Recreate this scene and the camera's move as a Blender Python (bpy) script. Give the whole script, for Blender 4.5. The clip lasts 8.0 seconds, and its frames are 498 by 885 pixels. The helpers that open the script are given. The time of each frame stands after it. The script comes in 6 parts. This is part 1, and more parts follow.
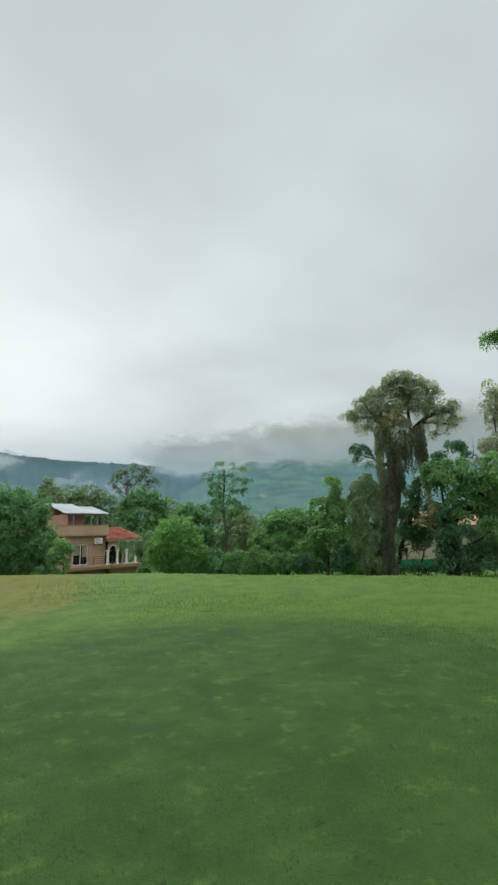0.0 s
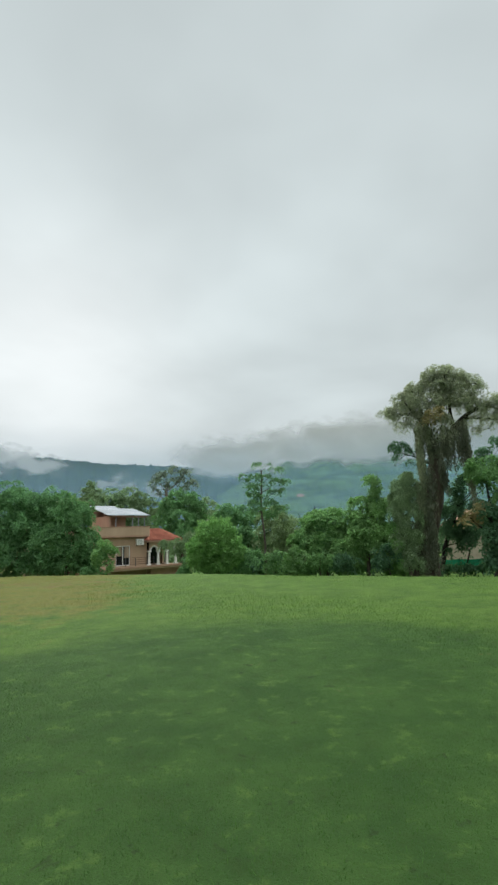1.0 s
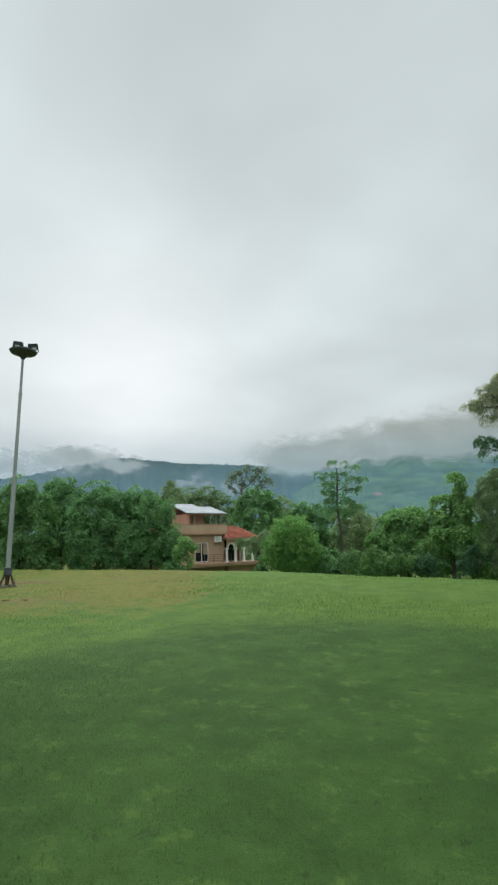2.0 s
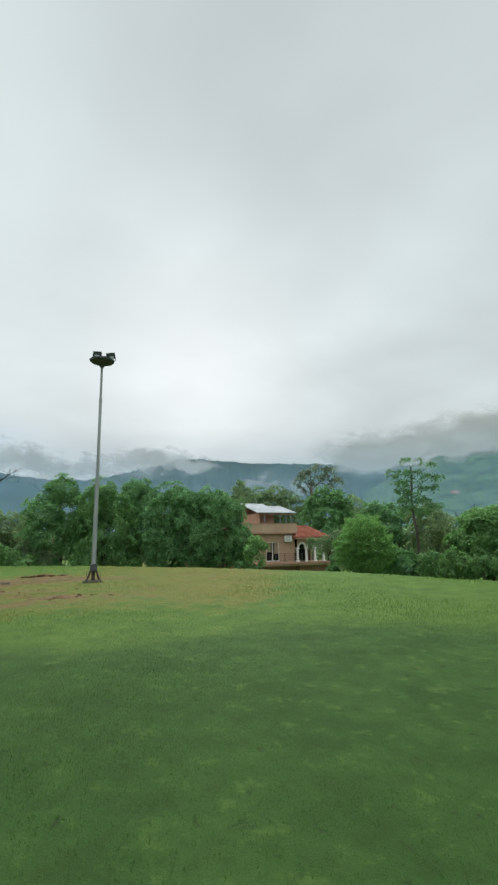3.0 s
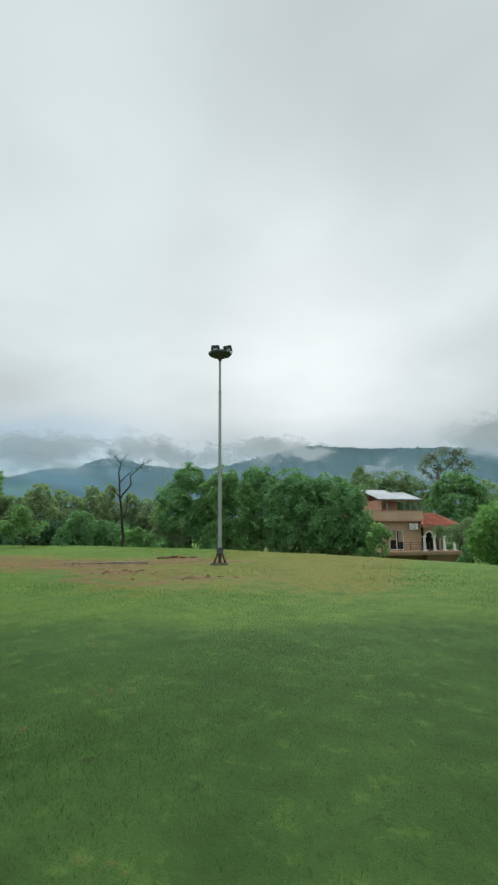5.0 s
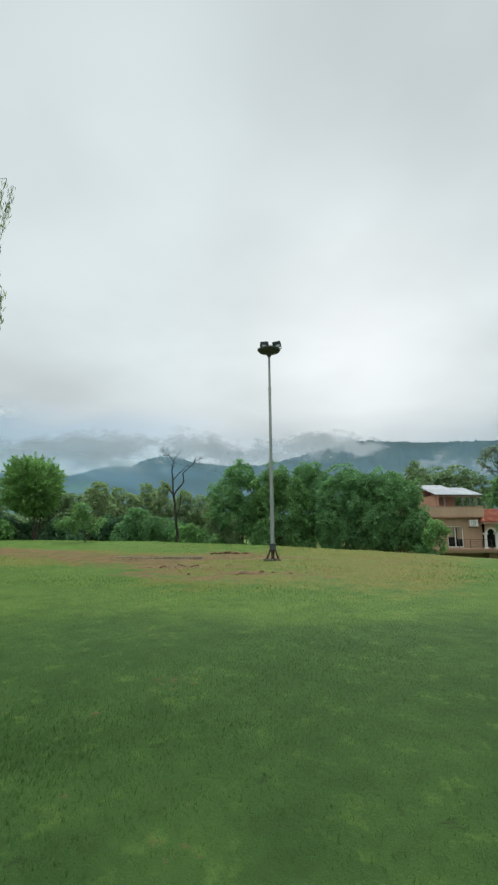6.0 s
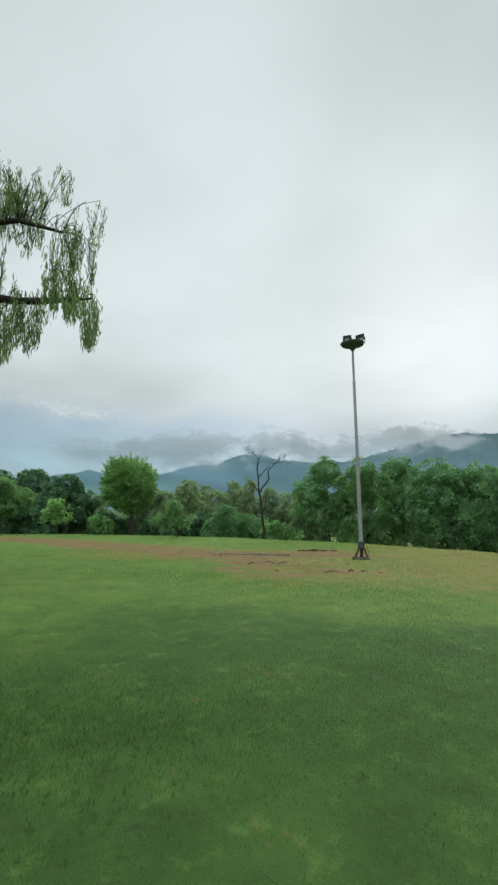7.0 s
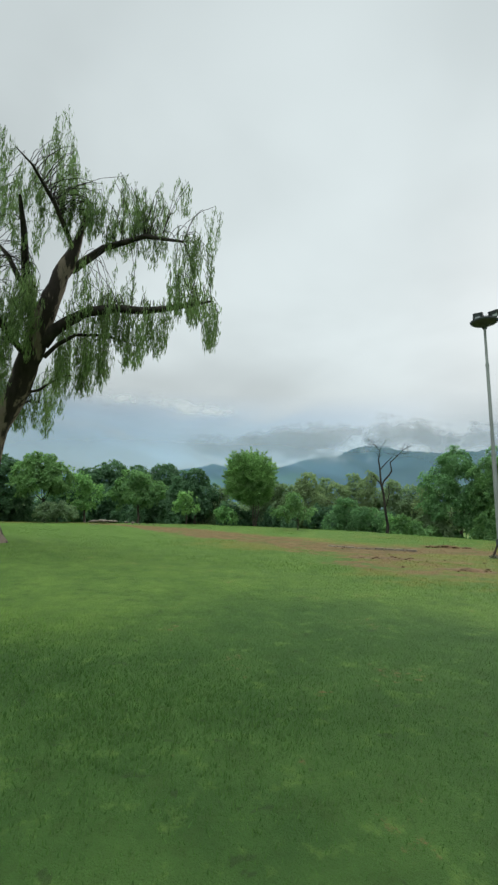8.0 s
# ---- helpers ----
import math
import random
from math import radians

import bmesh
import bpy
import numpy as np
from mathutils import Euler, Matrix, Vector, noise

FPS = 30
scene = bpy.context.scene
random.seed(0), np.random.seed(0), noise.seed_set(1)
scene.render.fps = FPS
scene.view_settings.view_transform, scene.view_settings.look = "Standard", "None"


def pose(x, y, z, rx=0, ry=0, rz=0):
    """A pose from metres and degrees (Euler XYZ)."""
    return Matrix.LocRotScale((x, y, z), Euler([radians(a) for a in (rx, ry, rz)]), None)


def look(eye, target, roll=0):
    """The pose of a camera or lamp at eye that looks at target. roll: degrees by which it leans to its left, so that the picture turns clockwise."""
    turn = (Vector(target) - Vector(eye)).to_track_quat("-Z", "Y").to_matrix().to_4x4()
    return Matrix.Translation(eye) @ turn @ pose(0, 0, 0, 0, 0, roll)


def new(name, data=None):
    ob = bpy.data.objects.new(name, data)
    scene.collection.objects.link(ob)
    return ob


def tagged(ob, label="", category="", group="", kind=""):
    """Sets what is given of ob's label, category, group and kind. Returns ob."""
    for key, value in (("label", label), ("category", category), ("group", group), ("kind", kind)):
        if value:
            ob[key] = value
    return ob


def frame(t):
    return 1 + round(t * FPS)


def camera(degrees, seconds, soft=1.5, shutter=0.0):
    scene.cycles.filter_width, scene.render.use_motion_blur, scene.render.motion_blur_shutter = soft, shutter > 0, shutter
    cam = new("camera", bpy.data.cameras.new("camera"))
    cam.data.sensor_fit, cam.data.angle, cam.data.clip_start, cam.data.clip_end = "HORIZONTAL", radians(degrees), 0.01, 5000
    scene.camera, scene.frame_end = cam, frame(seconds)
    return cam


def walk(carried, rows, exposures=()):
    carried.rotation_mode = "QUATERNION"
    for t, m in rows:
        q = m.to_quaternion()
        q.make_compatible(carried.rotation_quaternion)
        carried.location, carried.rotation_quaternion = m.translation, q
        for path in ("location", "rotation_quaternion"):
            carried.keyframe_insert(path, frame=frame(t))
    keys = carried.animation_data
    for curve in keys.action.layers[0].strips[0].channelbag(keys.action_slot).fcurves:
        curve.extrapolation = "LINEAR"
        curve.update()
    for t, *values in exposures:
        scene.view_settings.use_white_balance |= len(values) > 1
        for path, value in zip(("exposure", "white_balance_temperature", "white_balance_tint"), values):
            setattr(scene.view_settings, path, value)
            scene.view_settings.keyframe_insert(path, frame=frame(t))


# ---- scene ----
# The eye stands at (0, 0, 1.5); bearings are degrees to the left of +y.
EYE = 1.5
cam = camera(57.05, 8.0, soft=2.5)
PATH = [(0.0, 0.190, 0.077, -0.020, 0.00, 11.74, -2.09),
        (0.5, 0.183, 0.076, -0.016, 2.26, 11.87, -2.40),
        (1.0, 0.157, 0.077, 0.001, 4.61, 11.95, -2.39),
        (1.5, 0.163, 0.058, -0.004, 9.39, 11.99, -1.92),
        (3.0, 0.048, -0.044, 0.001, 22.62, 12.19, -1.03),
        (3.5, 0.042, -0.018, 0.012, 27.27, 12.04, -0.96),
        (4.0, -0.000, 0.000, 0.000, 30.70, 11.76, -0.83),
        (4.5, 0.023, -0.000, 0.014, 34.42, 11.14, -0.30),
        (5.8, -0.049, -0.024, -0.010, 42.22, 10.32, -0.01),
        (6.0, -0.053, -0.037, -0.011, 43.72, 10.25, 0.03),
        (6.5, -0.041, -0.094, 0.001, 47.71, 10.12, 0.11),
        (7.0, -0.035, -0.101, -0.001, 54.30, 9.84, 0.43),
        (7.5, -0.047, -0.113, 0.001, 60.89, 9.37, 0.69),
        (8.0, -0.036, -0.118, 0.005, 69.17, 8.72, 1.26)]
walk(cam, [(t, pose(x, y, EYE + z, 90 + pitch, 0, yaw) @ pose(0, 0, 0, 0, 0, roll)) for t, x, y, z, yaw, pitch, roll in PATH])

# ---- daylight: a thick overcast, the sun behind it ----
SUN_BEARING, SUN_HEIGHT = 29.5, 21.0
sb, sh = radians(SUN_BEARING), radians(SUN_HEIGHT)
SUN_WAY = Vector((-math.sin(sb) * math.cos(sh), math.cos(sb) * math.cos(sh), math.sin(sh)))

world = bpy.data.worlds.new("overcast_sky")
scene.world = world
world.use_nodes = True
wt = world.node_tree
wt.nodes.clear()


def wnode(kind, operation=""):
    n = wt.nodes.new(kind)
    if operation:
        n.operation = operation
    return n


def wmath(op, a, b=None, c=None, clamp=False):
    n = wnode("ShaderNodeMath", op)
    n.use_clamp = clamp
    for i, v in enumerate((a, b, c)):
        if v is None:
            continue
        if isinstance(v, (int, float)):
            n.inputs[i].default_value = v
        else:
            wt.links.new(v, n.inputs[i])
    return n.outputs[0]


def wnoise(vec, scale, detail, rough, dist=0.0):
    n = wnode("ShaderNodeTexNoise")
    n.inputs["Scale"].default_value, n.inputs["Detail"].default_value = scale, detail
    n.inputs["Roughness"].default_value, n.inputs["Distortion"].default_value = rough, dist
    wt.links.new(vec, n.inputs["Vector"])
    return n.outputs["Fac"]


def wrange(v, a, b, c, d):
    n = wnode("ShaderNodeMapRange")
    n.interpolation_type = "SMOOTHSTEP"
    for i, k in enumerate((a, b, c, d)):
        n.inputs[i + 1].default_value = k
    wt.links.new(v, n.inputs[0])
    return n.outputs[0]


coord = wnode("ShaderNodeTexCoord").outputs["Generated"]
sep = wnode("ShaderNodeSeparateXYZ")
wt.links.new(coord, sep.inputs[0])
# the cloud deck: the direction carried out to a level sheet, so that it flattens towards the horizon
up = wmath("ADD", wmath("MAXIMUM", sep.outputs["Z"], 0.0), 0.16)
deck = wnode("ShaderNodeCombineXYZ")
wt.links.new(wmath("DIVIDE", sep.outputs["X"], up), deck.inputs[0])
wt.links.new(wmath("DIVIDE", sep.outputs["Y"], up), deck.inputs[1])
wide = wnoise(deck.outputs[0], 0.55, 3.0, 0.5, 0.3)
fine = wnoise(deck.outputs[0], 1.3, 4.0, 0.5, 0.2)
dot = wnode("ShaderNodeVectorMath", "DOT_PRODUCT")
wt.links.new(coord, dot.inputs[0])
dot.inputs[1].default_value = SUN_WAY
glow = wmath("POWER", wmath("MAXIMUM", dot.outputs["Value"], 0.0), 26.0)
halo = wmath("POWER", wmath("MAXIMUM", dot.outputs["Value"], 0.0), 3.0)
bright = wmath("ADD", wmath("MULTIPLY", glow, 0.255), wmath("MULTIPLY", halo, 0.09))
bright = wmath("ADD", bright, wrange(wide, 0.3, 0.7, 0.54, 0.715))
bright = wmath("ADD", bright, wrange(fine, 0.3, 0.7, -0.045, 0.045))
bright = wmath("MULTIPLY", bright, wrange(sep.outputs["Z"], 0.02, 0.42, 0.78, 1.02))
# extra brightness added overhead, above the view, so that top light reaches the trees
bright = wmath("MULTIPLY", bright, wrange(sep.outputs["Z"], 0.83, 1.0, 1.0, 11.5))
# unseen glow added to the dome behind the eye, to brighten what faces it
behind = wnode("ShaderNodeVectorMath", "DOT_PRODUCT")
wt.links.new(coord, behind.inputs[0])
rb_, rh_ = radians(215), radians(35)
behind.inputs[1].default_value = (-math.sin(rb_) * math.cos(rh_), math.cos(rb_) * math.cos(rh_), math.sin(rh_))
bright = wmath("ADD", bright, wrange(behind.outputs["Value"], 0.1, 0.9, 0.0, 0.55))
tint = wnode("ShaderNodeMix")
tint.data_type = "RGBA"
tint.inputs["A"].default_value, tint.inputs["B"].default_value = (0.893, 1.0, 1.02, 1), (0.945, 1.0, 1.01, 1)
wt.links.new(glow, tint.inputs["Factor"])
sky = wnode("ShaderNodeTexSky")
sky.sky_type, sky.sun_disc, sky.sun_elevation, sky.sun_rotation, sky.dust_density = "NISHITA", False, sh, -sb, 0.4
veil_bg, sky_bg, mixed, out = wnode("ShaderNodeBackground"), wnode("ShaderNodeBackground"), wnode("ShaderNodeMixShader"), wnode("ShaderNodeOutputWorld")
wt.links.new(tint.outputs["Result"], veil_bg.inputs["Color"])
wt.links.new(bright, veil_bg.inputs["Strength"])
wt.links.new(sky.outputs[0], sky_bg.inputs["Color"])
sky_bg.inputs["Strength"].default_value = 0.095
# the deck thins out low down on the side away from the sun, where blue shows through
gapdot = wnode("ShaderNodeVectorMath", "DOT_PRODUCT")
wt.links.new(coord, gapdot.inputs[0])
gb, gh = radians(79), radians(8)
gapdot.inputs[1].default_value = (-math.sin(gb) * math.cos(gh), math.cos(gb) * math.cos(gh), math.sin(gh))
thin = wmath("MULTIPLY", wrange(gapdot.outputs["Value"], 0.78, 0.93, 0.0, 1.0), wrange(sep.outputs["Z"], 0.19, 0.26, 1.0, 0.0))
thin = wmath("MULTIPLY", thin, wrange(wnoise(deck.outputs[0], 1.1, 5.0, 0.5, 0.4), 0.26, 0.44, 0.0, 0.56))
wt.links.new(thin, mixed.inputs[0])
wt.links.new(veil_bg.outputs[0], mixed.inputs[1])
wt.links.new(sky_bg.outputs[0], mixed.inputs[2])
wt.links.new(mixed.outputs[0], out.inputs[0])

sun = new("sun", bpy.data.lights.new("sun", "SUN"))
sun.data.energy, sun.data.angle, sun.data.color = 1.4, radians(25), (1.0, 0.97, 0.92)
sun.matrix_world = look((0, 0, 60), Vector((0, 0, 60)) - SUN_WAY)
# ---- materials ----
def material(name):
    m = bpy.data.materials.new(name)
    m.use_nodes = True
    m.node_tree.nodes.clear()
    return m, m.node_tree


def node(tree, kind, operation="", attribute=""):
    n = tree.nodes.new(kind)
    if operation:
        n.operation = operation
    if attribute:
        n.attribute_name = attribute
    return n


def setin(tree, socket, v):
    if isinstance(v, bpy.types.NodeSocket):
        tree.links.new(v, socket)
    else:
        socket.default_value = v


def nnoise(tree, scale, detail=4.0, rough=0.55, vec=None, dist=0.0):
    n = node(tree, "ShaderNodeTexNoise")
    n.inputs["Scale"].default_value, n.inputs["Detail"].default_value = scale, detail
    n.inputs["Roughness"].default_value, n.inputs["Distortion"].default_value = rough, dist
    setin(tree, n.inputs["Vector"], vec if vec is not None else node(tree, "ShaderNodeTexCoord").outputs["Object"])
    return n.outputs["Fac"]


def nrange(tree, v, a, b, c=0.0, d=1.0):
    n = node(tree, "ShaderNodeMapRange")
    n.interpolation_type = "SMOOTHSTEP"
    for i, k in enumerate((a, b, c, d)):
        n.inputs[i + 1].default_value = k
    setin(tree, n.inputs[0], v)
    return n.outputs[0]


def nmix(tree, fac, a, b, blend="MIX"):
    n = node(tree, "ShaderNodeMix")
    n.data_type, n.blend_type = "RGBA", blend
    setin(tree, n.inputs["Factor"], fac)
    for key, v in (("A", a), ("B", b)):
        setin(tree, n.inputs[key], (*v, 1) if isinstance(v, tuple) and len(v) == 3 else v)
    return n.outputs["Result"]


def nmath(tree, op, a, b=0.0, clamp=False):
    n = node(tree, "ShaderNodeMath", op)
    n.use_clamp = clamp
    setin(tree, n.inputs[0], a), setin(tree, n.inputs[1], b)
    return n.outputs[0]


def nbump(tree, height, strength, distance):
    n = node(tree, "ShaderNodeBump")
    n.inputs["Strength"].default_value, n.inputs["Distance"].default_value = strength, distance
    tree.links.new(height, n.inputs["Height"])
    return n.outputs[0]


def finish(tree, color, rough=0.8, metal=0.0, normal=None, spec=0.3):
    p = node(tree, "ShaderNodeBsdfPrincipled")
    setin(tree, p.inputs["Base Color"], (*color, 1) if isinstance(color, tuple) and len(color) == 3 else color)
    setin(tree, p.inputs["Roughness"], rough)
    p.inputs["Metallic"].default_value, p.inputs["Specular IOR Level"].default_value = metal, spec
    if normal is not None:
        tree.links.new(normal, p.inputs["Normal"])
    o = node(tree, "ShaderNodeOutputMaterial")
    tree.links.new(p.outputs[0], o.inputs[0])
    return p


def weathered(name, a, b, scale=3.0, rough=0.8, metal=0.0, bump=0.2, fine=40.0, spec=0.3, streak=False):
    """A surface of two tones, in large stains and fine grain, with slight relief."""
    m, t = material(name)
    vec = None
    if streak:
        mp = node(t, "ShaderNodeMapping")
        mp.inputs["Scale"].default_value = (1, 1, 0.15)
        t.links.new(node(t, "ShaderNodeTexCoord").outputs["Object"], mp.inputs[0])
        vec = mp.outputs[0]
    big, grain = nnoise(t, scale, 5, 0.6, vec), nnoise(t, fine, 3, 0.6)
    col = nmix(t, nrange(t, big, 0.35, 0.68), a, b)
    col = nmix(t, nrange(t, grain, 0.3, 0.75, 0.0, 0.35), col, tuple(0.6 * c for c in a))
    finish(t, col, nrange(t, grain, 0.2, 0.8, rough - 0.08, min(1.0, rough + 0.1)), metal, nbump(t, grain, bump, 0.02), spec)
    return m


def leaf(name, dark, light, gloss=0.6, through_light=0.44):
    """Leaves: each one a little different, tree by tree and leaf by leaf, letting some light through."""
    m, t = material(name)
    dark, light = tuple(0.50 * c for c in dark), tuple(1.0 * c for c in light)
    each = node(t, "ShaderNodeNewGeometry").outputs["Random Per Island"]
    own = node(t, "ShaderNodeObjectInfo").outputs["Random"]
    big = nnoise(t, 0.55, 3, 0.5)
    fac = nmath(t, "ADD", nmath(t, "MULTIPLY", each, 0.72), nrange(t, big, 0.3, 0.7, -0.12, 0.42), True)
    col = nmix(t, fac, dark, light)
    col = nmix(t, nmath(t, "MULTIPLY", own, 0.22), col, (light[0] * 1.1, light[1] * 0.95, light[2] * 0.8))
    p = node(t, "ShaderNodeBsdfPrincipled")
    setin(t, p.inputs["Base Color"], col)
    p.inputs["Roughness"].default_value, p.inputs["Specular IOR Level"].default_value = gloss, 0.12
    tr = node(t, "ShaderNodeBsdfTranslucent")
    setin(t, tr.inputs[0], nmix(t, 0.5, col, (light[0] * 1.1, light[1] * 1.2, light[2] * 0.8)))
    mx, o = node(t, "ShaderNodeMixShader"), node(t, "ShaderNodeOutputMaterial")
    mx.inputs[0].default_value = through_light
    t.links.new(p.outputs[0], mx.inputs[1]), t.links.new(tr.outputs[0], mx.inputs[2]), t.links.new(mx.outputs[0], o.inputs[0])
    return m


LEAF_MID = leaf("leaf_mid_green", (0.062, 0.170, 0.078), (0.178, 0.350, 0.146))
LEAF_DEEP = leaf("leaf_deep_green", (0.050, 0.120, 0.072), (0.115, 0.225, 0.115))
LEAF_BRIGHT = leaf("leaf_bright_green", (0.092, 0.240, 0.084), (0.245, 0.455, 0.155))
LEAF_FRESH = leaf("leaf_fresh_green", (0.072, 0.186, 0.076), (0.196, 0.356, 0.130))
LEAF_ROUND = leaf("leaf_round_tree", (0.078, 0.200, 0.082), (0.240, 0.425, 0.150))
LEAF_OLIVE = leaf("leaf_olive", (0.190, 0.268, 0.128), (0.262, 0.355, 0.172))
LEAF_GUM = leaf("leaf_gum_grey_green", (0.190, 0.232, 0.172), (0.470, 0.500, 0.355))
LEAF_GUM_LOW = leaf("leaf_gum_green", (0.115, 0.185, 0.112), (0.265, 0.375, 0.205))
LEAF_TRAIL = leaf("leaf_olive_hanging", (0.125, 0.155, 0.098), (0.290, 0.325, 0.205))
LEAF_SHAG = leaf("leaf_dark_hanging", (0.072, 0.085, 0.064), (0.210, 0.225, 0.162))
LEAF_GREY = leaf("leaf_grey_green", (0.110, 0.155, 0.115), (0.230, 0.285, 0.210))
LEAF_RUST = leaf("leaf_rusty", (0.220, 0.185, 0.095), (0.400, 0.335, 0.175))
# paler leaves, with distance haze put into the colour
LEAF_HAZE = leaf("leaf_hazed_green", (0.155, 0.245, 0.132), (0.240, 0.345, 0.180))
LEAF_WEEP = leaf("leaf_weeping", (0.028, 0.054, 0.040), (0.210, 0.318, 0.120), 0.4, 0.5)
BARK = weathered("bark_brown", (0.050, 0.040, 0.030), (0.11, 0.090, 0.070), 4, 0.9, 0, 0.8, 18, 0.15, True)
BARK_DARK = weathered("bark_dark", (0.018, 0.016, 0.013), (0.045, 0.038, 0.030), 4, 0.9, 0, 0.8, 18, 0.15, True)
BARK_GUM = weathered("bark_gum", (0.075, 0.062, 0.050), (0.17, 0.145, 0.12), 1.5, 0.9, 0, 0.8, 10, 0.15, True)
STEEL = weathered("galvanised_steel", (0.20, 0.22, 0.215), (0.30, 0.32, 0.315), 2.0, 0.55, 0.1, 0.05, 30, 0.5, True)
DARK_STEEL = weathered("dark_painted_steel", (0.030, 0.036, 0.040), (0.060, 0.068, 0.072), 6, 0.5, 0.2, 0.1, 40, 0.4)
RUST = weathered("rusted_steel", (0.024, 0.017, 0.014), (0.062, 0.037, 0.027), 8, 0.9, 0.1, 0.4, 50, 0.2)
CONCRETE = weathered("grey_concrete", (0.16, 0.135, 0.105), (0.26, 0.225, 0.18), 2.5, 0.95, 0, 0.3, 30, 0.05)
PLASTER = weathered("tan_plaster", (0.36, 0.245, 0.165), (0.43, 0.30, 0.205), 0.8, 0.9, 0, 0.15, 20, 0.2, True)
PLASTER_RED = weathered("rose_plaster", (0.35, 0.205, 0.145), (0.42, 0.26, 0.185), 0.9, 0.9, 0, 0.15, 20, 0.2, True)
TRIM_WHITE = weathered("white_paint", (0.62, 0.60, 0.56), (0.74, 0.72, 0.68), 1.5, 0.7, 0, 0.1, 25, 0.3)
TILE_RED = weathered("red_clay_tile", (0.26, 0.080, 0.050), (0.42, 0.155, 0.10), 1.4, 0.8, 0, 0.3, 9, 0.25)
SHEET = weathered("pale_roof_sheet", (0.18, 0.195, 0.21), (0.27, 0.285, 0.30), 0.7, 0.6, 0.0, 0.1, 12, 0.35, True)
AC_WHITE = weathered("white_enamel", (0.66, 0.65, 0.60), (0.74, 0.73, 0.69), 4, 0.5, 0, 0.05, 30, 0.4)
CURTAIN = weathered("tan_curtain", (0.26, 0.20, 0.14), (0.36, 0.28, 0.20), 3, 0.9, 0, 0.1, 30, 0.1, True)
GREEN_NET = weathered("green_shade_net", (0.014, 0.20, 0.10), (0.035, 0.31, 0.16), 0.9, 0.75, 0, 0.3, 14, 0.2, True)
WALL_SAND = weathered("sand_wall", (0.36, 0.29, 0.22), (0.46, 0.38, 0.30), 1.2, 0.9, 0, 0.2, 10, 0.2)
STONE = weathered("field_stone", (0.11, 0.090, 0.070), (0.22, 0.185, 0.15), 5, 0.95, 0, 0.6, 30, 0.15)


def patched_bark():
    """Near-black bark that peels off in long tan patches."""
    m, t = material("bark_pale_patched")
    mp = node(t, "ShaderNodeMapping")
    mp.inputs["Scale"].default_value = (1, 1, 0.28)
    t.links.new(node(t, "ShaderNodeTexCoord").outputs["Object"], mp.inputs[0])
    big, mid, grain = nnoise(t, 1.9, 5, 0.6, mp.outputs[0], 0.6), nnoise(t, 9.0, 4, 0.6, mp.outputs[0]), nnoise(t, 30.0, 3, 0.6)
    dark = nmix(t, mid, (0.012, 0.010, 0.009), (0.050, 0.040, 0.032))
    tan = nmix(t, mid, (0.100, 0.078, 0.060), (0.230, 0.185, 0.145))
    col = nmix(t, nrange(t, nmath(t, "ADD", big, nrange(t, mid, 0.2, 0.8, -0.05, 0.05)), 0.46, 0.53), dark, tan)
    finish(t, col, 0.9, 0.0, nbump(t, nmath(t, "ADD", mid, grain), 0.8, 0.04), 0.15)
    return m


BARK_PALE = patched_bark()


def pane_glass():
    m, t = material("dark_window_glass")
    p = finish(t, (0.012, 0.014, 0.015), nrange(t, nnoise(t, 1.2), 0.3, 0.7, 0.05, 0.12), 0.0, None, 0.6)
    return m


GLASS = pane_glass()


def lamp_lens():
    m, t = material("floodlight_lens")
    finish(t, nmix(t, nnoise(t, 18.0), (0.30, 0.33, 0.35), (0.45, 0.48, 0.50)), 0.15, 0.0, None, 0.6)
    return m


LENS = lamp_lens()


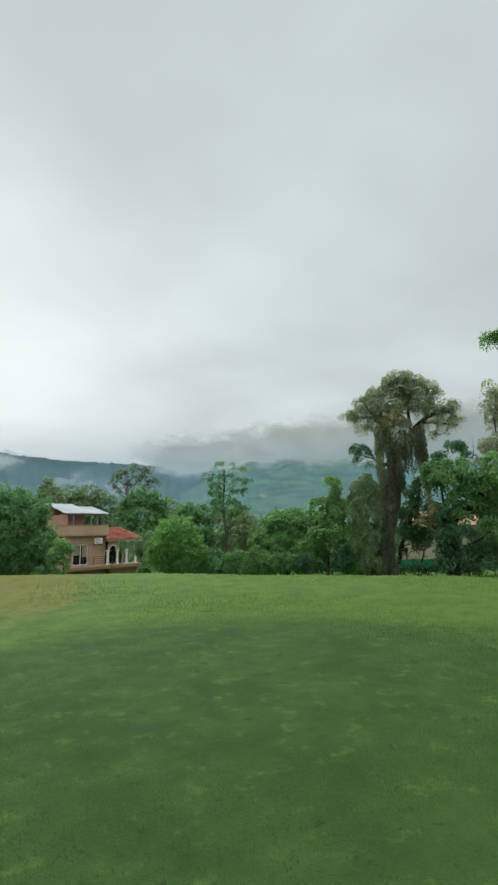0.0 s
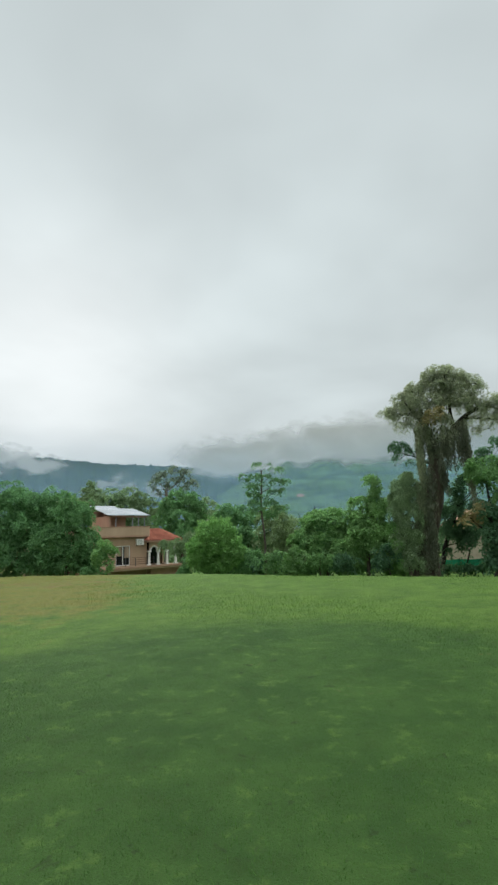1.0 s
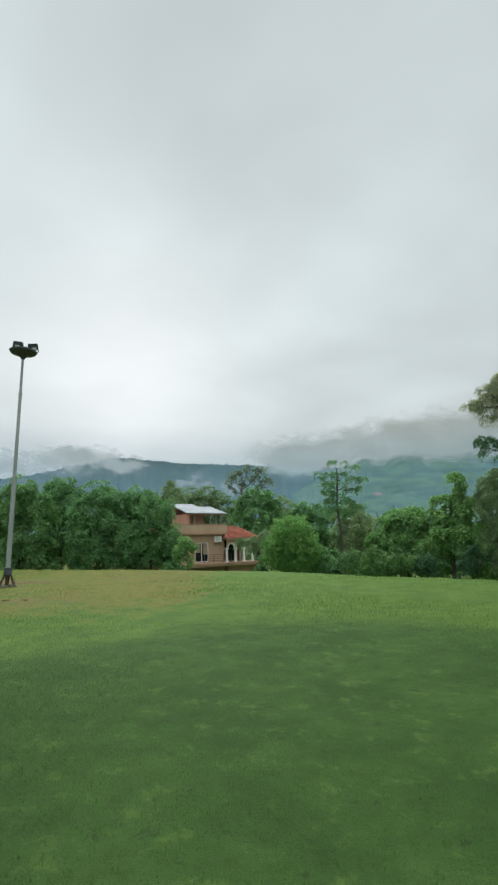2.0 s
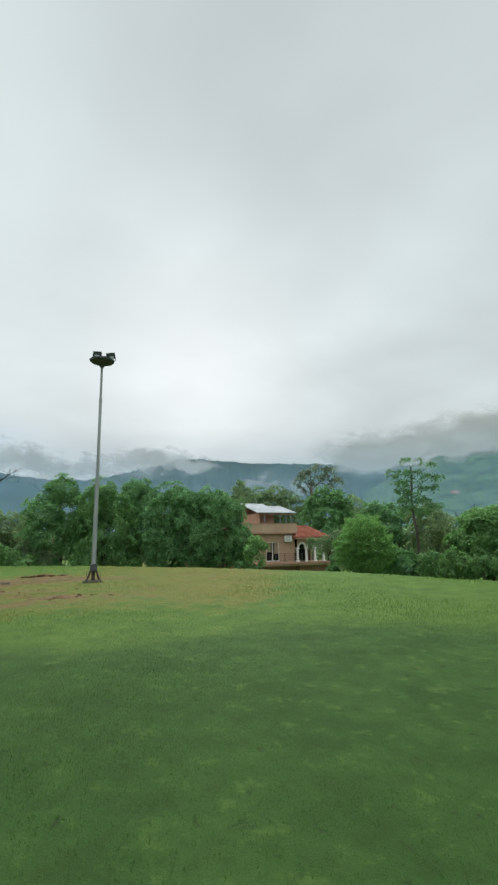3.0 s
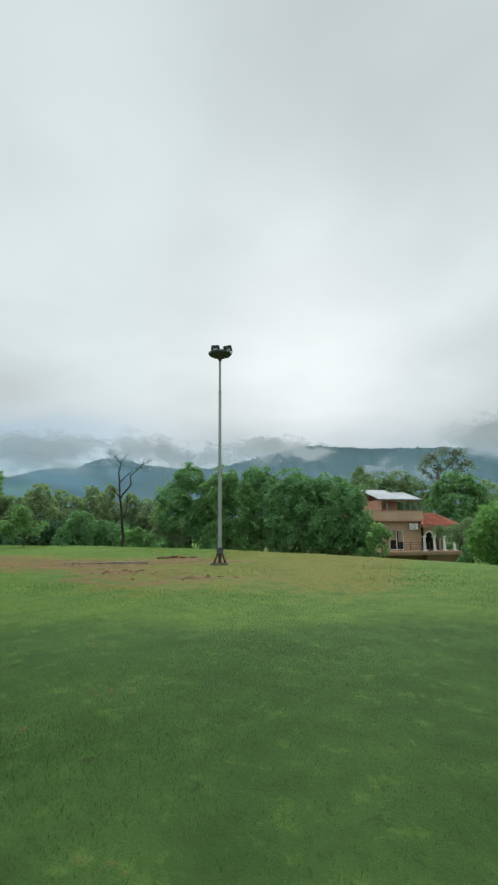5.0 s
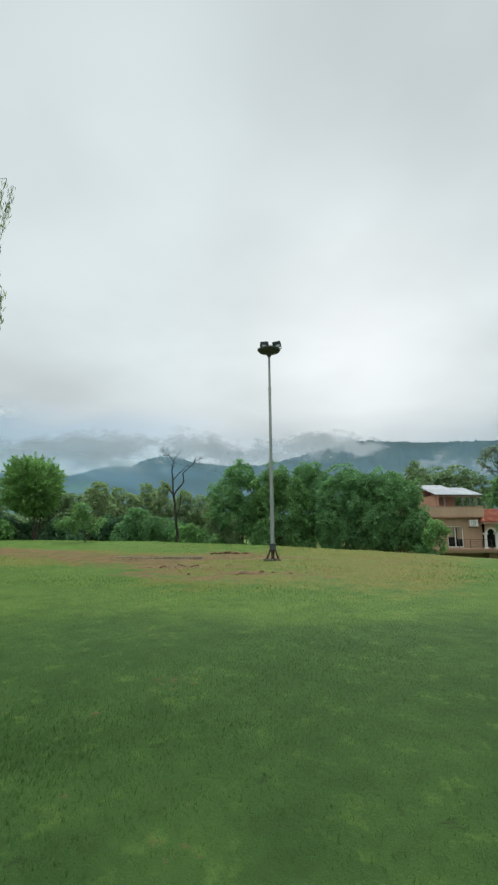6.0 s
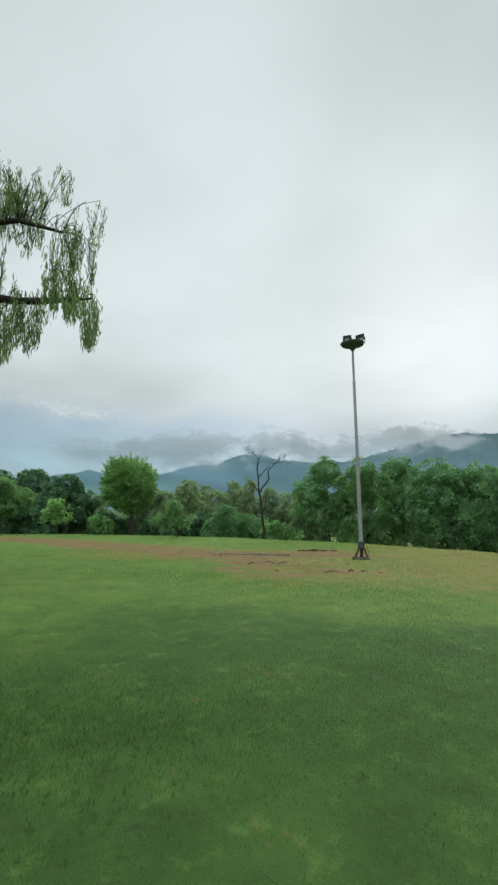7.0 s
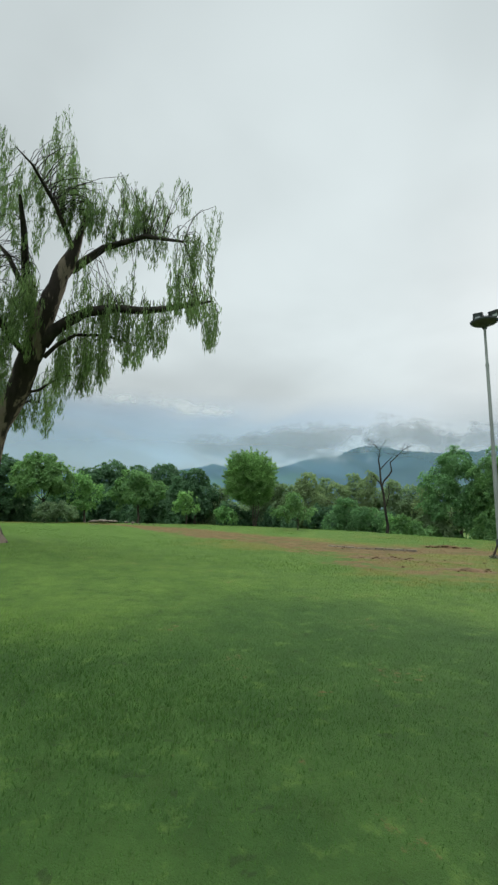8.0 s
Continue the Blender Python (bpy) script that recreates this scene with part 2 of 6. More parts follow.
def lawn_material():
    """Short lawn, its colour darkened round the eye where 'dry' is below nought, dry and bare by the 'dry' and 'bare'
    layers that the ground carries, broken up by noise.
    """
    m, t = material("lawn_and_soil")
    dry = node(t, "ShaderNodeAttribute", attribute="dry").outputs["Fac"]
    bare = node(t, "ShaderNodeAttribute", attribute="bare").outputs["Fac"]
    fine, mid, big = nnoise(t, 14.0, 6, 0.7), nnoise(t, 1.1, 6, 0.65), nnoise(t, 0.16, 4, 0.55)
    blade = nnoise(t, 90.0, 3, 0.7)
    green = nmix(t, nrange(t, mid, 0.3, 0.7), (0.054, 0.114, 0.019), (0.102, 0.178, 0.031))
    green = nmix(t, nrange(t, fine, 0.35, 0.75, 0.0, 0.6), green, (0.100, 0.160, 0.032))
    straw = nmix(t, nrange(t, fine, 0.3, 0.7), (0.112, 0.120, 0.024), (0.190, 0.164, 0.040))
    soil = nmix(t, nrange(t, mid, 0.3, 0.7), (0.120, 0.070, 0.031), (0.205, 0.126, 0.056))
    soil = nmix(t, nrange(t, fine, 0.4, 0.8, 0.0, 0.5), soil, (0.070, 0.045, 0.030))
    k = nmath(t, "ADD", dry, nmath(t, "ADD", nrange(t, mid, 0.2, 0.8, -0.30, 0.30), nrange(t, big, 0.2, 0.8, -0.2, 0.2)))
    # a dimmer look near the eye, put into the green to suit the view
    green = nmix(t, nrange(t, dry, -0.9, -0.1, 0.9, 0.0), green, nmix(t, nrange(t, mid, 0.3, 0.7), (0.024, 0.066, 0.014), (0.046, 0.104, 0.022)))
    col = nmix(t, nrange(t, k, 0.3, 0.75), green, straw)
    k = nmath(t, "ADD", bare, nmath(t, "ADD", nrange(t, nmath(t, "ADD", nmath(t, "MULTIPLY", mid, 0.6), nmath(t, "MULTIPLY", big, 0.4)), 0.33, 0.67, -0.52, 0.46), nrange(t, fine, 0.25, 0.75, -0.28, 0.28)))
    col = nmix(t, nrange(t, k, 0.42, 0.68), col, soil)
    col = nmix(t, nrange(t, blade, 0.3, 0.7, 0.0, 0.35), col, (0.030, 0.045, 0.012))
    tuft = nnoise(t, 3.6, 5, 0.7)
    col = nmix(t, nrange(t, tuft, 0.50, 0.68, 0.0, 0.45), col, (0.030, 0.055, 0.012))
    col = nmix(t, nrange(t, tuft, 0.32, 0.46, 0.3, 0.0), col, (0.140, 0.215, 0.045))
    weed = nnoise(t, 5.0, 3, 0.6, None, 0.4)
    col = nmix(t, nrange(t, weed, 0.64, 0.70, 0.0, 0.6), col, (0.022, 0.036, 0.012))
    h = nmath(t, "ADD", fine, nmath(t, "MULTIPLY", blade, 0.6))
    finish(t, col, 0.92, 0.0, nbump(t, h, 0.9, 0.05), 0.12)
    return m


LAWN = lawn_material()


def hill_material(name, dark, light, clear=None, rock=None):
    """Wooded slope: tree crowns as relief, the shade between them put into the colour, mottling for more relief;
    clearings and bare rock where the noise opens it.
    """
    m, t = material(name)
    v = node(t, "ShaderNodeTexVoronoi")
    v.inputs["Scale"].default_value = 0.11
    t.links.new(node(t, "ShaderNodeTexCoord").outputs["Object"], v.inputs["Vector"])
    mp = node(t, "ShaderNodeMapping")
    mp.inputs["Scale"].default_value = (1, 1, 2.2)
    t.links.new(node(t, "ShaderNodeTexCoord").outputs["Object"], mp.inputs[0])
    big, mid = nnoise(t, 0.013, 5, 0.65, mp.outputs[0], 0.5), nnoise(t, 0.045, 5, 0.65, mp.outputs[0])
    # light and dark mottling stands in for the slope's shading
    col = nmix(t, nrange(t, mid, 0.3, 0.7), dark, light)
    # shade between the crowns, darkened into the colour
    col = nmix(t, nrange(t, v.outputs["Distance"], 0.1, 0.8, 0.0, 0.5), col, tuple(0.45 * c for c in dark))
    if clear:
        col = nmix(t, nrange(t, nmath(t, "ADD", big, nmath(t, "MULTIPLY", mid, 0.5)), 0.62, 0.92), col, clear)
    if rock:
        bare = node(t, "ShaderNodeAttribute", "", "bare").outputs["Fac"]
        col = nmix(t, nrange(t, nmath(t, "ADD", bare, nrange(t, mid, 0.2, 0.8, -0.4, 0.4)), 0.4, 0.7), col, rock)
    hgt = nmath(t, "SUBTRACT", mid, nmath(t, "MULTIPLY", v.outputs["Distance"], 0.8))
    finish(t, col, 0.95, 0.0, nbump(t, hgt, 0.8, 4.0), 0.05)
    return m


HILL_WOOD = hill_material("hill_forest", (0.012, 0.024, 0.021), (0.050, 0.078, 0.052))
HILL_GREEN = hill_material("hill_pasture_and_scrub", (0.018, 0.040, 0.019), (0.042, 0.082, 0.031), (0.062, 0.112, 0.042), (0.20, 0.105, 0.085))
HILL_FAR = hill_material("hill_far", (0.020, 0.036, 0.032), (0.036, 0.056, 0.042))
TILE_DULL = weathered("weathered_tile", (0.30, 0.16, 0.11), (0.42, 0.26, 0.19), 0.9, 0.9, 0, 0.3, 9, 0.15)


def mist_material(name, tone, most, fine_scale):
    """Cloud and haze sheets: scatter light from both sides, thin by the 'mist' layer of the sheet, frayed by noise."""
    m, t = material(name)
    d = node(t, "ShaderNodeAttribute", attribute="mist").outputs["Fac"]
    n = nnoise(t, fine_scale, 5, 0.6, None, 0.6)
    a = nmath(t, "MULTIPLY", d, nrange(t, n, 0.25, 0.75, 0.75, 1.25))
    a = nmath(t, "MULTIPLY", nmath(t, "MAXIMUM", a, 0.0, True), most)
    df, tl, mx, tp, end, o = (node(t, "ShaderNodeBsdfDiffuse"), node(t, "ShaderNodeBsdfTranslucent"), node(t, "ShaderNodeMixShader"),
                              node(t, "ShaderNodeBsdfTransparent"), node(t, "ShaderNodeMixShader"), node(t, "ShaderNodeOutputMaterial"))
    df.inputs[0].default_value = tl.inputs[0].default_value = (*tone, 1)
    mx.inputs[0].default_value = 0.5
    t.links.new(df.outputs[0], mx.inputs[1]), t.links.new(tl.outputs[0], mx.inputs[2])
    t.links.new(a, end.inputs[0]), t.links.new(tp.outputs[0], end.inputs[1]), t.links.new(mx.outputs[0], end.inputs[2])
    t.links.new(end.outputs[0], o.inputs[0])
    return m


CLOUD = mist_material("low_cloud", (0.505, 0.510, 0.512), 1.0, 0.012)
CLOUD_BRIGHT = mist_material("bright_cloud", (0.95, 0.95, 0.95), 0.8, 0.012)
# blue tint that paints distance haze over the hills
HAZE = mist_material("haze_sheet", (0.29, 0.485, 0.70), 0.9, 0.002)
# ---- helpers for building ----
def smooth(a, b, x):
    k = np.clip((np.asarray(x, float) - a) / (b - a), 0, 1)
    return k * k * (3 - 2 * k)


WAVES = np.random.RandomState(5).normal(size=(24, 3))
PHASE = np.random.RandomState(6).uniform(0, 6.283, 24)


def wave_noise(p, scale=1.0):
    """Smooth noise of about -1 to 1 for rows of points: a sum of waves in all directions."""
    q = np.asarray(p, float) * scale
    return np.sin(q @ WAVES.T + PHASE + 1.3 * np.sin(q @ WAVES[::-1].T * 0.6)).sum(-1) / 5.0


def fractal(p, scale, octaves=4, gain=0.5):
    return sum(gain ** i * wave_noise(np.asarray(p, float) + 17.3 * i, scale * 2.1 ** i) for i in range(octaves))


def mesh_object(name, verts, faces, mat, parent=None, label="", flat=False):
    """One mesh object from arrays: faces all with the same number of corners."""
    verts, faces = np.asarray(verts, np.float32), np.asarray(faces, np.int32)
    me = bpy.data.meshes.new(name)
    me.vertices.add(len(verts)), me.loops.add(faces.size), me.polygons.add(len(faces))
    me.vertices.foreach_set("co", verts.ravel())
    me.loops.foreach_set("vertex_index", faces.ravel())
    me.polygons.foreach_set("loop_start", np.arange(len(faces), dtype=np.int32) * faces.shape[1])
    me.update(calc_edges=True)
    me.polygons.foreach_set("use_smooth", np.full(len(faces), not flat))
    me.materials.append(mat)
    ob = new(name, me)
    if parent is not None:
        ob.parent = parent
    if label:
        tagged(ob, label)
    return ob


def part(name, bm, mat, parent, label="", flat=True):
    """A bmesh as one mesh object under a thing or a part."""
    me = bpy.data.meshes.new(name)
    bmesh.ops.recalc_face_normals(bm, faces=bm.faces)
    bm.to_mesh(me)
    bm.free()
    for f in me.polygons:
        f.use_smooth = not flat
    me.materials.append(mat)
    ob = new(name, me)
    ob.parent = parent
    if label:
        tagged(ob, label)
    return ob


def thing(name, m, label, category, group="", kind=""):
    ob = new(name)
    ob.matrix_world = m
    ob.empty_display_size = 0.3
    return tagged(ob, label, category, group, kind)


def box(bm, x0, x1, y0, y1, z0, z1, bevel=0.0):
    """A block, with its edges bevelled, in the bmesh."""
    r = bmesh.ops.create_cube(bm, size=1.0, matrix=Matrix.LocRotScale(((x0 + x1) / 2, (y0 + y1) / 2, (z0 + z1) / 2), None, (x1 - x0, y1 - y0, z1 - z0)))
    if bevel:
        bmesh.ops.bevel(bm, geom=list({e for v in r["verts"] for e in v.link_edges}), offset=bevel, segments=2, affect="EDGES")
    return bm


def tubes(runs, sides=8):
    """Verts and faces of tapered tubes; each run is a list of (x, y, z, radius)."""
    vs, fs, base = [], [], 0
    ring = np.linspace(0, 2 * np.pi, sides, endpoint=False)
    for run in runs:
        run = np.asarray(run, float)
        p, r = run[:, :3], run[:, 3]
        d = np.gradient(p, axis=0)
        d /= np.linalg.norm(d, axis=1, keepdims=True) + 1e-9
        side = np.cross(d, np.eye(3)[np.argmin(np.abs(d).max(0))][None])
        side /= np.linalg.norm(side, axis=1, keepdims=True) + 1e-9
        top = np.cross(side, d)
        vs.append((p[:, None] + r[:, None, None] * (np.cos(ring)[None, :, None] * side[:, None] + np.sin(ring)[None, :, None] * top[:, None])).reshape(-1, 3))
        n = len(run)
        i, j = np.meshgrid(np.arange(n - 1), np.arange(sides), indexing="ij")
        k = (j + 1) % sides
        fs.append(base + np.stack([i * sides + j, i * sides + k, (i + 1) * sides + k, (i + 1) * sides + j], -1).reshape(-1, 4))
        base += n * sides
    return np.concatenate(vs), np.concatenate(fs)


def curve_run(a, b, r0, r1, bend, n=7, wob=0.0, seed=0):
    """A run from a to b, bowed by bend, tapering from r0 to r1."""
    k = np.linspace(0, 1, n)[:, None]
    a, b, bend = np.array(a, float), np.array(b, float), np.array(bend, float)
    p = a + (b - a) * k + bend * 4 * k * (1 - k)
    ph = np.random.RandomState(seed).uniform(0, 6.28, 4)
    p += wob * np.sin(np.pi * k) * np.concatenate([np.sin(5 * k + ph[0]) + 0.5 * np.sin(11 * k + ph[1]), np.sin(5 * k + ph[2]) + 0.5 * np.sin(11 * k + ph[3]), 0 * k], 1)
    return np.concatenate([p, r0 + (r1 - r0) * k], 1)


# ---- the lie of the land ----
# bearing: distance of the lawn's brow, and the fall of the ground behind it
BROW = np.array([(-60, 17, 2.6), (-27, 17.3, 2.6), (-16, 18.2, 2.6), (0, 20.2, 2.5), (20, 26.5, 2.3), (36, 31.6, 2.0), (45, 37.5, 1.6), (57, 45, 1.2),
                 (69, 53, 0.7), (75, 57, 0.5), (97, 58, 0.4), (130, 58, 0.4)])


def land(x, y):
    """The ground's height."""
    x, y = np.asarray(x, float), np.asarray(y, float)
    r, b = np.hypot(x, y), np.degrees(np.arctan2(-x, y))
    brow, fall = np.interp(b, BROW[:, 0], BROW[:, 1]), np.interp(b, BROW[:, 0], BROW[:, 2])
    k = np.clip((r - brow) / 24.0, 0, 1)
    z = -fall * (1 - (1 - k) ** 2.2) - 0.6 * smooth(60, 160, r)
    z = z + 0.33 * smooth(9, 20, r) * smooth(80, 97, b) * (1 - smooth(24, 45, r))
    p = np.stack([x, y, 0 * x], -1)
    near = smooth(2, 6, r) * (1 - smooth(120, 300, r))
    return z + 0.035 * near * wave_noise(p, 0.23) + 0.012 * near * wave_noise(p, 1.1)


def spot(bearing, distance):
    b = radians(bearing)
    x, y = -math.sin(b) * distance, math.cos(b) * distance
    return x, y, float(land(x, y))


def high(distance, elevation):
    return EYE + distance * math.tan(radians(elevation))


# ground: one sheet of rings, fine near the eye, out to the horizon
ring_r = np.concatenate([[0.0], np.linspace(0.4, 14, 36), np.linspace(14.4, 62, 90), np.geomspace(64, 4600, 34)])
ring_b = np.concatenate([np.linspace(-60, 130, 280), np.linspace(130, 300, 50)[1:-1]])
RR, BB = np.meshgrid(ring_r, np.radians(ring_b), indexing="ij")
gx, gy = -np.sin(BB) * RR, np.cos(BB) * RR
gz = land(gx, gy)
nb = len(ring_b)
i, j = np.meshgrid(np.arange(len(ring_r) - 1), np.arange(nb), indexing="ij")
k = (j + 1) % nb
gfaces = np.stack([i * nb + j, (i + 1) * nb + j, (i + 1) * nb + k, i * nb + k], -1).reshape(-1, 4)
ground = mesh_object("ground", np.stack([gx, gy, gz], -1).reshape(-1, 3), gfaces, LAWN)
tagged(ground, "green lawn with dry and bare reddish earth patches", "ground", "", "structure")


def segment_near(x, y, a, b, width):
    """1 on the line from a to b, falling to 0 at width from it."""
    a, b = np.array(a[:2]), np.array(b[:2])
    p = np.stack([x - a[0], y - a[1]], -1)
    u = np.clip((p @ (b - a)) / ((b - a) @ (b - a)), 0, 1)
    return 1 - smooth(0.25, 1, np.linalg.norm(p - u[..., None] * (b - a), axis=-1) / width)


# the trodden track: bearing, distance of its middle, half width
TRACK = np.array([(30, 22, 0.1), (36, 22.5, 0.8), (42, 23.5, 1.2), (46, 23.8, 2.0), (50, 22.9, 3.0), (55, 22.4, 4.0), (60, 24.0, 5.2), (65, 26.0, 6.2), (70, 29.5, 7.0), (75, 34.5, 8.5), (80, 40.5, 8.0), (85, 50, 3.5), (89, 55, 0.1)])


def bareness(x, y):
    """Trodden reddish earth along a track over the lawn."""
    r, b = np.hypot(x, y), np.degrees(np.arctan2(-x, y))
    p = np.stack([x, y, 0 * x], -1)
    mid, half = np.interp(b, TRACK[:, 0], TRACK[:, 1]), np.interp(b, TRACK[:, 0], TRACK[:, 2], 0.05, 0.05)
    s = 0.92 * (1 - smooth(0.45, 1.15, np.abs(r - mid + 0.9 * wave_noise(p, 0.35)) / half)) * smooth(0.1, 1.0, half)
    for b0, d0, b1, d1, w, k in ((58, 15.5, 47, 13.6, 1.6, 0.62), (48, 26, 45, 26, 1.5, 0.9), (45, 15.5, 36, 14.2, 1.2, 0.6), (60, 19, 38, 16.5, 3.0, 0.42), (36, 24, 24, 21, 3.0, 0.3)):
        s = np.maximum(s, k * segment_near(x, y, spot(b0, d0), spot(b1, d1), w))
    return s


def dry_and_near_dark(x, y):
    r, b = np.hypot(x, y), np.degrees(np.arctan2(-x, y))
    near_green = 1 - smooth(15, 23, r)
    s = smooth(6, 26, b) * (1 - 0.85 * smooth(68, 84, b)) * (0.35 + 0.65 * smooth(8, 14, r))
    s = np.maximum(s * (1 - 0.9 * near_green * smooth(50, 66, b)), 0.9 * smooth(45, 56, r) * smooth(60, 75, b))
    # greener again on the far side of the track
    beyond = r - np.interp(b, TRACK[:, 0], TRACK[:, 1]) - 0.6 * np.interp(b, TRACK[:, 0], TRACK[:, 2])
    s = s * (1 - 0.5 * smooth(0.5, 4, beyond) * smooth(38, 46, b))
    # below nought round the eye: marks where the grass colour is darkened
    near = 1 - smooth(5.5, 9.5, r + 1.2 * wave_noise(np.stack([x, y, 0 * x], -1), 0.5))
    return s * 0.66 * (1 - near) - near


for key, values in (("bare", bareness(gx, gy)), ("dry", dry_and_near_dark(gx, gy))):
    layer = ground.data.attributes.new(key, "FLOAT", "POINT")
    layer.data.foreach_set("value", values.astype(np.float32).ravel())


# ---- hills ----
def hill(name, label, mat, crest, foot, back, rough, seed, tufts=0.0, sag=1.25, gully=0.3, bare=()):
    """A range whose crest is given by rows of (bearing, distance, height); from its foot up to the crest and down behind."""
    c = np.array(crest, float)
    b = np.arange(c[:, 0].min(), c[:, 0].max(), 0.2)
    c = c[np.argsort(c[:, 0])]
    cd, ch = np.interp(b, c[:, 0], c[:, 1]), np.interp(b, c[:, 0], c[:, 2])
    s = np.concatenate([np.linspace(0, 0.9, 28)[:-1], np.linspace(0.9, 1, 14), np.linspace(1, 1.6, 8)[1:]])
    S, B = np.meshgrid(s, b, indexing="ij")
    D = foot + (cd - foot) * np.minimum(S, 1) + back * np.maximum(S - 1, 0)
    Z = -6 + (ch + 6) * np.where(S <= 1, np.minimum(S, 1) ** sag, 1 - (np.maximum(S, 1) - 1) * 0.9)
    X, Y = -np.sin(np.radians(B)) * D, np.cos(np.radians(B)) * D
    p = np.stack([X, Y, 0 * X + seed], -1)
    amp = np.sin(np.pi * np.minimum(S, 1)) ** 0.7
    Z = Z + amp * rough * fractal(p, 0.0045, 4, 0.5)
    ridge = np.abs(np.sin(B * 1.9 + 0.7 * wave_noise(p, 0.004)))
    Z = Z - amp * rough * gully * (1 - ridge) ** 2
    Z = Z + tufts * (0.5 * np.maximum(0, wave_noise(p, 0.16)) + 0.8 * np.maximum(0, wave_noise(p, 0.42))) * smooth(0.93, 1.0, S)
    n = len(b)
    i, j = np.meshgrid(np.arange(len(s) - 1), np.arange(n - 1), indexing="ij")
    f = np.stack([i * n + j, (i + 1) * n + j, (i + 1) * n + j + 1, i * n + j + 1], -1).reshape(-1, 4)
    ob = mesh_object(name, np.stack([X, Y, Z], -1).reshape(-1, 3), f, mat)
    # bare rock: bearing, elevation, half width, half height
    el = np.degrees(np.arctan2(Z - EYE, D))
    open_rock = np.zeros_like(Z)
    for b0, e0, w, h in bare:
        open_rock = np.maximum(open_rock, 1 - smooth(0.2, 1.0, np.hypot((B - b0) / w, (el - e0) / h)))
    layer = ob.data.attributes.new("bare", "FLOAT", "POINT")
    layer.data.foreach_set("value", open_rock.astype(np.float32).ravel())
    return tagged(ob, label, "hill", "", "structure")


def crest_rows(distance, rows):
    return [(b, distance, high(distance, e)) for b, e in rows]


hill("backdrop_hill", "long forested ridge dark blue-green under low cloud", HILL_WOOD,
     crest_rows(1500, [(-8, 7.0), (2, 8.2), (6, 8.6), (9, 8.9), (11.4, 9.0), (14, 9.15), (16.2, 9.3), (20, 9.4), (23.2, 9.6), (26, 9.85), (29, 10.1), (31, 9.9), (35, 9.0), (40.7, 7.6), (46, 6.8), (52, 5)]),
     420, 700, 26, 3, 5.0)
hill("backdrop_hill", "green hillside of pasture, scrub and terraces", HILL_GREEN,
     crest_rows(1150, [(-60, 8), (-45, 8.6), (-34, 8.4), (-25, 7.8), (-16, 8.4), (-10, 9.4), (-5.6, 9.6), (-3, 9.2), (0, 9.3), (2, 8.7), (4, 8.0), (6, 6.9), (8, 5.8), (11, 4.4), (15, 3.0), (22, 1.0)]),
     380, 700, 11, 9, 3.0, 1.25, 0.25, ((-1.5, 5.15, 0.9, 0.42), (-2.9, 5.35, 0.6, 0.22), (-4.3, 5.5, 0.7, 0.2), (-2.0, 4.6, 0.5, 0.15)))
hill("backdrop_hill", "dark wooded mountain with peaks in cloud", HILL_WOOD,
     crest_rows(1800, [(36, 5), (41, 7.0), (44, 7.4), (46.6, 7.2), (48.2, 7.4), (50, 7.5), (51.3, 7.8), (52.8, 8.4), (53.8, 8.2), (54.7, 8.3), (55.8, 8.05), (57.1, 7.6), (58.4, 6.85), (59.4, 7.0), (60.4, 6.9), (61.4, 6.75), (62.4, 6.5), (64.5, 5.8), (66, 5.5), (70, 5.0), (74, 3.5)]),
     600, 900, 40, 21, 4.0, 1.25, 0.5)
hill("backdrop_hill", "low green foothill before the mountain", HILL_GREEN,
     crest_rows(900, [(54, 2), (60, 3.8), (62.6, 4.8), (64.5, 4.7), (67, 4.4), (69, 4.4), (73, 4.0), (80, 3.4), (95, 2.5), (120, 2.0)]), 420, 500, 16, 33, 3.0)
hill("backdrop_hill", "pale far mountain on the horizon", HILL_FAR,
     crest_rows(3000, [(64, 4.6), (68, 5.2), (72, 5.6), (73.6, 5.95), (75, 5.5), (77.5, 5.1), (82, 4.3), (92, 3.9), (105, 4.4), (130, 4)]), 1500, 900, 40, 41, 0.0)


# ---- low cloud, and distance haze painted on a sheet ----
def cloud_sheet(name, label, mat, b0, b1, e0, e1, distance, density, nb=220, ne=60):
    """A curved sheet of cloud or painted haze round the eye; density(bearing, elevation) of about 0 to 1."""
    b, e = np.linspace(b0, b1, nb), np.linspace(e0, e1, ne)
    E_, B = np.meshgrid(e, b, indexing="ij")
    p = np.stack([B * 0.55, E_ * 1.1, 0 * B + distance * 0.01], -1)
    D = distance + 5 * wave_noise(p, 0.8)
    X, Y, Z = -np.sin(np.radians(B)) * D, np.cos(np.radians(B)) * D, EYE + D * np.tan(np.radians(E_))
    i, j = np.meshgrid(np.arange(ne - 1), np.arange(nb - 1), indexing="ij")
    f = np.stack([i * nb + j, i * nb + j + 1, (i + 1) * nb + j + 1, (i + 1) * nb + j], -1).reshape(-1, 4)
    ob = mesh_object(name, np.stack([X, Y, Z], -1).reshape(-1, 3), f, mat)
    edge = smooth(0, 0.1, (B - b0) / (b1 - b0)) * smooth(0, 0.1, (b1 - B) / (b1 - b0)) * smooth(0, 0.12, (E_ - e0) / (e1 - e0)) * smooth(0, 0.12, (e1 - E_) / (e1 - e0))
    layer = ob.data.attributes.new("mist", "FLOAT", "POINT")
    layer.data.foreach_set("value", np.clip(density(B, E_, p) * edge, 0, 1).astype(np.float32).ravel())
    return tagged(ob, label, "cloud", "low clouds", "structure")


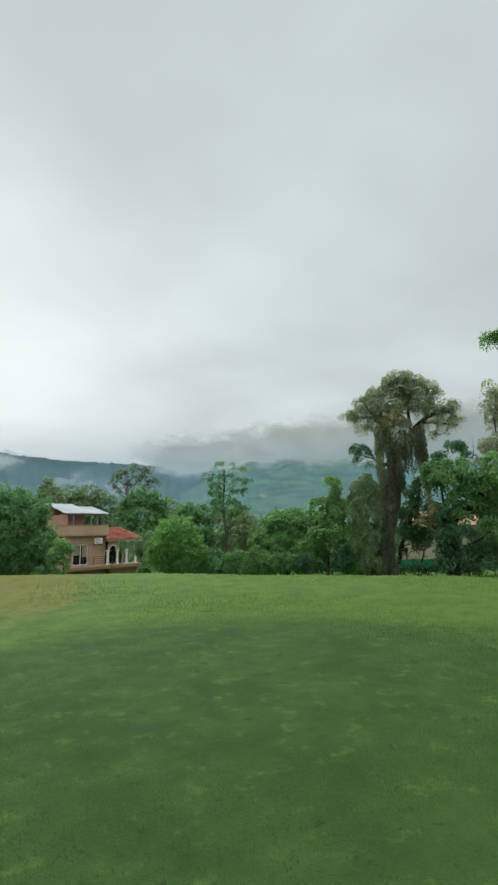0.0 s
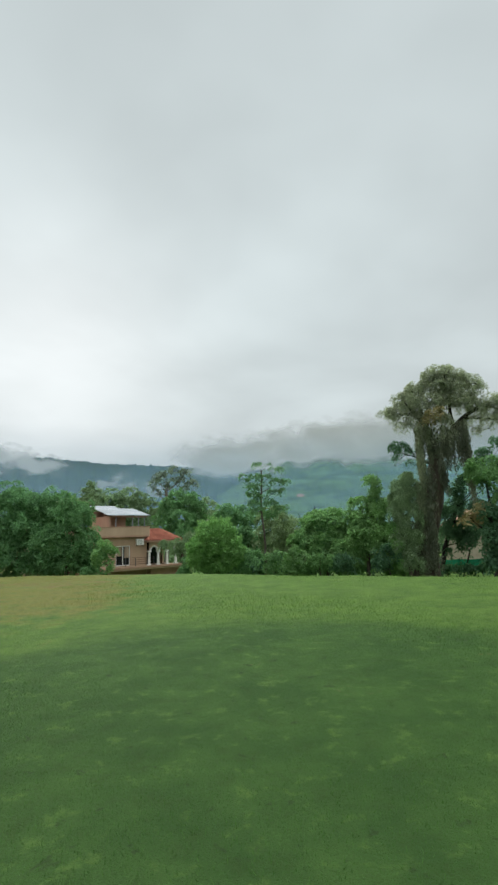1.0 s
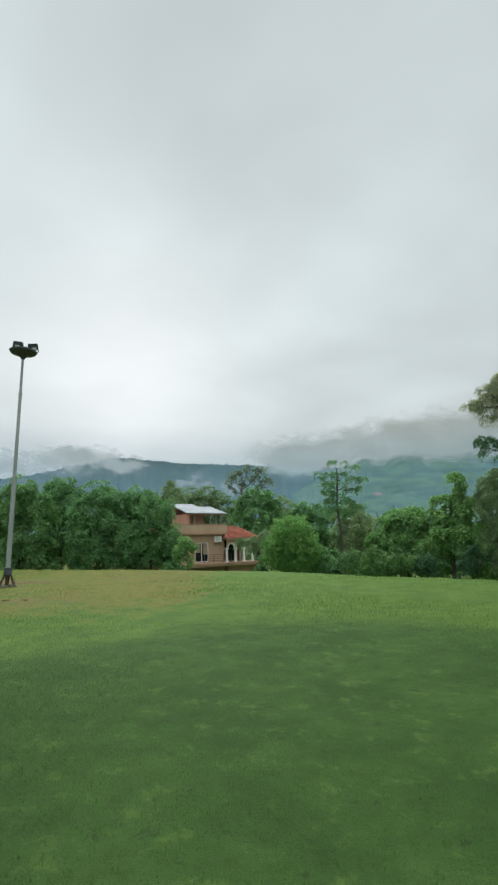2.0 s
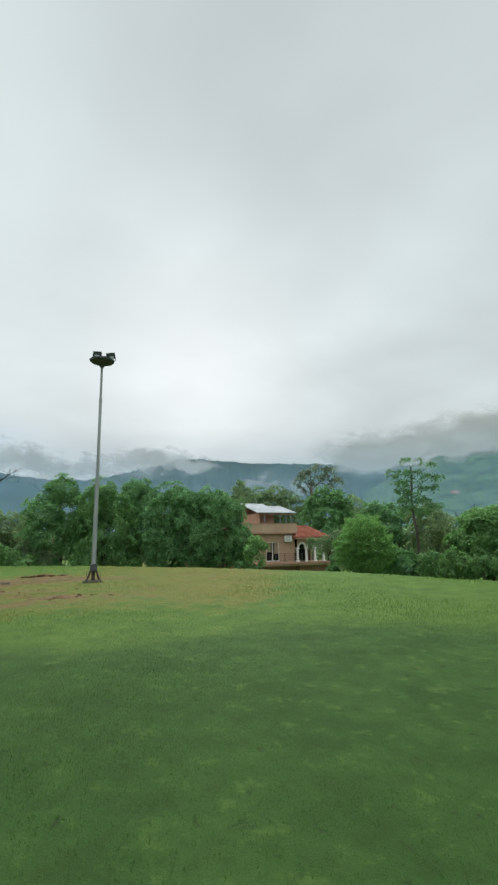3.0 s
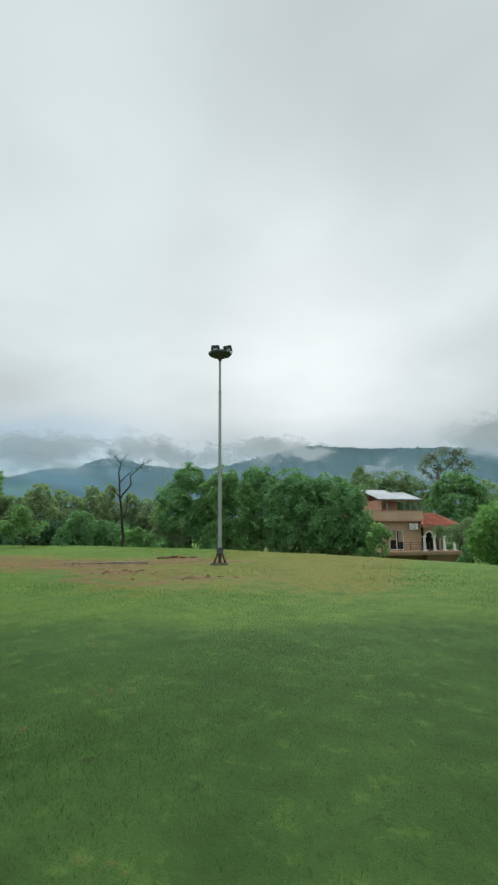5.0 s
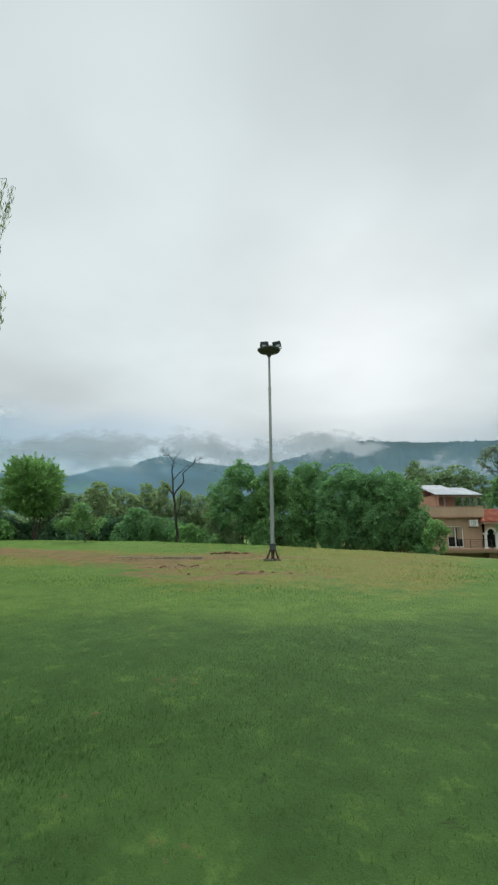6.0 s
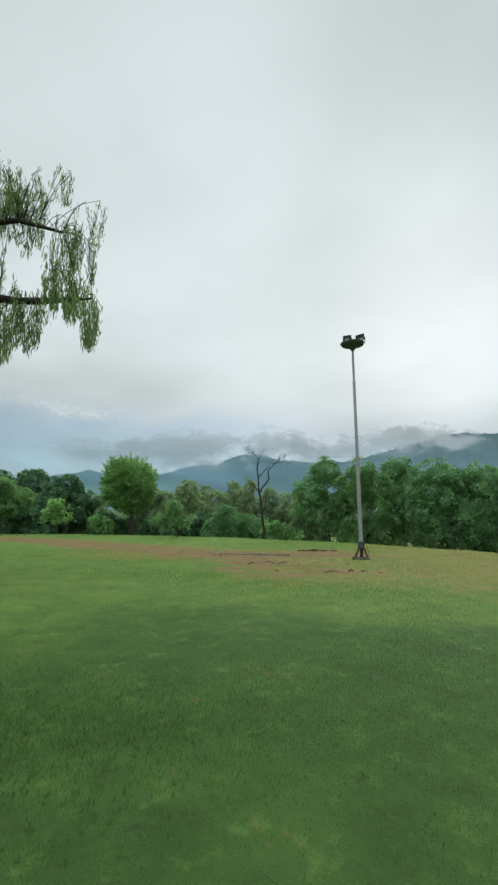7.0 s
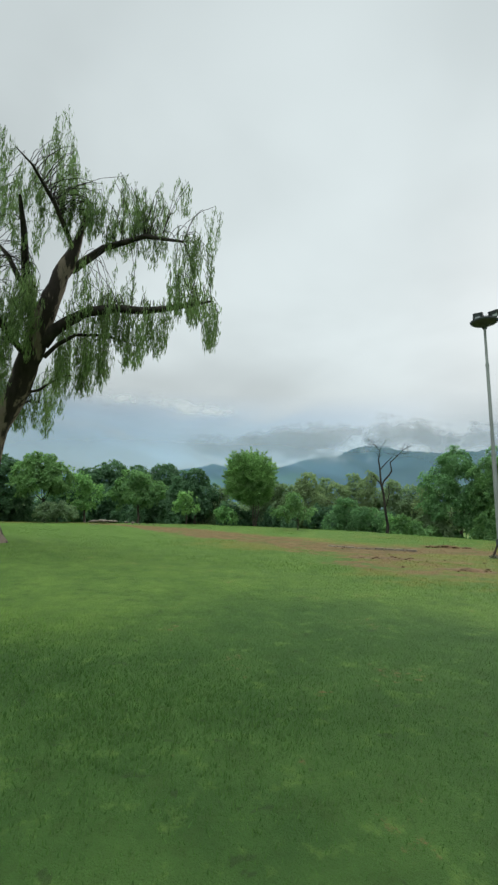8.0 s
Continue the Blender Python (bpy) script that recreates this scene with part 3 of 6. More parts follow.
def bank(rows, soft_low, soft_top, ragged, grain=1.0, thick=1.0):
    """Density between a lower and an upper line, rows of (bearing, low, top), frayed."""
    rows = np.array(sorted(rows), float)

    def density(B, E_, p):
        low, top = np.interp(B, rows[:, 0], rows[:, 1]), np.interp(B, rows[:, 0], rows[:, 2])
        w = ragged * fractal(p, grain, 4, 0.55)
        return thick * smooth(low - soft_low, low + soft_low, E_ + w) * (1 - smooth(top - soft_top, top + soft_top, E_ - w)) * smooth(0, 0.4, top - low)
    return density


# distance haze painted as one tinted sheet, its density tuned by bearing
cloud_sheet("backdrop_haze_sheet", "bluish see-through sheet with distance haze painted on", HAZE, -75, 140, -0.6, 16, 360,
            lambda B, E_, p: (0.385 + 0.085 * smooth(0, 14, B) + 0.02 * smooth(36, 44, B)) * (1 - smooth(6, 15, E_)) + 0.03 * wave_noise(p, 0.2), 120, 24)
cloud_sheet("backdrop_cloud", "grey cloud bank lying on the green hill", CLOUD, -50, 17, 6.0, 16.5, 1000,
            bank([(-50, 7.0, 13.4), (-30, 7.2, 13.4), (-20, 7.9, 13.6), (-12, 8.6, 13.6), (-4, 9.2, 13.4), (0, 9.0, 12.6), (4, 8.4, 12.1), (8, 7.8, 11.8), (11, 7.9, 11.4), (13, 9.4, 11.0), (16, 10.5, 10.7)], 1.0, 1.6, 0.36, 1.5, 1.15))
cloud_sheet("backdrop_cloud", "wisp of mist before the forested ridge", CLOUD, 15, 24, 5.0, 8.9, 960,
            bank([(15, 6.2, 6.4), (17, 6.0, 7.2), (19, 6.3, 7.4), (21, 6.5, 7.8), (23.5, 6.8, 7.2)], 1.0, 0.9, 0.6, 2.4, 0.6), 150, 60)
cloud_sheet("backdrop_cloud", "small wisps clinging to the mountain side", CLOUD, 53, 66, 5.4, 8.6, 1280,
            bank([(53, 6.6, 6.8), (55, 6.5, 7.0), (57.5, 6.3, 6.9), (60, 6.6, 7.3), (63, 6.3, 6.8), (66, 6.0, 6.2)], 0.9, 0.8, 0.6, 2.4, 0.5), 150, 50)
cloud_sheet("backdrop_cloud", "bright small clouds in the blue gap", CLOUD_BRIGHT, 70, 92, 10.6, 16.5, 1900,
            bank([(70, 12.3, 12.4), (73.5, 12.0, 12.8), (75, 11.9, 13.2), (77.5, 12.3, 13.4), (79, 13.0, 13.5), (83, 13.2, 13.9), (85.5, 12.9, 14.2), (88, 13.0, 13.8), (92, 13.2, 13.3)], 0.7, 0.7, 0.32, 1.2, 0.65), 200, 60)
cloud_sheet("backdrop_cloud", "torn cloud drifting over the ridge's shoulder", CLOUD, 25, 47, 6.5, 13.5, 980,
            bank([(25, 9.6, 9.7), (27.5, 9.0, 9.9), (30, 8.6, 10.3), (33, 8.3, 10.9), (36, 8.6, 11.4), (38.5, 8.2, 10.8), (41, 8.0, 10.0), (44, 7.8, 9.5), (47, 7.8, 9.2)], 1.0, 0.9, 0.5, 1.9, 0.9))
cloud_sheet("backdrop_cloud", "grey cloud cap over the mountain's top", CLOUD, 44, 55.5, 6.8, 13.0, 1280,
            bank([(44, 8.4, 8.8), (46, 7.9, 9.8), (48, 7.9, 10.9), (50.5, 8.3, 11.4), (52.5, 8.7, 10.9), (54.5, 9.0, 10.2), (55.5, 9.4, 9.9)], 1.1, 1.0, 0.42, 1.7, 0.9), 160, 60)
cloud_sheet("backdrop_cloud", "long low grey cloud beside the mountain", CLOUD, 53, 78, 5.8, 13.0, 1300,
            bank([(53, 9.2, 9.6), (55.5, 8.8, 10.3), (58, 8.0, 10.5), (60.5, 7.5, 10.5), (63, 7.1, 10.1), (66, 6.8, 9.8), (70, 7.0, 9.4), (74, 7.2, 8.8), (78, 7.6, 8.0)], 1.1, 1.0, 0.42, 1.5, 0.9))
# ---- trees ----
def leaves_mesh(name, centre, normal, along, length, width, mat, parent, label=""):
    """Many leaves as folded kites in one mesh."""
    side = np.cross(normal, along)
    side /= np.linalg.norm(side, axis=1, keepdims=True) + 1e-9
    L, W = np.asarray(length)[:, None], np.asarray(width)[:, None]
    a, b = centre - along * L * 0.5, centre + along * L * 0.5
    mid = centre - along * L * 0.08 + normal * L * 0.10
    v = np.stack([a, mid + side * W * 0.5, b, mid - side * W * 0.5], 1).reshape(-1, 3)
    f = np.arange(len(centre) * 4).reshape(-1, 4)
    return mesh_object(name, v, f, mat, parent, label, flat=True)


def unit(v):
    return v / (np.linalg.norm(v, axis=-1, keepdims=True) + 1e-9)


def clumped_leaves(lobes, rng, clump, leaf_len, cover, flat=0.6, droop=0.0, gaps=0.0, slim=0.62, behind=1.0):
    """Leaves in drooping caps that overlap like shingles on the shells of the crown's lobes. Lobes: x, y, z, rx, ry, rz; behind: share of caps kept on the far side.
    Returns centres, normals, directions, lengths, and the caps' places."""
    cs, outs, sizes = [], [], []
    for x, y, z, rx, ry, rz in lobes:
        area = 4 * math.pi * ((rx * ry) ** 1.6 / 3 + (rx * rz) ** 1.6 / 3 + (ry * rz) ** 1.6 / 3) ** (1 / 1.6)
        n = max(5, int(area / (clump * clump * 1.5)))
        u = unit(rng.normal(size=(n, 3)))
        u = u[(u[:, 2] > -0.7) & ((u[:, 1] < 0.3) | (rng.uniform(0, 1, n) < behind))]
        rad = rng.uniform(0.66, 1.16, (len(u), 1)) * (1 + 0.22 * wave_noise(u * 2.6 + (x, y, z), 1.0)[:, None])
        c = np.array([x, y, z]) + u * rad * (rx, ry, rz)
        keep = wave_noise(c, 0.9 / clump) > -1.1 + 2.0 * gaps
        c, u = c[keep], u[keep]
        cs.append(c), outs.append(u), sizes.append(clump * rng.uniform(0.55, 1.3, len(c)))
    c, u, s = np.concatenate(cs), np.concatenate(outs), np.concatenate(sizes)
    per = np.maximum(4, (cover * 4.0 * s * s / (leaf_len * leaf_len * slim * 0.5)).astype(int))
    idx = np.repeat(np.arange(len(c)), per)
    axis = unit(u * (1, 1, 0.7) + (0, 0, 0.6) + 0.35 * rng.normal(size=u.shape))
    t1 = unit(np.cross(axis, rng.normal(size=u.shape)))
    t2 = np.cross(axis, t1)
    k, th = np.sqrt(rng.uniform(0, 1, len(idx)))[:, None], rng.uniform(0, 6.283, len(idx))[:, None]
    # ragged rim: every cap has a few longer fingers
    k = k * (1 + 0.28 * np.sin(th * 5 + 6.283 * (s[idx] * 37 % 1)[:, None]))
    spread = np.cos(th) * t1[idx] + np.sin(th) * t2[idx]
    S = s[idx][:, None]
    pos = c[idx] + spread * k * S - axis[idx] * S * k * k * (0.35 + 0.3 * droop) + rng.normal(size=(len(idx), 3)) * S * 0.13
    pos[:, 2] -= (0.25 + droop) * 0.5 * (k * k * S)[:, 0]
    pos[:, 2] = c[idx, 2] + (pos[:, 2] - c[idx, 2]) * (flat + 0.4)
    al = unit(spread * 0.9 + 0.5 * rng.normal(size=(len(idx), 3)) - (0, 0, 0.3 + droop))
    nrm = axis[idx] + 0.5 * spread * k + 0.42 * rng.normal(size=(len(idx), 3))
    nrm = unit(nrm - al * (nrm * al).sum(1)[:, None])
    return pos, nrm, al, leaf_len * rng.uniform(0.65, 1.3, len(idx)), c


def puffs(lobes, rng, n=6, size=0.52):
    """Breaks large lobes up into tufts that sit on their upper and outer sides, with hollows between."""
    small = []
    for x, y, z, rx, ry, rz in lobes:
        if rx < 0.8:
            small.append((x, y, z, rx, ry, rz))
            continue
        u = unit(rng.normal(size=(n, 3)) + (0, -0.25, 0.35))
        for q in u:
            k = size * rng.uniform(0.75, 1.25)
            small.append((x + q[0] * rx * 0.66, y + q[1] * ry * 0.66, z + q[2] * rz * 0.66, rx * k, ry * k, rz * k))
    return small


def skeleton_runs(top, lobes, clumps, trunk_r, rng, twig=0.25, reach=1.0):
    """Limbs from the trunk's top to every lobe, and twigs from the lobes' hearts to some of their clumps."""
    runs, top = [], np.array(top, float)
    for x, y, z, rx, ry, rz in lobes:
        heart = np.array([x, y, z - 0.25 * rz])
        # a limb leaves the trunk below the lobe that it carries
        flat_way = math.hypot(x - top[0], y - top[1])
        k = min(1.0, max(0.12, (heart[2] - 0.7 * flat_way) / top[2]))
        start = top * k
        lone = heart[2] < 0.55 * flat_way and flat_way > 3.0
        if lone:
            # a low outer lobe stands on a thin stem of its own
            start = np.array([heart[0] * 0.97, heart[1], 0.0])
        d = np.linalg.norm(heart - start)
        r0 = trunk_r * min(0.55, 0.22 + 0.05 * rx) if heart[2] > max(2.4, 0.55 * flat_way) and k > 0.35 and not lone else 0.035
        runs.append(curve_run(start, heart, r0, r0 * 0.3, (rng.normal() * 0.04 * d, rng.normal() * 0.04 * d, -0.06 * d), 9, 0.025 * d, rng.randint(9999)))
        near = clumps[np.linalg.norm((clumps - (x, y, z)) / (rx, ry, rz), axis=1) < 1.15]
        rng.shuffle(near)
        for q in near[:int(len(near) * twig) + 2]:
            w = np.linalg.norm(q - heart)
            runs.append(curve_run(heart, heart + (q - heart) * reach, trunk_r * 0.15, trunk_r * 0.03 + 0.006, (0, 0, 0.08 * w), 5, 0.03 * w, rng.randint(9999)))
    return runs


def tree(name, label, bearing, distance, lobes, mat, trunk_r=0.16, clump=0.55, leaf_len=0.26, cover=1.0, bark=BARK, seed=1, base=None, fork=None, droop=0.0,
         gaps=0.0, flat=0.6, slim=0.62, category="tree", group="", twig=0.2, deep=0.8, extra=(), sink=0.05, skirt=False, bend=0.04, tufts=0):
    """A tree at a bearing and distance. Lobes of its crown: (bearing, elevation, half width, half height[, nearer]) in degrees as seen from the eye, set into metres here.
    fork: (bearing, elevation) where the trunk parts. extra: (material, lobes) for leaves of another colour."""
    rng = np.random.RandomState(seed)
    bx = bearing if base is None else base
    x0, y0, z0 = spot(bx, distance)
    z0 -= sink
    m = Matrix.Translation((x0, y0, z0)) @ Matrix.Rotation(radians(bx), 4, "Z")

    def local(b, e, w, h, near=0.0):
        d = distance - near
        a = radians(b - bx)
        return (-math.sin(a) * d, math.cos(a) * d - distance, high(d, e) - z0, d * math.tan(radians(w)), d * math.tan(radians(w)) * deep, d * math.tan(radians(h)))

    low_lobes = []
    if skirt:
        # foliage down to the ground all along the crown's width
        b0, b1 = min(q[0] - 0.7 * q[2] for q in lobes), max(q[0] + 0.7 * q[2] for q in lobes)
        foot = -math.degrees(math.atan(EYE / np.interp(bearing, BROW[:, 0], BROW[:, 1])))
        low_lobes = [(b + 0.4 * math.sin(11 * b), foot - 0.1 + 1.3 * abs(math.sin(4.7 * b + seed)), 1.3 + 0.4 * math.sin(5 * b), 0.9 + 0.9 * abs(math.sin(4.7 * b + seed)), -0.3 + 0.6 * math.sin(3 * b + seed)) for b in np.arange(b0, b1 + 0.1, 1.4)]
    lob = [local(*q) for q in lobes]
    ob = thing(name, m, label, category, group)
    leaf_len = max(leaf_len * 0.85, (0.0041 if distance < 52 else 0.0050) * distance)
    pos, nrm, al, ln, clumps = clumped_leaves(puffs(lob, rng, tufts) if tufts else lob, rng, clump, leaf_len, cover, flat, droop, gaps, slim, 0.5)
    if low_lobes:
        more = clumped_leaves([local(*q) for q in low_lobes], rng, clump, leaf_len * 1.25, cover * 0.9, flat, droop, 0.0, slim, 0.4)
        pos, nrm, al, ln = (np.concatenate(pair) for pair in zip((pos, nrm, al, ln), more[:4]))
    keep = pos[:, 2] > 0.02
    leaves_mesh("crown", pos[keep], nrm[keep], al[keep], ln[keep], ln[keep] * slim, mat, ob)
    every = list(lob)
    for mat2, lobes2 in extra:
        lob2 = [local(*q) for q in lobes2]
        p2, n2, a2, l2, c2 = clumped_leaves(lob2, rng, clump, leaf_len, cover, flat, droop, gaps, slim, 0.5)
        leaves_mesh("crown", p2, n2, a2, l2, l2 * slim, mat2, ob, "foliage of another tone")
        every += lob2
        clumps = np.concatenate([clumps, c2])
    low = min(q[2] - q[5] for q in every)
    if fork is None:
        cx, cy = np.mean([q[0] for q in every]), np.mean([q[1] for q in every])
        top = (0.5 * cx, 0.5 * cy, max(0.5, low + 0.35 * (np.mean([q[2] for q in every]) - low)))
    else:
        f = local(*fork, 1, 1)
        top = f[:3]
    trunk = curve_run((0, 0, -0.15), top, trunk_r * 1.15, trunk_r * 0.75, (bend * top[2], 0, 0), 12, 0.012 * top[2] + 0.02, seed)
    trunk[0, 3] *= 1.35
    v, f = tubes([trunk], 12)
    v += unit(v - np.repeat(trunk[:, :3], 12, 0)) * (0.10 * trunk_r * wave_noise(v, 1.2 / trunk_r))[:, None]
    mesh_object("trunk", v, f, bark, ob)
    v, f = tubes(skeleton_runs(top, every, clumps, trunk_r, rng, twig if distance < 50 or twig > 0.2 else 0.04), 5)
    mesh_object("bough", v, f, bark, ob)
    return ob


def spiky_tree(name, label, bearing, distance, balls, mat, trunk_r, shoots, leaf_len, seed, category="tree", group="", bark=BARK):
    """A dense ball of a crown made of straight leafy shoots that stand out all round. Balls: (bearing, elevation, half width, half height) in degrees."""
    rng = np.random.RandomState(seed)
    x0, y0, z0 = spot(bearing, distance)
    ob = thing(name, Matrix.Translation((x0, y0, z0 - 0.05)) @ Matrix.Rotation(radians(bearing), 4, "Z"), label, category, group)
    pos, al, nrm, runs = [], [], [], []
    tall = 0.0
    for b, e, w, h in balls:
        c = np.array([distance * math.tan(radians(bearing - b)), 0.0, high(distance, e) - z0])
        size = distance * np.tan(np.radians([w, w * 0.85, h]))
        tall = max(tall, c[2] - 0.5 * size[2])
        n = int(shoots * w / balls[0][2])
        d = unit(rng.normal(size=(n, 3)))
        for k in range(n):
            u, reach = d[k], rng.uniform(0.62, 0.92) if rng.uniform() < 0.5 else rng.uniform(0.88, 1.14)
            tip = c + u * size * reach * (1 + 0.07 * float(wave_noise(u * 2.2 + seed)))
            if tip[2] < 0.1:
                continue
            root = c + u * size * 0.45 * reach - (0, 0, 0.12 * size[2])
            way = unit(tip - root)
            m = rng.randint(46, 70)
            t = rng.uniform(0.25, 1.0, m) ** 0.8
            pos.append(root + (tip - root) * t[:, None] + rng.normal(size=(m, 3)) * (0.20 * leaf_len + 1.5 * leaf_len * (1 - t))[:, None])
            al.append(unit(way * 1.3 + 0.75 * rng.normal(size=(m, 3)) + (0, 0, 0.15)))
            nrm.append(unit(u + (0, 0, 0.6) + 0.6 * rng.normal(size=(m, 3))))
            if k % 3 == 0:
                runs.append(curve_run(c - (0, 0, 0.5 * size[2]), root + 0.8 * (tip - root), 0.035, 0.008, (0, 0, 0.1), 5, 0.05, k))
    pos, al, nrm = np.concatenate(pos), np.concatenate(al), np.concatenate(nrm)
    nrm = unit(nrm - al * (nrm * al).sum(1)[:, None])
    ln = leaf_len * rng.uniform(0.7, 1.3, len(pos))
    leaves_mesh("crown", pos, nrm, al, ln, ln * 0.48, mat, ob)
    for q in (-1, 0, 1):
        run = curve_run((0.12 * q, 0, -0.1), (0.35 * q + 0.2, 0.1 * q, tall), trunk_r * 0.8, trunk_r * 0.4, (0.05 * q, 0, 0), 9, 0.05, seed + q)
        v, f = tubes([run], 9)
        mesh_object("trunk", v, f, bark, ob)
    v, f = tubes(runs, 5)
    mesh_object("bough", v, f, bark, ob)
    return ob


GROVE = "trees beside the lawn"
# the thicket before the house: five broad-leaved trees with touching crowns
tree("mulberry_tree", "dense mid-green broadleaf tree at the thicket's end", 44.7, 47, [(44.7, 5.9, 2.0, 2.0), (46.3, 3.6, 2.3, 2.2), (43.6, 3.4, 2.4, 2.6), (45.2, 0.6, 3.0, 2.6), (42.6, 0.2, 2.4, 2.3), (42.4, 2.6, 1.7, 2.0), (47.4, 1.2, 1.4, 1.8)], LEAF_MID, clump=0.5, leaf_len=0.22, cover=1.0, seed=11, group=GROVE, twig=0.1, skirt=True)
tree("mulberry_tree", "fresh light green tree in the thicket", 40.2, 45, [(40.6, 5.7, 1.9, 2.0), (39.2, 4.2, 2.2, 2.2), (41.4, 3.0, 2.0, 2.4), (39.6, 0.8, 2.8, 2.6), (40.5, -1.0, 2.6, 1.6), (38.3, 2.8, 1.8, 2.2), (38.2, -0.2, 1.9, 2.0)], LEAF_FRESH, clump=0.5, leaf_len=0.22, cover=1.0, seed=12, group=GROVE, twig=0.1, skirt=True)
tree("mulberry_tree", "dark green tree deep in the thicket", 36.0, 48, [(36.6, 6.0, 1.9, 1.6), (35.0, 5.0, 2.2, 2.0), (37.2, 3.4, 2.2, 2.6), (35.3, 1.6, 2.8, 2.8), (36.8, -0.6, 2.6, 2.0)], LEAF_MID, clump=0.5, leaf_len=0.22, cover=1.0, seed=13, group=GROVE, twig=0.1, skirt=True)
tree("mulberry_tree", "broad deep green tree with heavy foliage", 31.2, 45, [(31.4, 5.2, 2.6, 2.0), (33.2, 3.6, 2.2, 2.4), (29.2, 4.4, 2.2, 2.2), (31.0, 2.0, 3.2, 2.8), (33.0, 0.2, 2.6, 2.4), (29.4, 0.4, 2.8, 2.6), (31.2, -1.2, 3.2, 1.6), (28.2, 2.8, 1.8, 2.1), (33.9, 2.0, 1.7, 2.4), (28.2, -0.8, 2.0, 1.8)], LEAF_MID, clump=0.5, leaf_len=0.22, cover=1.0, seed=14, group=GROVE, twig=0.1, skirt=True)
tree("mulberry_tree", "deep green tree standing next to the house", 26.4, 44, [(27.2, 4.6, 2.0, 1.9), (25.2, 3.6, 2.0, 2.0), (26.6, 1.6, 2.8, 2.6), (24.6, 0.4, 2.1, 2.2), (26.6, -0.8, 2.8, 1.9), (24.2, -1.4, 1.8, 1.4)], LEAF_MID, clump=0.5, leaf_len=0.22, cover=1.0, seed=15, group=GROVE, twig=0.1, skirt=True)
tree("bush", "light green bush before the house corner", 21.6, 42, [(21.9, 0.1, 0.8, 0.8), (21.3, -0.8, 0.8, 1.0), (22.3, -1.4, 1.1, 1.2), (21.2, -2.0, 0.8, 0.9)], LEAF_ROUND, 0.06, 0.4, 0.2, 1.0, seed=16, category="bush")

# between the house and the big gum tree
spiky_tree("round_bush", "bright yellow-green rounded bush with upright shoots", 9.1, 40, [(9.0, 0.2, 2.75, 3.0), (7.2, -1.0, 1.9, 2.0), (10.8, -1.2, 1.8, 1.9), (9.0, -2.4, 2.4, 1.6)], LEAF_BRIGHT, 0.10, 260, 0.2, 21, "bush")
tree("slender_tree", "slim tree with flat tiers of fine foliage", 3.0, 44, [(3.5, 9.1, 0.7, 0.22), (2.4, 8.9, 0.7, 0.25), (1.4, 8.5, 0.6, 0.22), (0.8, 8.4, 0.5, 0.2), (5.5, 7.8, 0.5, 0.25), (5.0, 7.2, 0.6, 0.3), (3.9, 7.7, 0.8, 0.22), (2.5, 7.6, 0.7, 0.22), (1.0, 7.1, 0.8, 0.22), (0.0, 6.9, 0.6, 0.2),
      (4.4, 6.4, 0.9, 0.3), (3.4, 6.8, 0.6, 0.2), (1.8, 6.6, 0.7, 0.22), (0.5, 5.8, 0.6, 0.2), (1.7, 5.7, 0.8, 0.25), (4.2, 5.6, 0.9, 0.3), (3.0, 5.1, 0.9, 0.3), (4.0, 4.4, 0.9, 0.4), (2.0, 4.4, 0.9, 0.35), (0.9, 3.6, 1.0, 0.4), (3.5, 3.4, 1.1, 0.5), (1.9, 3.0, 1.0, 0.5)],
     LEAF_MID, 0.10, 0.30, 0.18, 0.6, BARK, 22, bend=0.0, fork=(3.0, 8.3), gaps=0.14, flat=0.75, twig=0.5, slim=0.45, group=GROVE)
tree("broadleaf_tree", "mid-green tree behind the bush", 6.0, 52, [(7.4, 3.0, 1.8, 1.4), (5.4, 2.9, 1.6, 1.5), (6.4, 1.0, 2.6, 2.2), (5.0, -1.0, 2.4, 2.2)], LEAF_MID, seed=23, group=GROVE, twig=0.1, skirt=True)
tree("broadleaf_tree", "olive green tree in the hedge row", 1.2, 50, [(1.6, 2.2, 2.0, 1.7), (-0.4, 1.0, 1.8, 1.6), (1.4, 0.0, 2.6, 2.2), (0.4, -1.8, 2.6, 1.6)], LEAF_OLIVE, seed=24, group=GROVE, twig=0.15, skirt=True)
tree("broadleaf_tree", "fresh green tree in the hedge row", -4.2, 44, [(-3.4, 1.8, 1.9, 1.5), (-5.4, 2.0, 1.8, 1.4), (-4.2, 0.2, 2.8, 2.0), (-2.2, -0.8, 2.0, 1.8), (-5.2, -1.4, 2.6, 1.6)], LEAF_ROUND, cover=1.7, seed=25, group=GROVE, twig=0.15, skirt=True)
tree("broadleaf_tree", "spreading green tree with an arching limb", -8.8, 43, [(-8.0, 1.6, 1.8, 1.3), (-10.2, 2.4, 1.8, 1.2), (-10.3, 6.2, 0.6, 0.6), (-10.8, 5.2, 0.7, 0.4), (-10.4, 4.2, 0.9, 0.6), (-8.8, 4.0, 1.2, 0.45), (-10.9, 3.2, 1.2, 0.8), (-9.2, 0.2, 2.8, 1.9), (-7.4, -1.2, 2.2, 1.7), (-10.6, -1.2, 2.2, 1.7)], LEAF_ROUND, cover=1.7, seed=26, group=GROVE, twig=0.25, skirt=True)
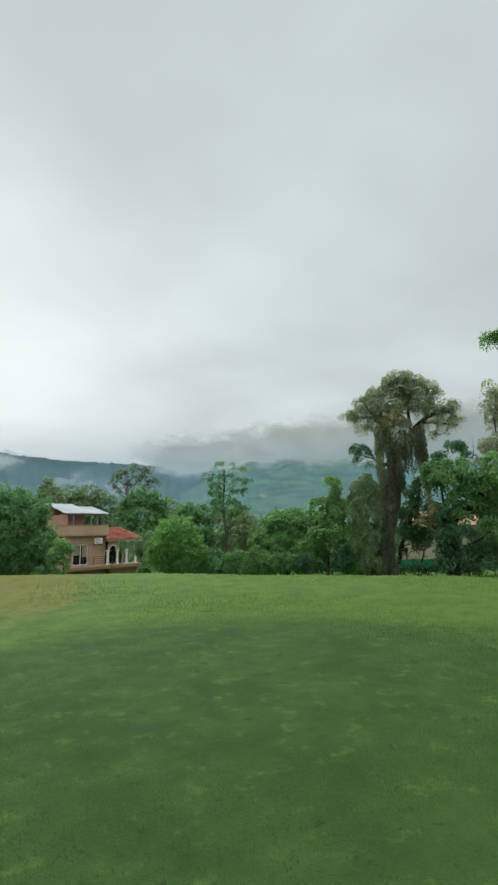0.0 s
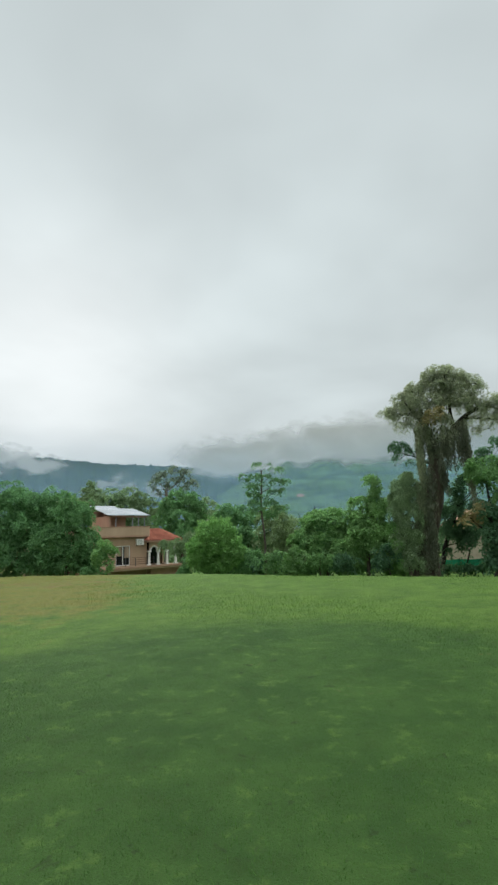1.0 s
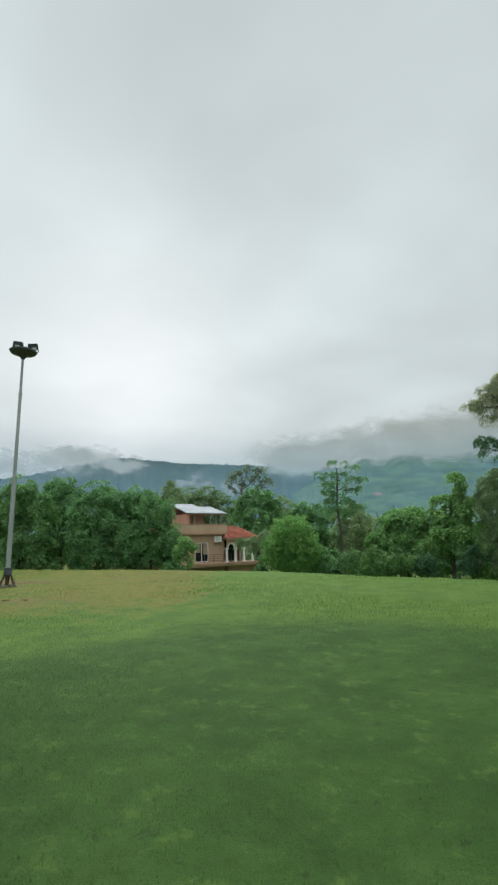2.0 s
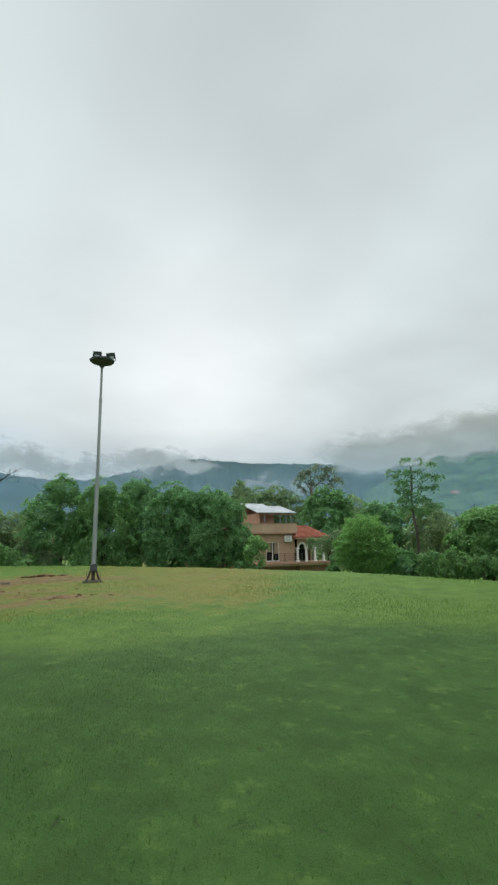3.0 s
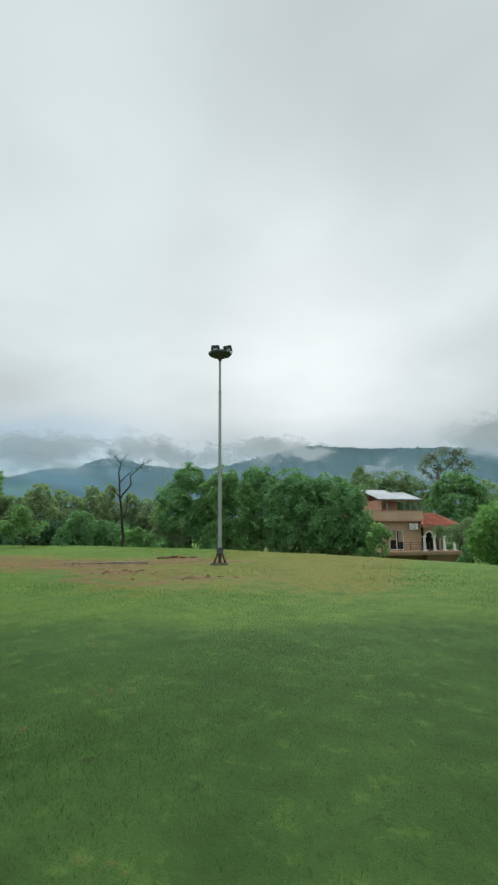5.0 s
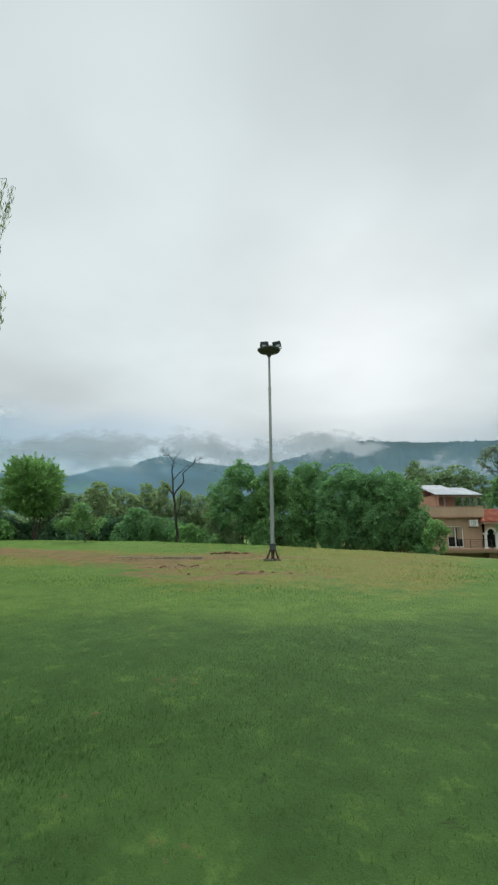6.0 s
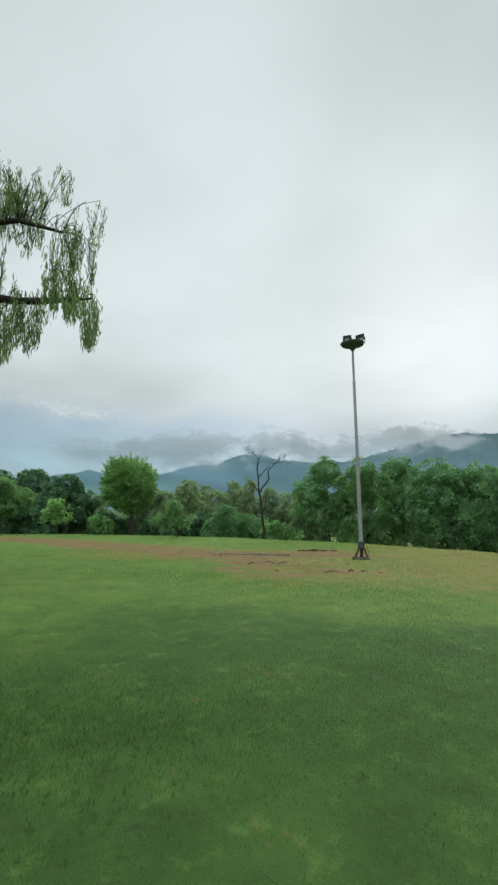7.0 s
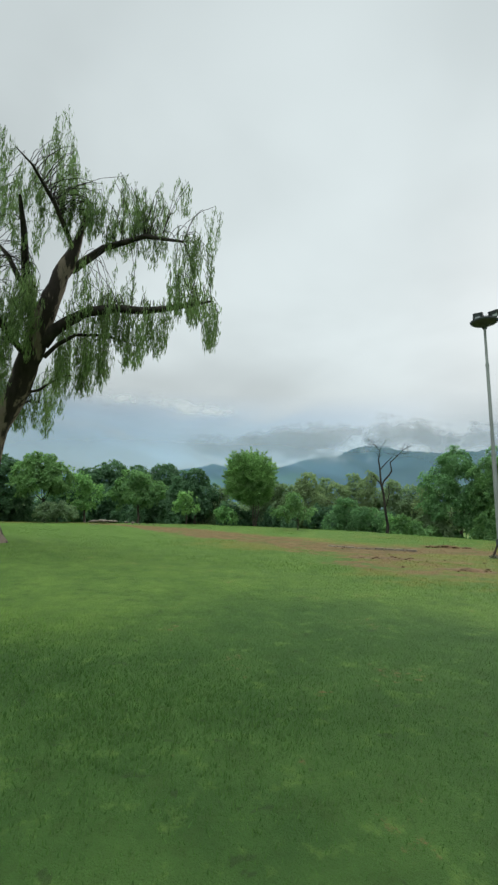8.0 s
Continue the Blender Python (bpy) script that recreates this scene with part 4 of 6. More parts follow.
for q, (b, d, w, h, mat) in enumerate(((11.9, 43, 1.2, 1.0, LEAF_MID), (5.0, 41, 1.7, 1.3, LEAF_MID), (1.6, 40, 1.5, 1.1, LEAF_FRESH), (-0.8, 42, 1.8, 1.2, LEAF_FRESH), (-3.6, 41, 1.7, 0.7, LEAF_FRESH), (-6.8, 41, 1.8, 0.7, LEAF_DEEP), (-11.6, 41, 1.8, 1.2, LEAF_DEEP))):
    tree("shrub", "low green shrub under the trees", b, d, [(b, -3.2 + h * 0.8, w, h), (b + 0.9, -3.4, w * 0.7, h * 0.8)], mat, 0.05, 0.4, 0.2, 0.9, seed=60 + q, category="bush", group="shrubs under the trees")

# dark shrubs added to stand in for the black shade under the crowns
for q, (b, d, h) in enumerate(((6.6, 50, 1.6), (3.2, 49, 1.3), (0.2, 50, 1.5), (-2.8, 50, 1.4), (-5.6, 49, 1.6), (-8.2, 50, 1.4), (-10.8, 49, 1.6), (-12.8, 50, 1.4), (-24.0, 47, 1.3), (-27.0, 47, 1.5))):
    tree("shrub", "dark shrubs standing in for shade under the trees", b, d, [(b, -3.0, 1.7, 1.3), (b + 1.2, -3.4, 1.3, 1.0), (b - 1.1, -2.6, 1.2, h)], LEAF_DEEP, 0.05, 0.5, 0.28, 0.9, seed=130 + q, category="bush", group="shrubs under the trees")

# behind the house
tree("gum_tree", "tall open gum tree behind the house", 14.6, 78, [(15.8, 8.0, 0.7, 0.7), (16.6, 6.9, 0.6, 0.5), (14.2, 8.7, 0.8, 0.6), (12.6, 8.5, 0.8, 0.6), (13.6, 7.5, 0.8, 0.5), (11.8, 7.2, 0.7, 0.5), (14.9, 7.0, 0.5, 0.4), (15.1, 8.5, 0.5, 0.4), (16.0, 6.0, 0.5, 0.5), (12.5, 6.6, 0.6, 0.5)],
     LEAF_GREY, 0.34, 0.5, 0.3, 0.6, BARK_GUM, 31, base=15.2, fork=(15.0, 6.2), gaps=0.08, twig=0.3, group=GROVE)
tree("broadleaf_tree", "dense rounded tree behind the red roof", 13.4, 66, [(13.3, 5.3, 1.4, 1.1), (14.4, 4.4, 1.4, 1.2), (12.2, 4.6, 1.4, 1.2), (15.0, 3.4, 1.2, 1.3), (11.4, 3.6, 1.2, 1.3), (13.2, 2.6, 2.6, 2.0), (13.2, 0.8, 3.0, 1.8)], LEAF_MID, 0.22, 0.5, 0.28, 1.1, seed=32, group=GROVE, twig=0.1)
tree("conifer", "dark pointed conifer behind the roof", 23.7, 74, [(23.7, 7.1, 0.5, 0.6), (23.7, 6.1, 1.1, 0.7), (23.7, 5.0, 1.7, 0.9), (23.7, 3.4, 2.0, 1.2)], LEAF_HAZE, 0.2, 0.6, 0.3, seed=33, group=GROVE, twig=0.1)
for q, (b, e, w) in enumerate(((21.4, 6.2, 1.3), (19.7, 6.2, 1.3), (18.2, 5.9, 1.2), (16.8, 5.0, 1.4), (26.4, 5.2, 1.8), (10.2, 4.6, 1.6), (29, 5.4, 2.0))):
    tree("broadleaf_tree", "hazy green tree behind the house", b, 80, [(b, e - 0.9, w, 1.2), (b + 0.6, e - 2.6, w * 1.3, 1.9), (b - 0.5, e - 4.6, w * 1.3, 1.8)], LEAF_HAZE, 0.22, 0.75, 0.36, 0.8, seed=34 + q, group=GROVE, twig=0.1)

# the big gum tree and what stands round it
def smooth_run(rows, n=22):
    """A limb through its rows (x, y, z, radius), rounded."""
    t = np.array(rows, float)
    k = np.linspace(0, len(t) - 1, n)
    t = np.stack([np.interp(k, np.arange(len(t)), t[:, c]) for c in range(4)], 1)
    for _ in range(3):
        t[1:-1] = 0.25 * t[:-2] + 0.5 * t[1:-1] + 0.25 * t[2:]
    return t


def old_gum():
    """The huge gum tree: a stout draped trunk, spreading limbs, a tufted crown and curtains of shaggy growth hanging from it."""
    b0, d = -15.2, 42.0
    rng = np.random.RandomState(41)
    x0, y0, z0 = spot(b0, d)
    ob = thing("gum_tree", Matrix.Translation((x0, y0, z0 - 0.05)) @ Matrix.Rotation(radians(b0), 4, "Z"), "huge old gum tree draped in hanging grey-green growth", "tree", GROVE)

    def p(b, e, r, near=0.0):
        dd = d - near
        a = radians(b - b0)
        return (-math.sin(a) * dd, math.cos(a) * dd - d, high(dd, e) - z0, r)

    def lobe(b, e, w, h, near=0.0):
        x, y, z, _ = p(b, e, 0, near)
        return (x, y, z, d * math.tan(radians(w)), d * math.tan(radians(w)) * 0.85, d * math.tan(radians(h)))
    trunk = smooth_run([(0, 0, -0.3, 1.25), p(-15.6, -3.6, 0.95), p(-16.0, -1.4, 0.86), p(-16.6, 1.2, 0.80), p(-17.1, 3.4, 0.76), p(-17.5, 5.4, 0.74), p(-17.8, 7.4, 0.66), p(-17.9, 8.9, 0.48), p(-17.7, 10.0, 0.34)], 36)
    v, f = tubes([trunk], 20)
    c = np.repeat(trunk[:, :3], 20, 0)
    v += unit(v - c) * (0.13 * wave_noise(v * (1, 1, 0.25), 1.6) + 0.05 * wave_noise(v * (1, 1, 0.3), 5.0))[:, None]
    mesh_object("trunk", v, f, BARK, ob, "fluted brown-grey trunk")
    limbs = [[p(-17.8, 8.2, 0.44), p(-17.5, 10.4, 0.34), p(-17.3, 12.0, 0.28), p(-16.7, 13.2, 0.20), p(-15.8, 13.8, 0.15), p(-13.9, 14.0, 0.07), p(-12.7, 14.1, 0.03)],
             [p(-17.3, 12.0, 0.22), p(-17.8, 14.6, 0.17), p(-19.1, 15.5, 0.11), p(-19.6, 17.2, 0.04)],
             [p(-17.9, 8.4, 0.42), p(-18.9, 9.7, 0.34), p(-20.2, 11.6, 0.26), p(-21.9, 13.1, 0.19), p(-23.9, 13.8, 0.11), p(-25.4, 12.6, 0.04)],
             [p(-20.2, 11.6, 0.20), p(-20.0, 13.6, 0.15), p(-20.4, 15.6, 0.10), p(-21.0, 17.2, 0.03)],
             [p(-21.9, 13.1, 0.13), p(-22.6, 14.6, 0.09), p(-23.2, 16.2, 0.03)],
             [p(-21.2, 12.6, 0.12), p(-23.2, 12.3, 0.09), p(-25.2, 11.8, 0.03)],
             [p(-17.3, 12.0, 0.16), p(-16.8, 14.6, 0.11), p(-16.9, 16.8, 0.03)],
             [p(-16.4, 13.4, 0.11), p(-15.4, 14.8, 0.08), p(-14.8, 15.8, 0.03)],
             [p(-17.7, 7.8, 0.09), p(-16.4, 8.0, 0.065), p(-15.6, 8.9, 0.05), p(-14.5, 9.1, 0.04), p(-13.6, 10.0, 0.025), p(-12.7, 10.3, 0.012)], [p(-15.6, 8.9, 0.04), p(-15.0, 10.0, 0.03), p(-14.2, 10.5, 0.012)], [p(-14.5, 9.1, 0.03), p(-13.9, 8.6, 0.02), p(-13.2, 8.9, 0.012)], [p(-16.2, 8.1, 0.03), p(-15.5, 7.8, 0.02), p(-14.8, 8.3, 0.012)]]
    runs = [smooth_run(q) for q in limbs]
    crown = [lobe(*q) for q in ((-18.9, 18.1, 1.3, 1.0), (-20.2, 17.9, 1.2, 0.9), (-19.2, 16.6, 1.9, 1.4), (-21.2, 16.6, 1.5, 1.4), (-22.9, 16.8, 0.9, 0.7), (-17.0, 16.2, 1.7, 1.3), (-15.0, 15.1, 1.6, 1.2), (-13.2, 14.1, 1.1, 0.7), (-22.9, 15.5, 1.6, 1.3), (-24.4, 14.0, 1.3, 1.0), (-25.2, 12.3, 1.0, 0.7), (-20.4, 14.5, 1.5, 1.0),
                                (-18.3, 15.0, 1.2, 0.9, 1.0), (-16.3, 13.0, 1.3, 0.9), (-22.6, 13.6, 1.3, 0.8), (-23.9, 12.2, 1.0, 0.5), (-19.2, 12.6, 1.1, 0.8, 0.8), (-14.4, 13.6, 0.8, 0.5), (-17.6, 11.6, 0.9, 0.9, 0.6), (-21.6, 14.6, 1.3, 1.0, 0.6), (-16.8, 14.6, 1.3, 1.0, 0.4), (-15.6, 13.6, 1.0, 0.7), (-19.6, 15.4, 1.3, 0.9, -1.0), (-15.6, 12.6, 0.8, 0.6), (-16.6, 11.5, 0.8, 0.8, 0.4), (-22.3, 12.2, 1.0, 0.6), (-21.2, 11.7, 0.9, 0.7), (-20.1, 10.8, 0.7, 0.8, 0.5), (-18.8, 10.9, 0.9, 0.9, 0.8), (-16.4, 10.4, 0.6, 0.8, 0.4), (-15.3, 11.7, 0.7, 0.5), (-23.4, 11.2, 0.7, 0.4), (-22.4, 10.9, 0.6, 0.5), (-14.2, 12.5, 0.7, 0.4))]
    pos, nrm, al, ln, clumps = clumped_leaves(puffs(crown, rng, 9, 0.50), rng, 0.33, 0.18, 0.50, 0.95, 0.15, 0.18, 0.36, 0.5)
    leaves_mesh("crown", pos, nrm, al, ln, ln * 0.36, LEAF_GUM, ob, "grey-green tufted foliage")
    for q in clumps[::9]:
        near = min(runs, key=lambda t: float(np.linalg.norm(t[:, :3] - q, axis=1).min()))
        s_ = near[int(np.argmin(np.linalg.norm(near[:, :3] - q, axis=1)))][:3]
        runs.append(curve_run(s_, q, 0.035, 0.008, (0, 0, -0.05), 5, 0.04, int(rng.randint(9999))))
    v, f = tubes(runs, 7)
    mesh_object("bough", v, f, BARK_DARK, ob)
    for mat, lobes, text in ((LEAF_RUST, ((-18.0, 13.3, 0.9, 0.8, 1.5), (-19.0, 13.7, 0.7, 0.5, 1.5)), "yellow-brown withered foliage"), (LEAF_DEEP, ((-14.4, 10.3, 0.7, 0.35), (-13.3, 10.2, 0.7, 0.4), (-13.9, 9.7, 0.7, 0.3), (-13.4, 8.9, 0.5, 0.3), (-15.0, 9.7, 0.45, 0.35), (-14.8, 8.3, 0.45, 0.25), (-15.8, 9.2, 0.3, 0.2)), "sparse dark foliage on a low branch")):
        q = clumped_leaves([lobe(*k) for k in lobes], rng, 0.36, 0.2, 0.6, 0.6, 0.3, 0.1, 0.45)
        leaves_mesh("crown", q[0], q[1], q[2], q[3], q[3] * 0.45, mat, ob, text)
    # curtains: bearing, elevation of top and foot, half width, nearness, how many
    dark = ((-17.4, 12.2, 7.4, 0.45, 0.5, 45), (-19.3, 12.0, 7.2, 0.6, 0.5, 55), (-20.6, 12.0, 7.6, 0.5, 0.3, 45), (-21.3, 12.4, 3.6, 0.25, 0.3, 70), (-18.3, 11.0, 7.6, 0.5, 0.8, 40),
            (-18.5, 8.4, 4.6, 0.4, 0.9, 36), (-17.0, 7.6, 3.4, 0.4, 0.9, 36), (-16.5, 4.2, -1.0, 0.5, 0.9, 50), (-16.2, 1.2, -3.6, 0.7, 1.0, 70), (-15.6, -0.8, -4.3, 0.9, 1.2, 70))
    olive = ((-16.3, 12.2, 7.6, 0.4, 0.6, 60), (-16.2, 9.0, 4.8, 0.35, 0.9, 46), (-15.7, 6.0, 0.8, 0.45, 1.0, 70), (-15.0, 2.2, -1.4, 0.4, 1.1, 40), (-17.2, 12.4, 9.6, 0.4, 1.0, 30))
    for mat, rows, text in ((LEAF_SHAG, dark, "dark shaggy growth hanging in curtains"), (LEAF_TRAIL, olive, "olive trailing growth hanging down the trunk")):
        pos, al = [], []
        for b, e1, e0, w, near, num in rows:
            for _ in range(num):
                x, y, z, _r = p(b + w * rng.normal() * 0.6, e1 - rng.uniform(0, 0.5) * (e1 - e0), 0, near + rng.normal() * 0.3)
                long = (e1 - e0) / 57.3 * d * rng.uniform(0.25, 0.75)
                m = int(long * 16) + 4
                k = rng.uniform(0, 1, m)
                pos.append(np.stack([x + rng.normal(size=m) * 0.07, y + rng.normal(size=m) * 0.07, z - long * k], 1))
                al.append(unit(rng.normal(size=(m, 3)) * (0.35, 0.35, 0.2) + (0, 0, -1)))
        pos, al = np.concatenate(pos), np.concatenate(al)
        keep = pos[:, 2] > 0.05
        pos, al = pos[keep], al[keep]
        ln = rng.uniform(0.14, 0.34, len(pos))
        leaves_mesh("hanging_growth", pos, unit(np.cross(al, rng.normal(size=pos.shape))), al, ln, ln * 0.3, mat, ob, text)
    return ob


old_gum()
tree("understorey_tree", "grey-olive drooping tree against the old gum trunk", -13.6, 40.6, [(-14.3, 6.3, 0.9, 0.9), (-13.3, 5.4, 0.8, 0.9), (-15.0, 5.0, 0.8, 1.3), (-13.7, 3.5, 1.3, 1.5), (-14.9, 2.3, 0.8, 1.4), (-13.5, 1.0, 1.2, 1.6), (-14.7, -0.6, 0.9, 1.5), (-13.7, -2.4, 1.2, 1.6), (-14.5, -3.4, 0.9, 1.1), (-12.9, 4.0, 0.8, 1.2), (-12.8, 1.6, 0.9, 1.4), (-12.7, -1.0, 0.9, 1.4)],
     LEAF_GUM_LOW, 0.16, 0.42, 0.2, 1.3, BARK, 48, droop=0.5, slim=0.36, group=GROVE, extra=((LEAF_BRIGHT, [(-12.6, -1.2, 0.7, 1.1), (-13.2, -3.0, 0.7, 0.7), (-12.4, 0.8, 0.5, 0.8)]),))
tree("understorey_tree", "dark drooping undergrowth beside the green fence", -19.0, 46, [(-18.3, 0.4, 1.2, 1.3), (-20.2, 0.2, 1.5, 1.6), (-18.0, 2.4, 0.8, 0.6), (-19.6, 3.0, 1.0, 0.7), (-21.4, 2.6, 0.9, 0.9), (-21.6, 0.8, 1.0, 1.2), (-19.2, 1.8, 1.2, 0.8), (-17.7, -1.8, 0.8, 0.7), (-19.4, -1.6, 0.9, 0.6), (-24.6, -0.4, 1.2, 1.2), (-26.4, -1.4, 1.5, 1.2), (-28.6, -2.0, 1.6, 1.6)],
     LEAF_DEEP, 0.07, 0.5, 0.3, 1.2, BARK_DARK, 46, bend=0.0, gaps=0.0, slim=0.35, droop=0.8, group=GROVE)
# dark strip of growth added where only shade lies at the fence's foot
for q, b in enumerate((-17.6, -18.8, -20.0, -21.2, -24.6, -25.8)):
    tree("weeds", "low dark growth standing in for shade below the fence", b, 45, [(b, -4.0, 0.8, 0.35), (b + 0.6, -4.2, 0.7, 0.3)], LEAF_DEEP, 0.03, 0.35, 0.2, 0.8, seed=150 + q, category="bush", group="weeds along the fence")
tree("small_tree", "grey-olive drooping small tree at the porch", 12.6, 47, [(13.6, 0.0, 0.9, 0.8), (12.6, -0.5, 0.9, 1.0), (12.0, 0.4, 0.9, 0.9), (12.2, -2.2, 0.8, 1.0), (14.5, -0.1, 0.8, 0.55), (15.1, 0.1, 0.55, 0.4), (13.8, -1.2, 0.6, 0.6)], LEAF_HAZE, 0.08, 0.4, 0.2, 1.0, seed=47, droop=0.8, slim=0.4, group=GROVE)
tree("broadleaf_tree", "dark tree with forked limbs behind the gum tree", -19.8, 46, [(-19.4, 4.4, 0.9, 0.9), (-20.5, 5.4, 1.0, 0.9), (-21.2, 6.8, 0.9, 0.8), (-22.9, 8.4, 0.9, 0.6), (-24.7, 9.2, 1.3, 0.7), (-26.1, 8.0, 1.0, 0.6), (-19.0, 0.2, 0.9, 0.9), (-20.3, -0.6, 1.2, 0.9)], LEAF_DEEP, 0.2, 0.5, 0.26, 0.8, BARK_DARK, 42, bend=0.0, base=-16.6, fork=(-19.3, 2.4), gaps=0.1, twig=0.4, group=GROVE)
tree("ivy_tree", "thick ivy-clad trunk with a fresh green crown", -22.8, 40,
     [(-22.6, 6.6, 1.9, 1.5), (-24.8, 5.6, 2.2, 2.0), (-26.8, 4.4, 2.2, 2.2), (-25.4, 2.6, 2.4, 1.8), (-27.8, 1.0, 2.4, 2.2), (-29.4, 5.6, 2.4, 2.6), (-29.6, -1.0, 2.2, 2.0)],
     LEAF_FRESH, 0.5, 0.6, 0.28, 1.0, BARK_DARK, 43, fork=(-22.9, 2.4), twig=0.2, group=GROVE,
     extra=((LEAF_DEEP, [(-22.8, -0.4, 1.2, 2.0, 0.8), (-22.7, -2.8, 1.2, 1.4, 0.8), (-22.6, 1.4, 1.1, 1.4, 0.7), (-23.2, -1.8, 1.2, 1.4, 0.6), (-24.4, -2.6, 1.4, 1.3), (-26.4, -2.8, 1.6, 1.3)]), (LEAF_RUST, [(-22.3, 2.1, 1.3, 0.7), (-20.6, 1.4, 0.8, 0.5)])))
tall_gum = tree("gum_tree", "tall olive gum tree with bare twigs", -29.0, 46, [(-29.4, 14.6, 1.2, 1.3), (-31.0, 13.2, 1.8, 1.8), (-29.0, 12.2, 1.2, 1.1), (-30.0, 8.8, 2.0, 1.4), (-28.0, 9.4, 1.1, 0.6), (-26.8, 7.4, 0.9, 0.5)], LEAF_GUM, 0.35, 0.6, 0.28, 0.85, BARK_GUM, 44, gaps=0.06, twig=0.3, group=GROVE, slim=0.45, droop=0.6)
# bare twigs standing out of the tall gum tree
twig_runs = []
for tx, tz, ex, ez in ((1.6, 8.6, 2.6, 11.6), (2.2, 10.4, 1.9, 12.6), (2.0, 9.6, 3.2, 11.0), (2.4, 10.9, 3.1, 12.4), (1.2, 7.4, 2.2, 9.6)):
    twig_runs.append(curve_run((-tx, 0.2, tz), (-ex, 0.1, ez), 0.05, 0.008, (0.1, 0, -0.1), 7, 0.06, int(tz * 10)))
v, f = tubes(twig_runs, 6)
mesh_object("bare_twig", v, f, BARK_GUM, tall_gum, "leafless grey twigs")
tree("feathery_tree", "bright tree whose leafy branch reaches over the lawn", -40.0, 26, [(-40, 17, 5, 4), (-37.0, 21.5, 3.4, 2.2), (-43, 13, 5, 4), (-32.4, 20.9, 2.0, 0.9), (-29.9, 20.5, 1.3, 0.6), (-34, 8, 2.2, 1.6)], LEAF_FRESH, 0.24, 0.45, 0.2, 0.8, seed=45, slim=0.35, droop=0.5, twig=0.3, group=GROVE)

# the dead tree, the young tree and the thickets behind the bare track
for q, (b, d, e, w, mat) in enumerate(((65.3, 62, 4.0, 1.3, LEAF_HAZE), (63.6, 60, 3.5, 1.2, LEAF_HAZE), (61.7, 58, 5.2, 1.1, LEAF_OLIVE), (59.7, 62, 4.6, 1.2, LEAF_HAZE), (58.0, 57, 3.8, 1.4, LEAF_OLIVE), (56.2, 61, 5.2, 1.0, LEAF_HAZE), (54.4, 59, 5.3, 1.0, LEAF_OLIVE), (51.8, 58, 4.2, 1.3, LEAF_HAZE),
                                         (49.6, 57, 3.7, 1.2, LEAF_HAZE), (47.6, 54, 3.7, 1.2, LEAF_OLIVE), (66.8, 64, 3.2, 1.8, LEAF_HAZE), (72.8, 66, 3.2, 2.0, LEAF_HAZE))):
    tree("broadleaf_tree", "olive green tree in the wood behind the track", b, d, [(b, e - 1.0, w, 1.0), (b + 0.5, e - 2.4, w * 1.2, 1.3), (b - 0.6, e - 3.2, w * 1.3, 1.5), (b + 0.2, e - 5.0, w * 1.4, 1.5)], mat, 0.16, 0.45, 0.26, 0.8, seed=70 + q, group=GROVE, gaps=0.06, twig=0.25, skirt=True)
for q, (b, d, e, w, mat) in enumerate(((60.0, 52, 1.2, 1.5, LEAF_DEEP), (57.2, 49, 2.1, 1.5, LEAF_MID), (55.0, 48, 1.2, 1.3, LEAF_MID), (53.6, 50, 0.2, 1.2, LEAF_DEEP), (51.2, 46, -0.1, 1.5, LEAF_BRIGHT), (49.4, 46, -0.5, 1.1, LEAF_FRESH), (65.4, 55, 0.8, 1.6, LEAF_DEEP), (47.6, 47, 0.6, 1.4, LEAF_HAZE), (70.6, 58, 0.6, 1.6, LEAF_DEEP))):
    tree("shrub", "dense rounded shrub at the lawn's far edge", b, d, [(b, e - 0.9, w, 1.0), (b + 0.8, e - 1.8, w * 0.8, 1.1), (b - 0.7, e - 2.1, w * 0.9, 1.0)], mat, 0.07, 0.4, 0.22, 0.95, seed=90 + q, category="bush", group="shrubs behind the track", twig=0.1, skirt=True)
tree("young_tree", "small fresh green tree with a thin trunk", 63.1, 41, [(63.4, 1.7, 1.2, 1.1), (64.8, 0.4, 1.2, 0.8), (62.0, 0.5, 1.1, 0.8), (63.3, -0.1, 1.4, 0.8)], LEAF_FRESH, 0.05, 0.4, 0.2, 0.8, seed=51, gaps=0.08, twig=0.4, group=GROVE)
spiky_tree("round_tree", "dense rounded bright green tree on a short trunk", 68.4, 56, [(69.0, 4.8, 3.4, 3.4), (69.0, 3.0, 3.1, 2.1)], LEAF_ROUND, 0.11, 700, 0.22, 52, "tree", GROVE)
tree("bush", "bright yellow-green bush beside the round tree", 72.2, 55, [(72.2, -0.1, 1.4, 0.9), (71.6, -0.5, 1.2, 0.8)], LEAF_BRIGHT, 0.05, 0.4, 0.2, seed=53, category="bush")
tree("young_tree", "small yellow-green tree on a slim trunk", 76.8, 56, [(76.8, 1.5, 1.2, 1.0), (77.3, 0.6, 1.2, 0.8), (76.2, 0.4, 1.0, 0.7)], LEAF_BRIGHT, 0.06, 0.4, 0.2, 0.9, seed=54, group=GROVE)
tree("broadleaf_tree", "dark green tree behind the young tree", 75.8, 64, [(75.6, 4.0, 1.5, 1.2), (76.8, 2.8, 1.8, 1.6), (74.8, 2.4, 1.7, 1.6), (75.9, 0.6, 2.6, 1.7)], LEAF_DEEP, 0.2, 0.5, 0.26, 1.3, seed=55, group=GROVE, twig=0.1)
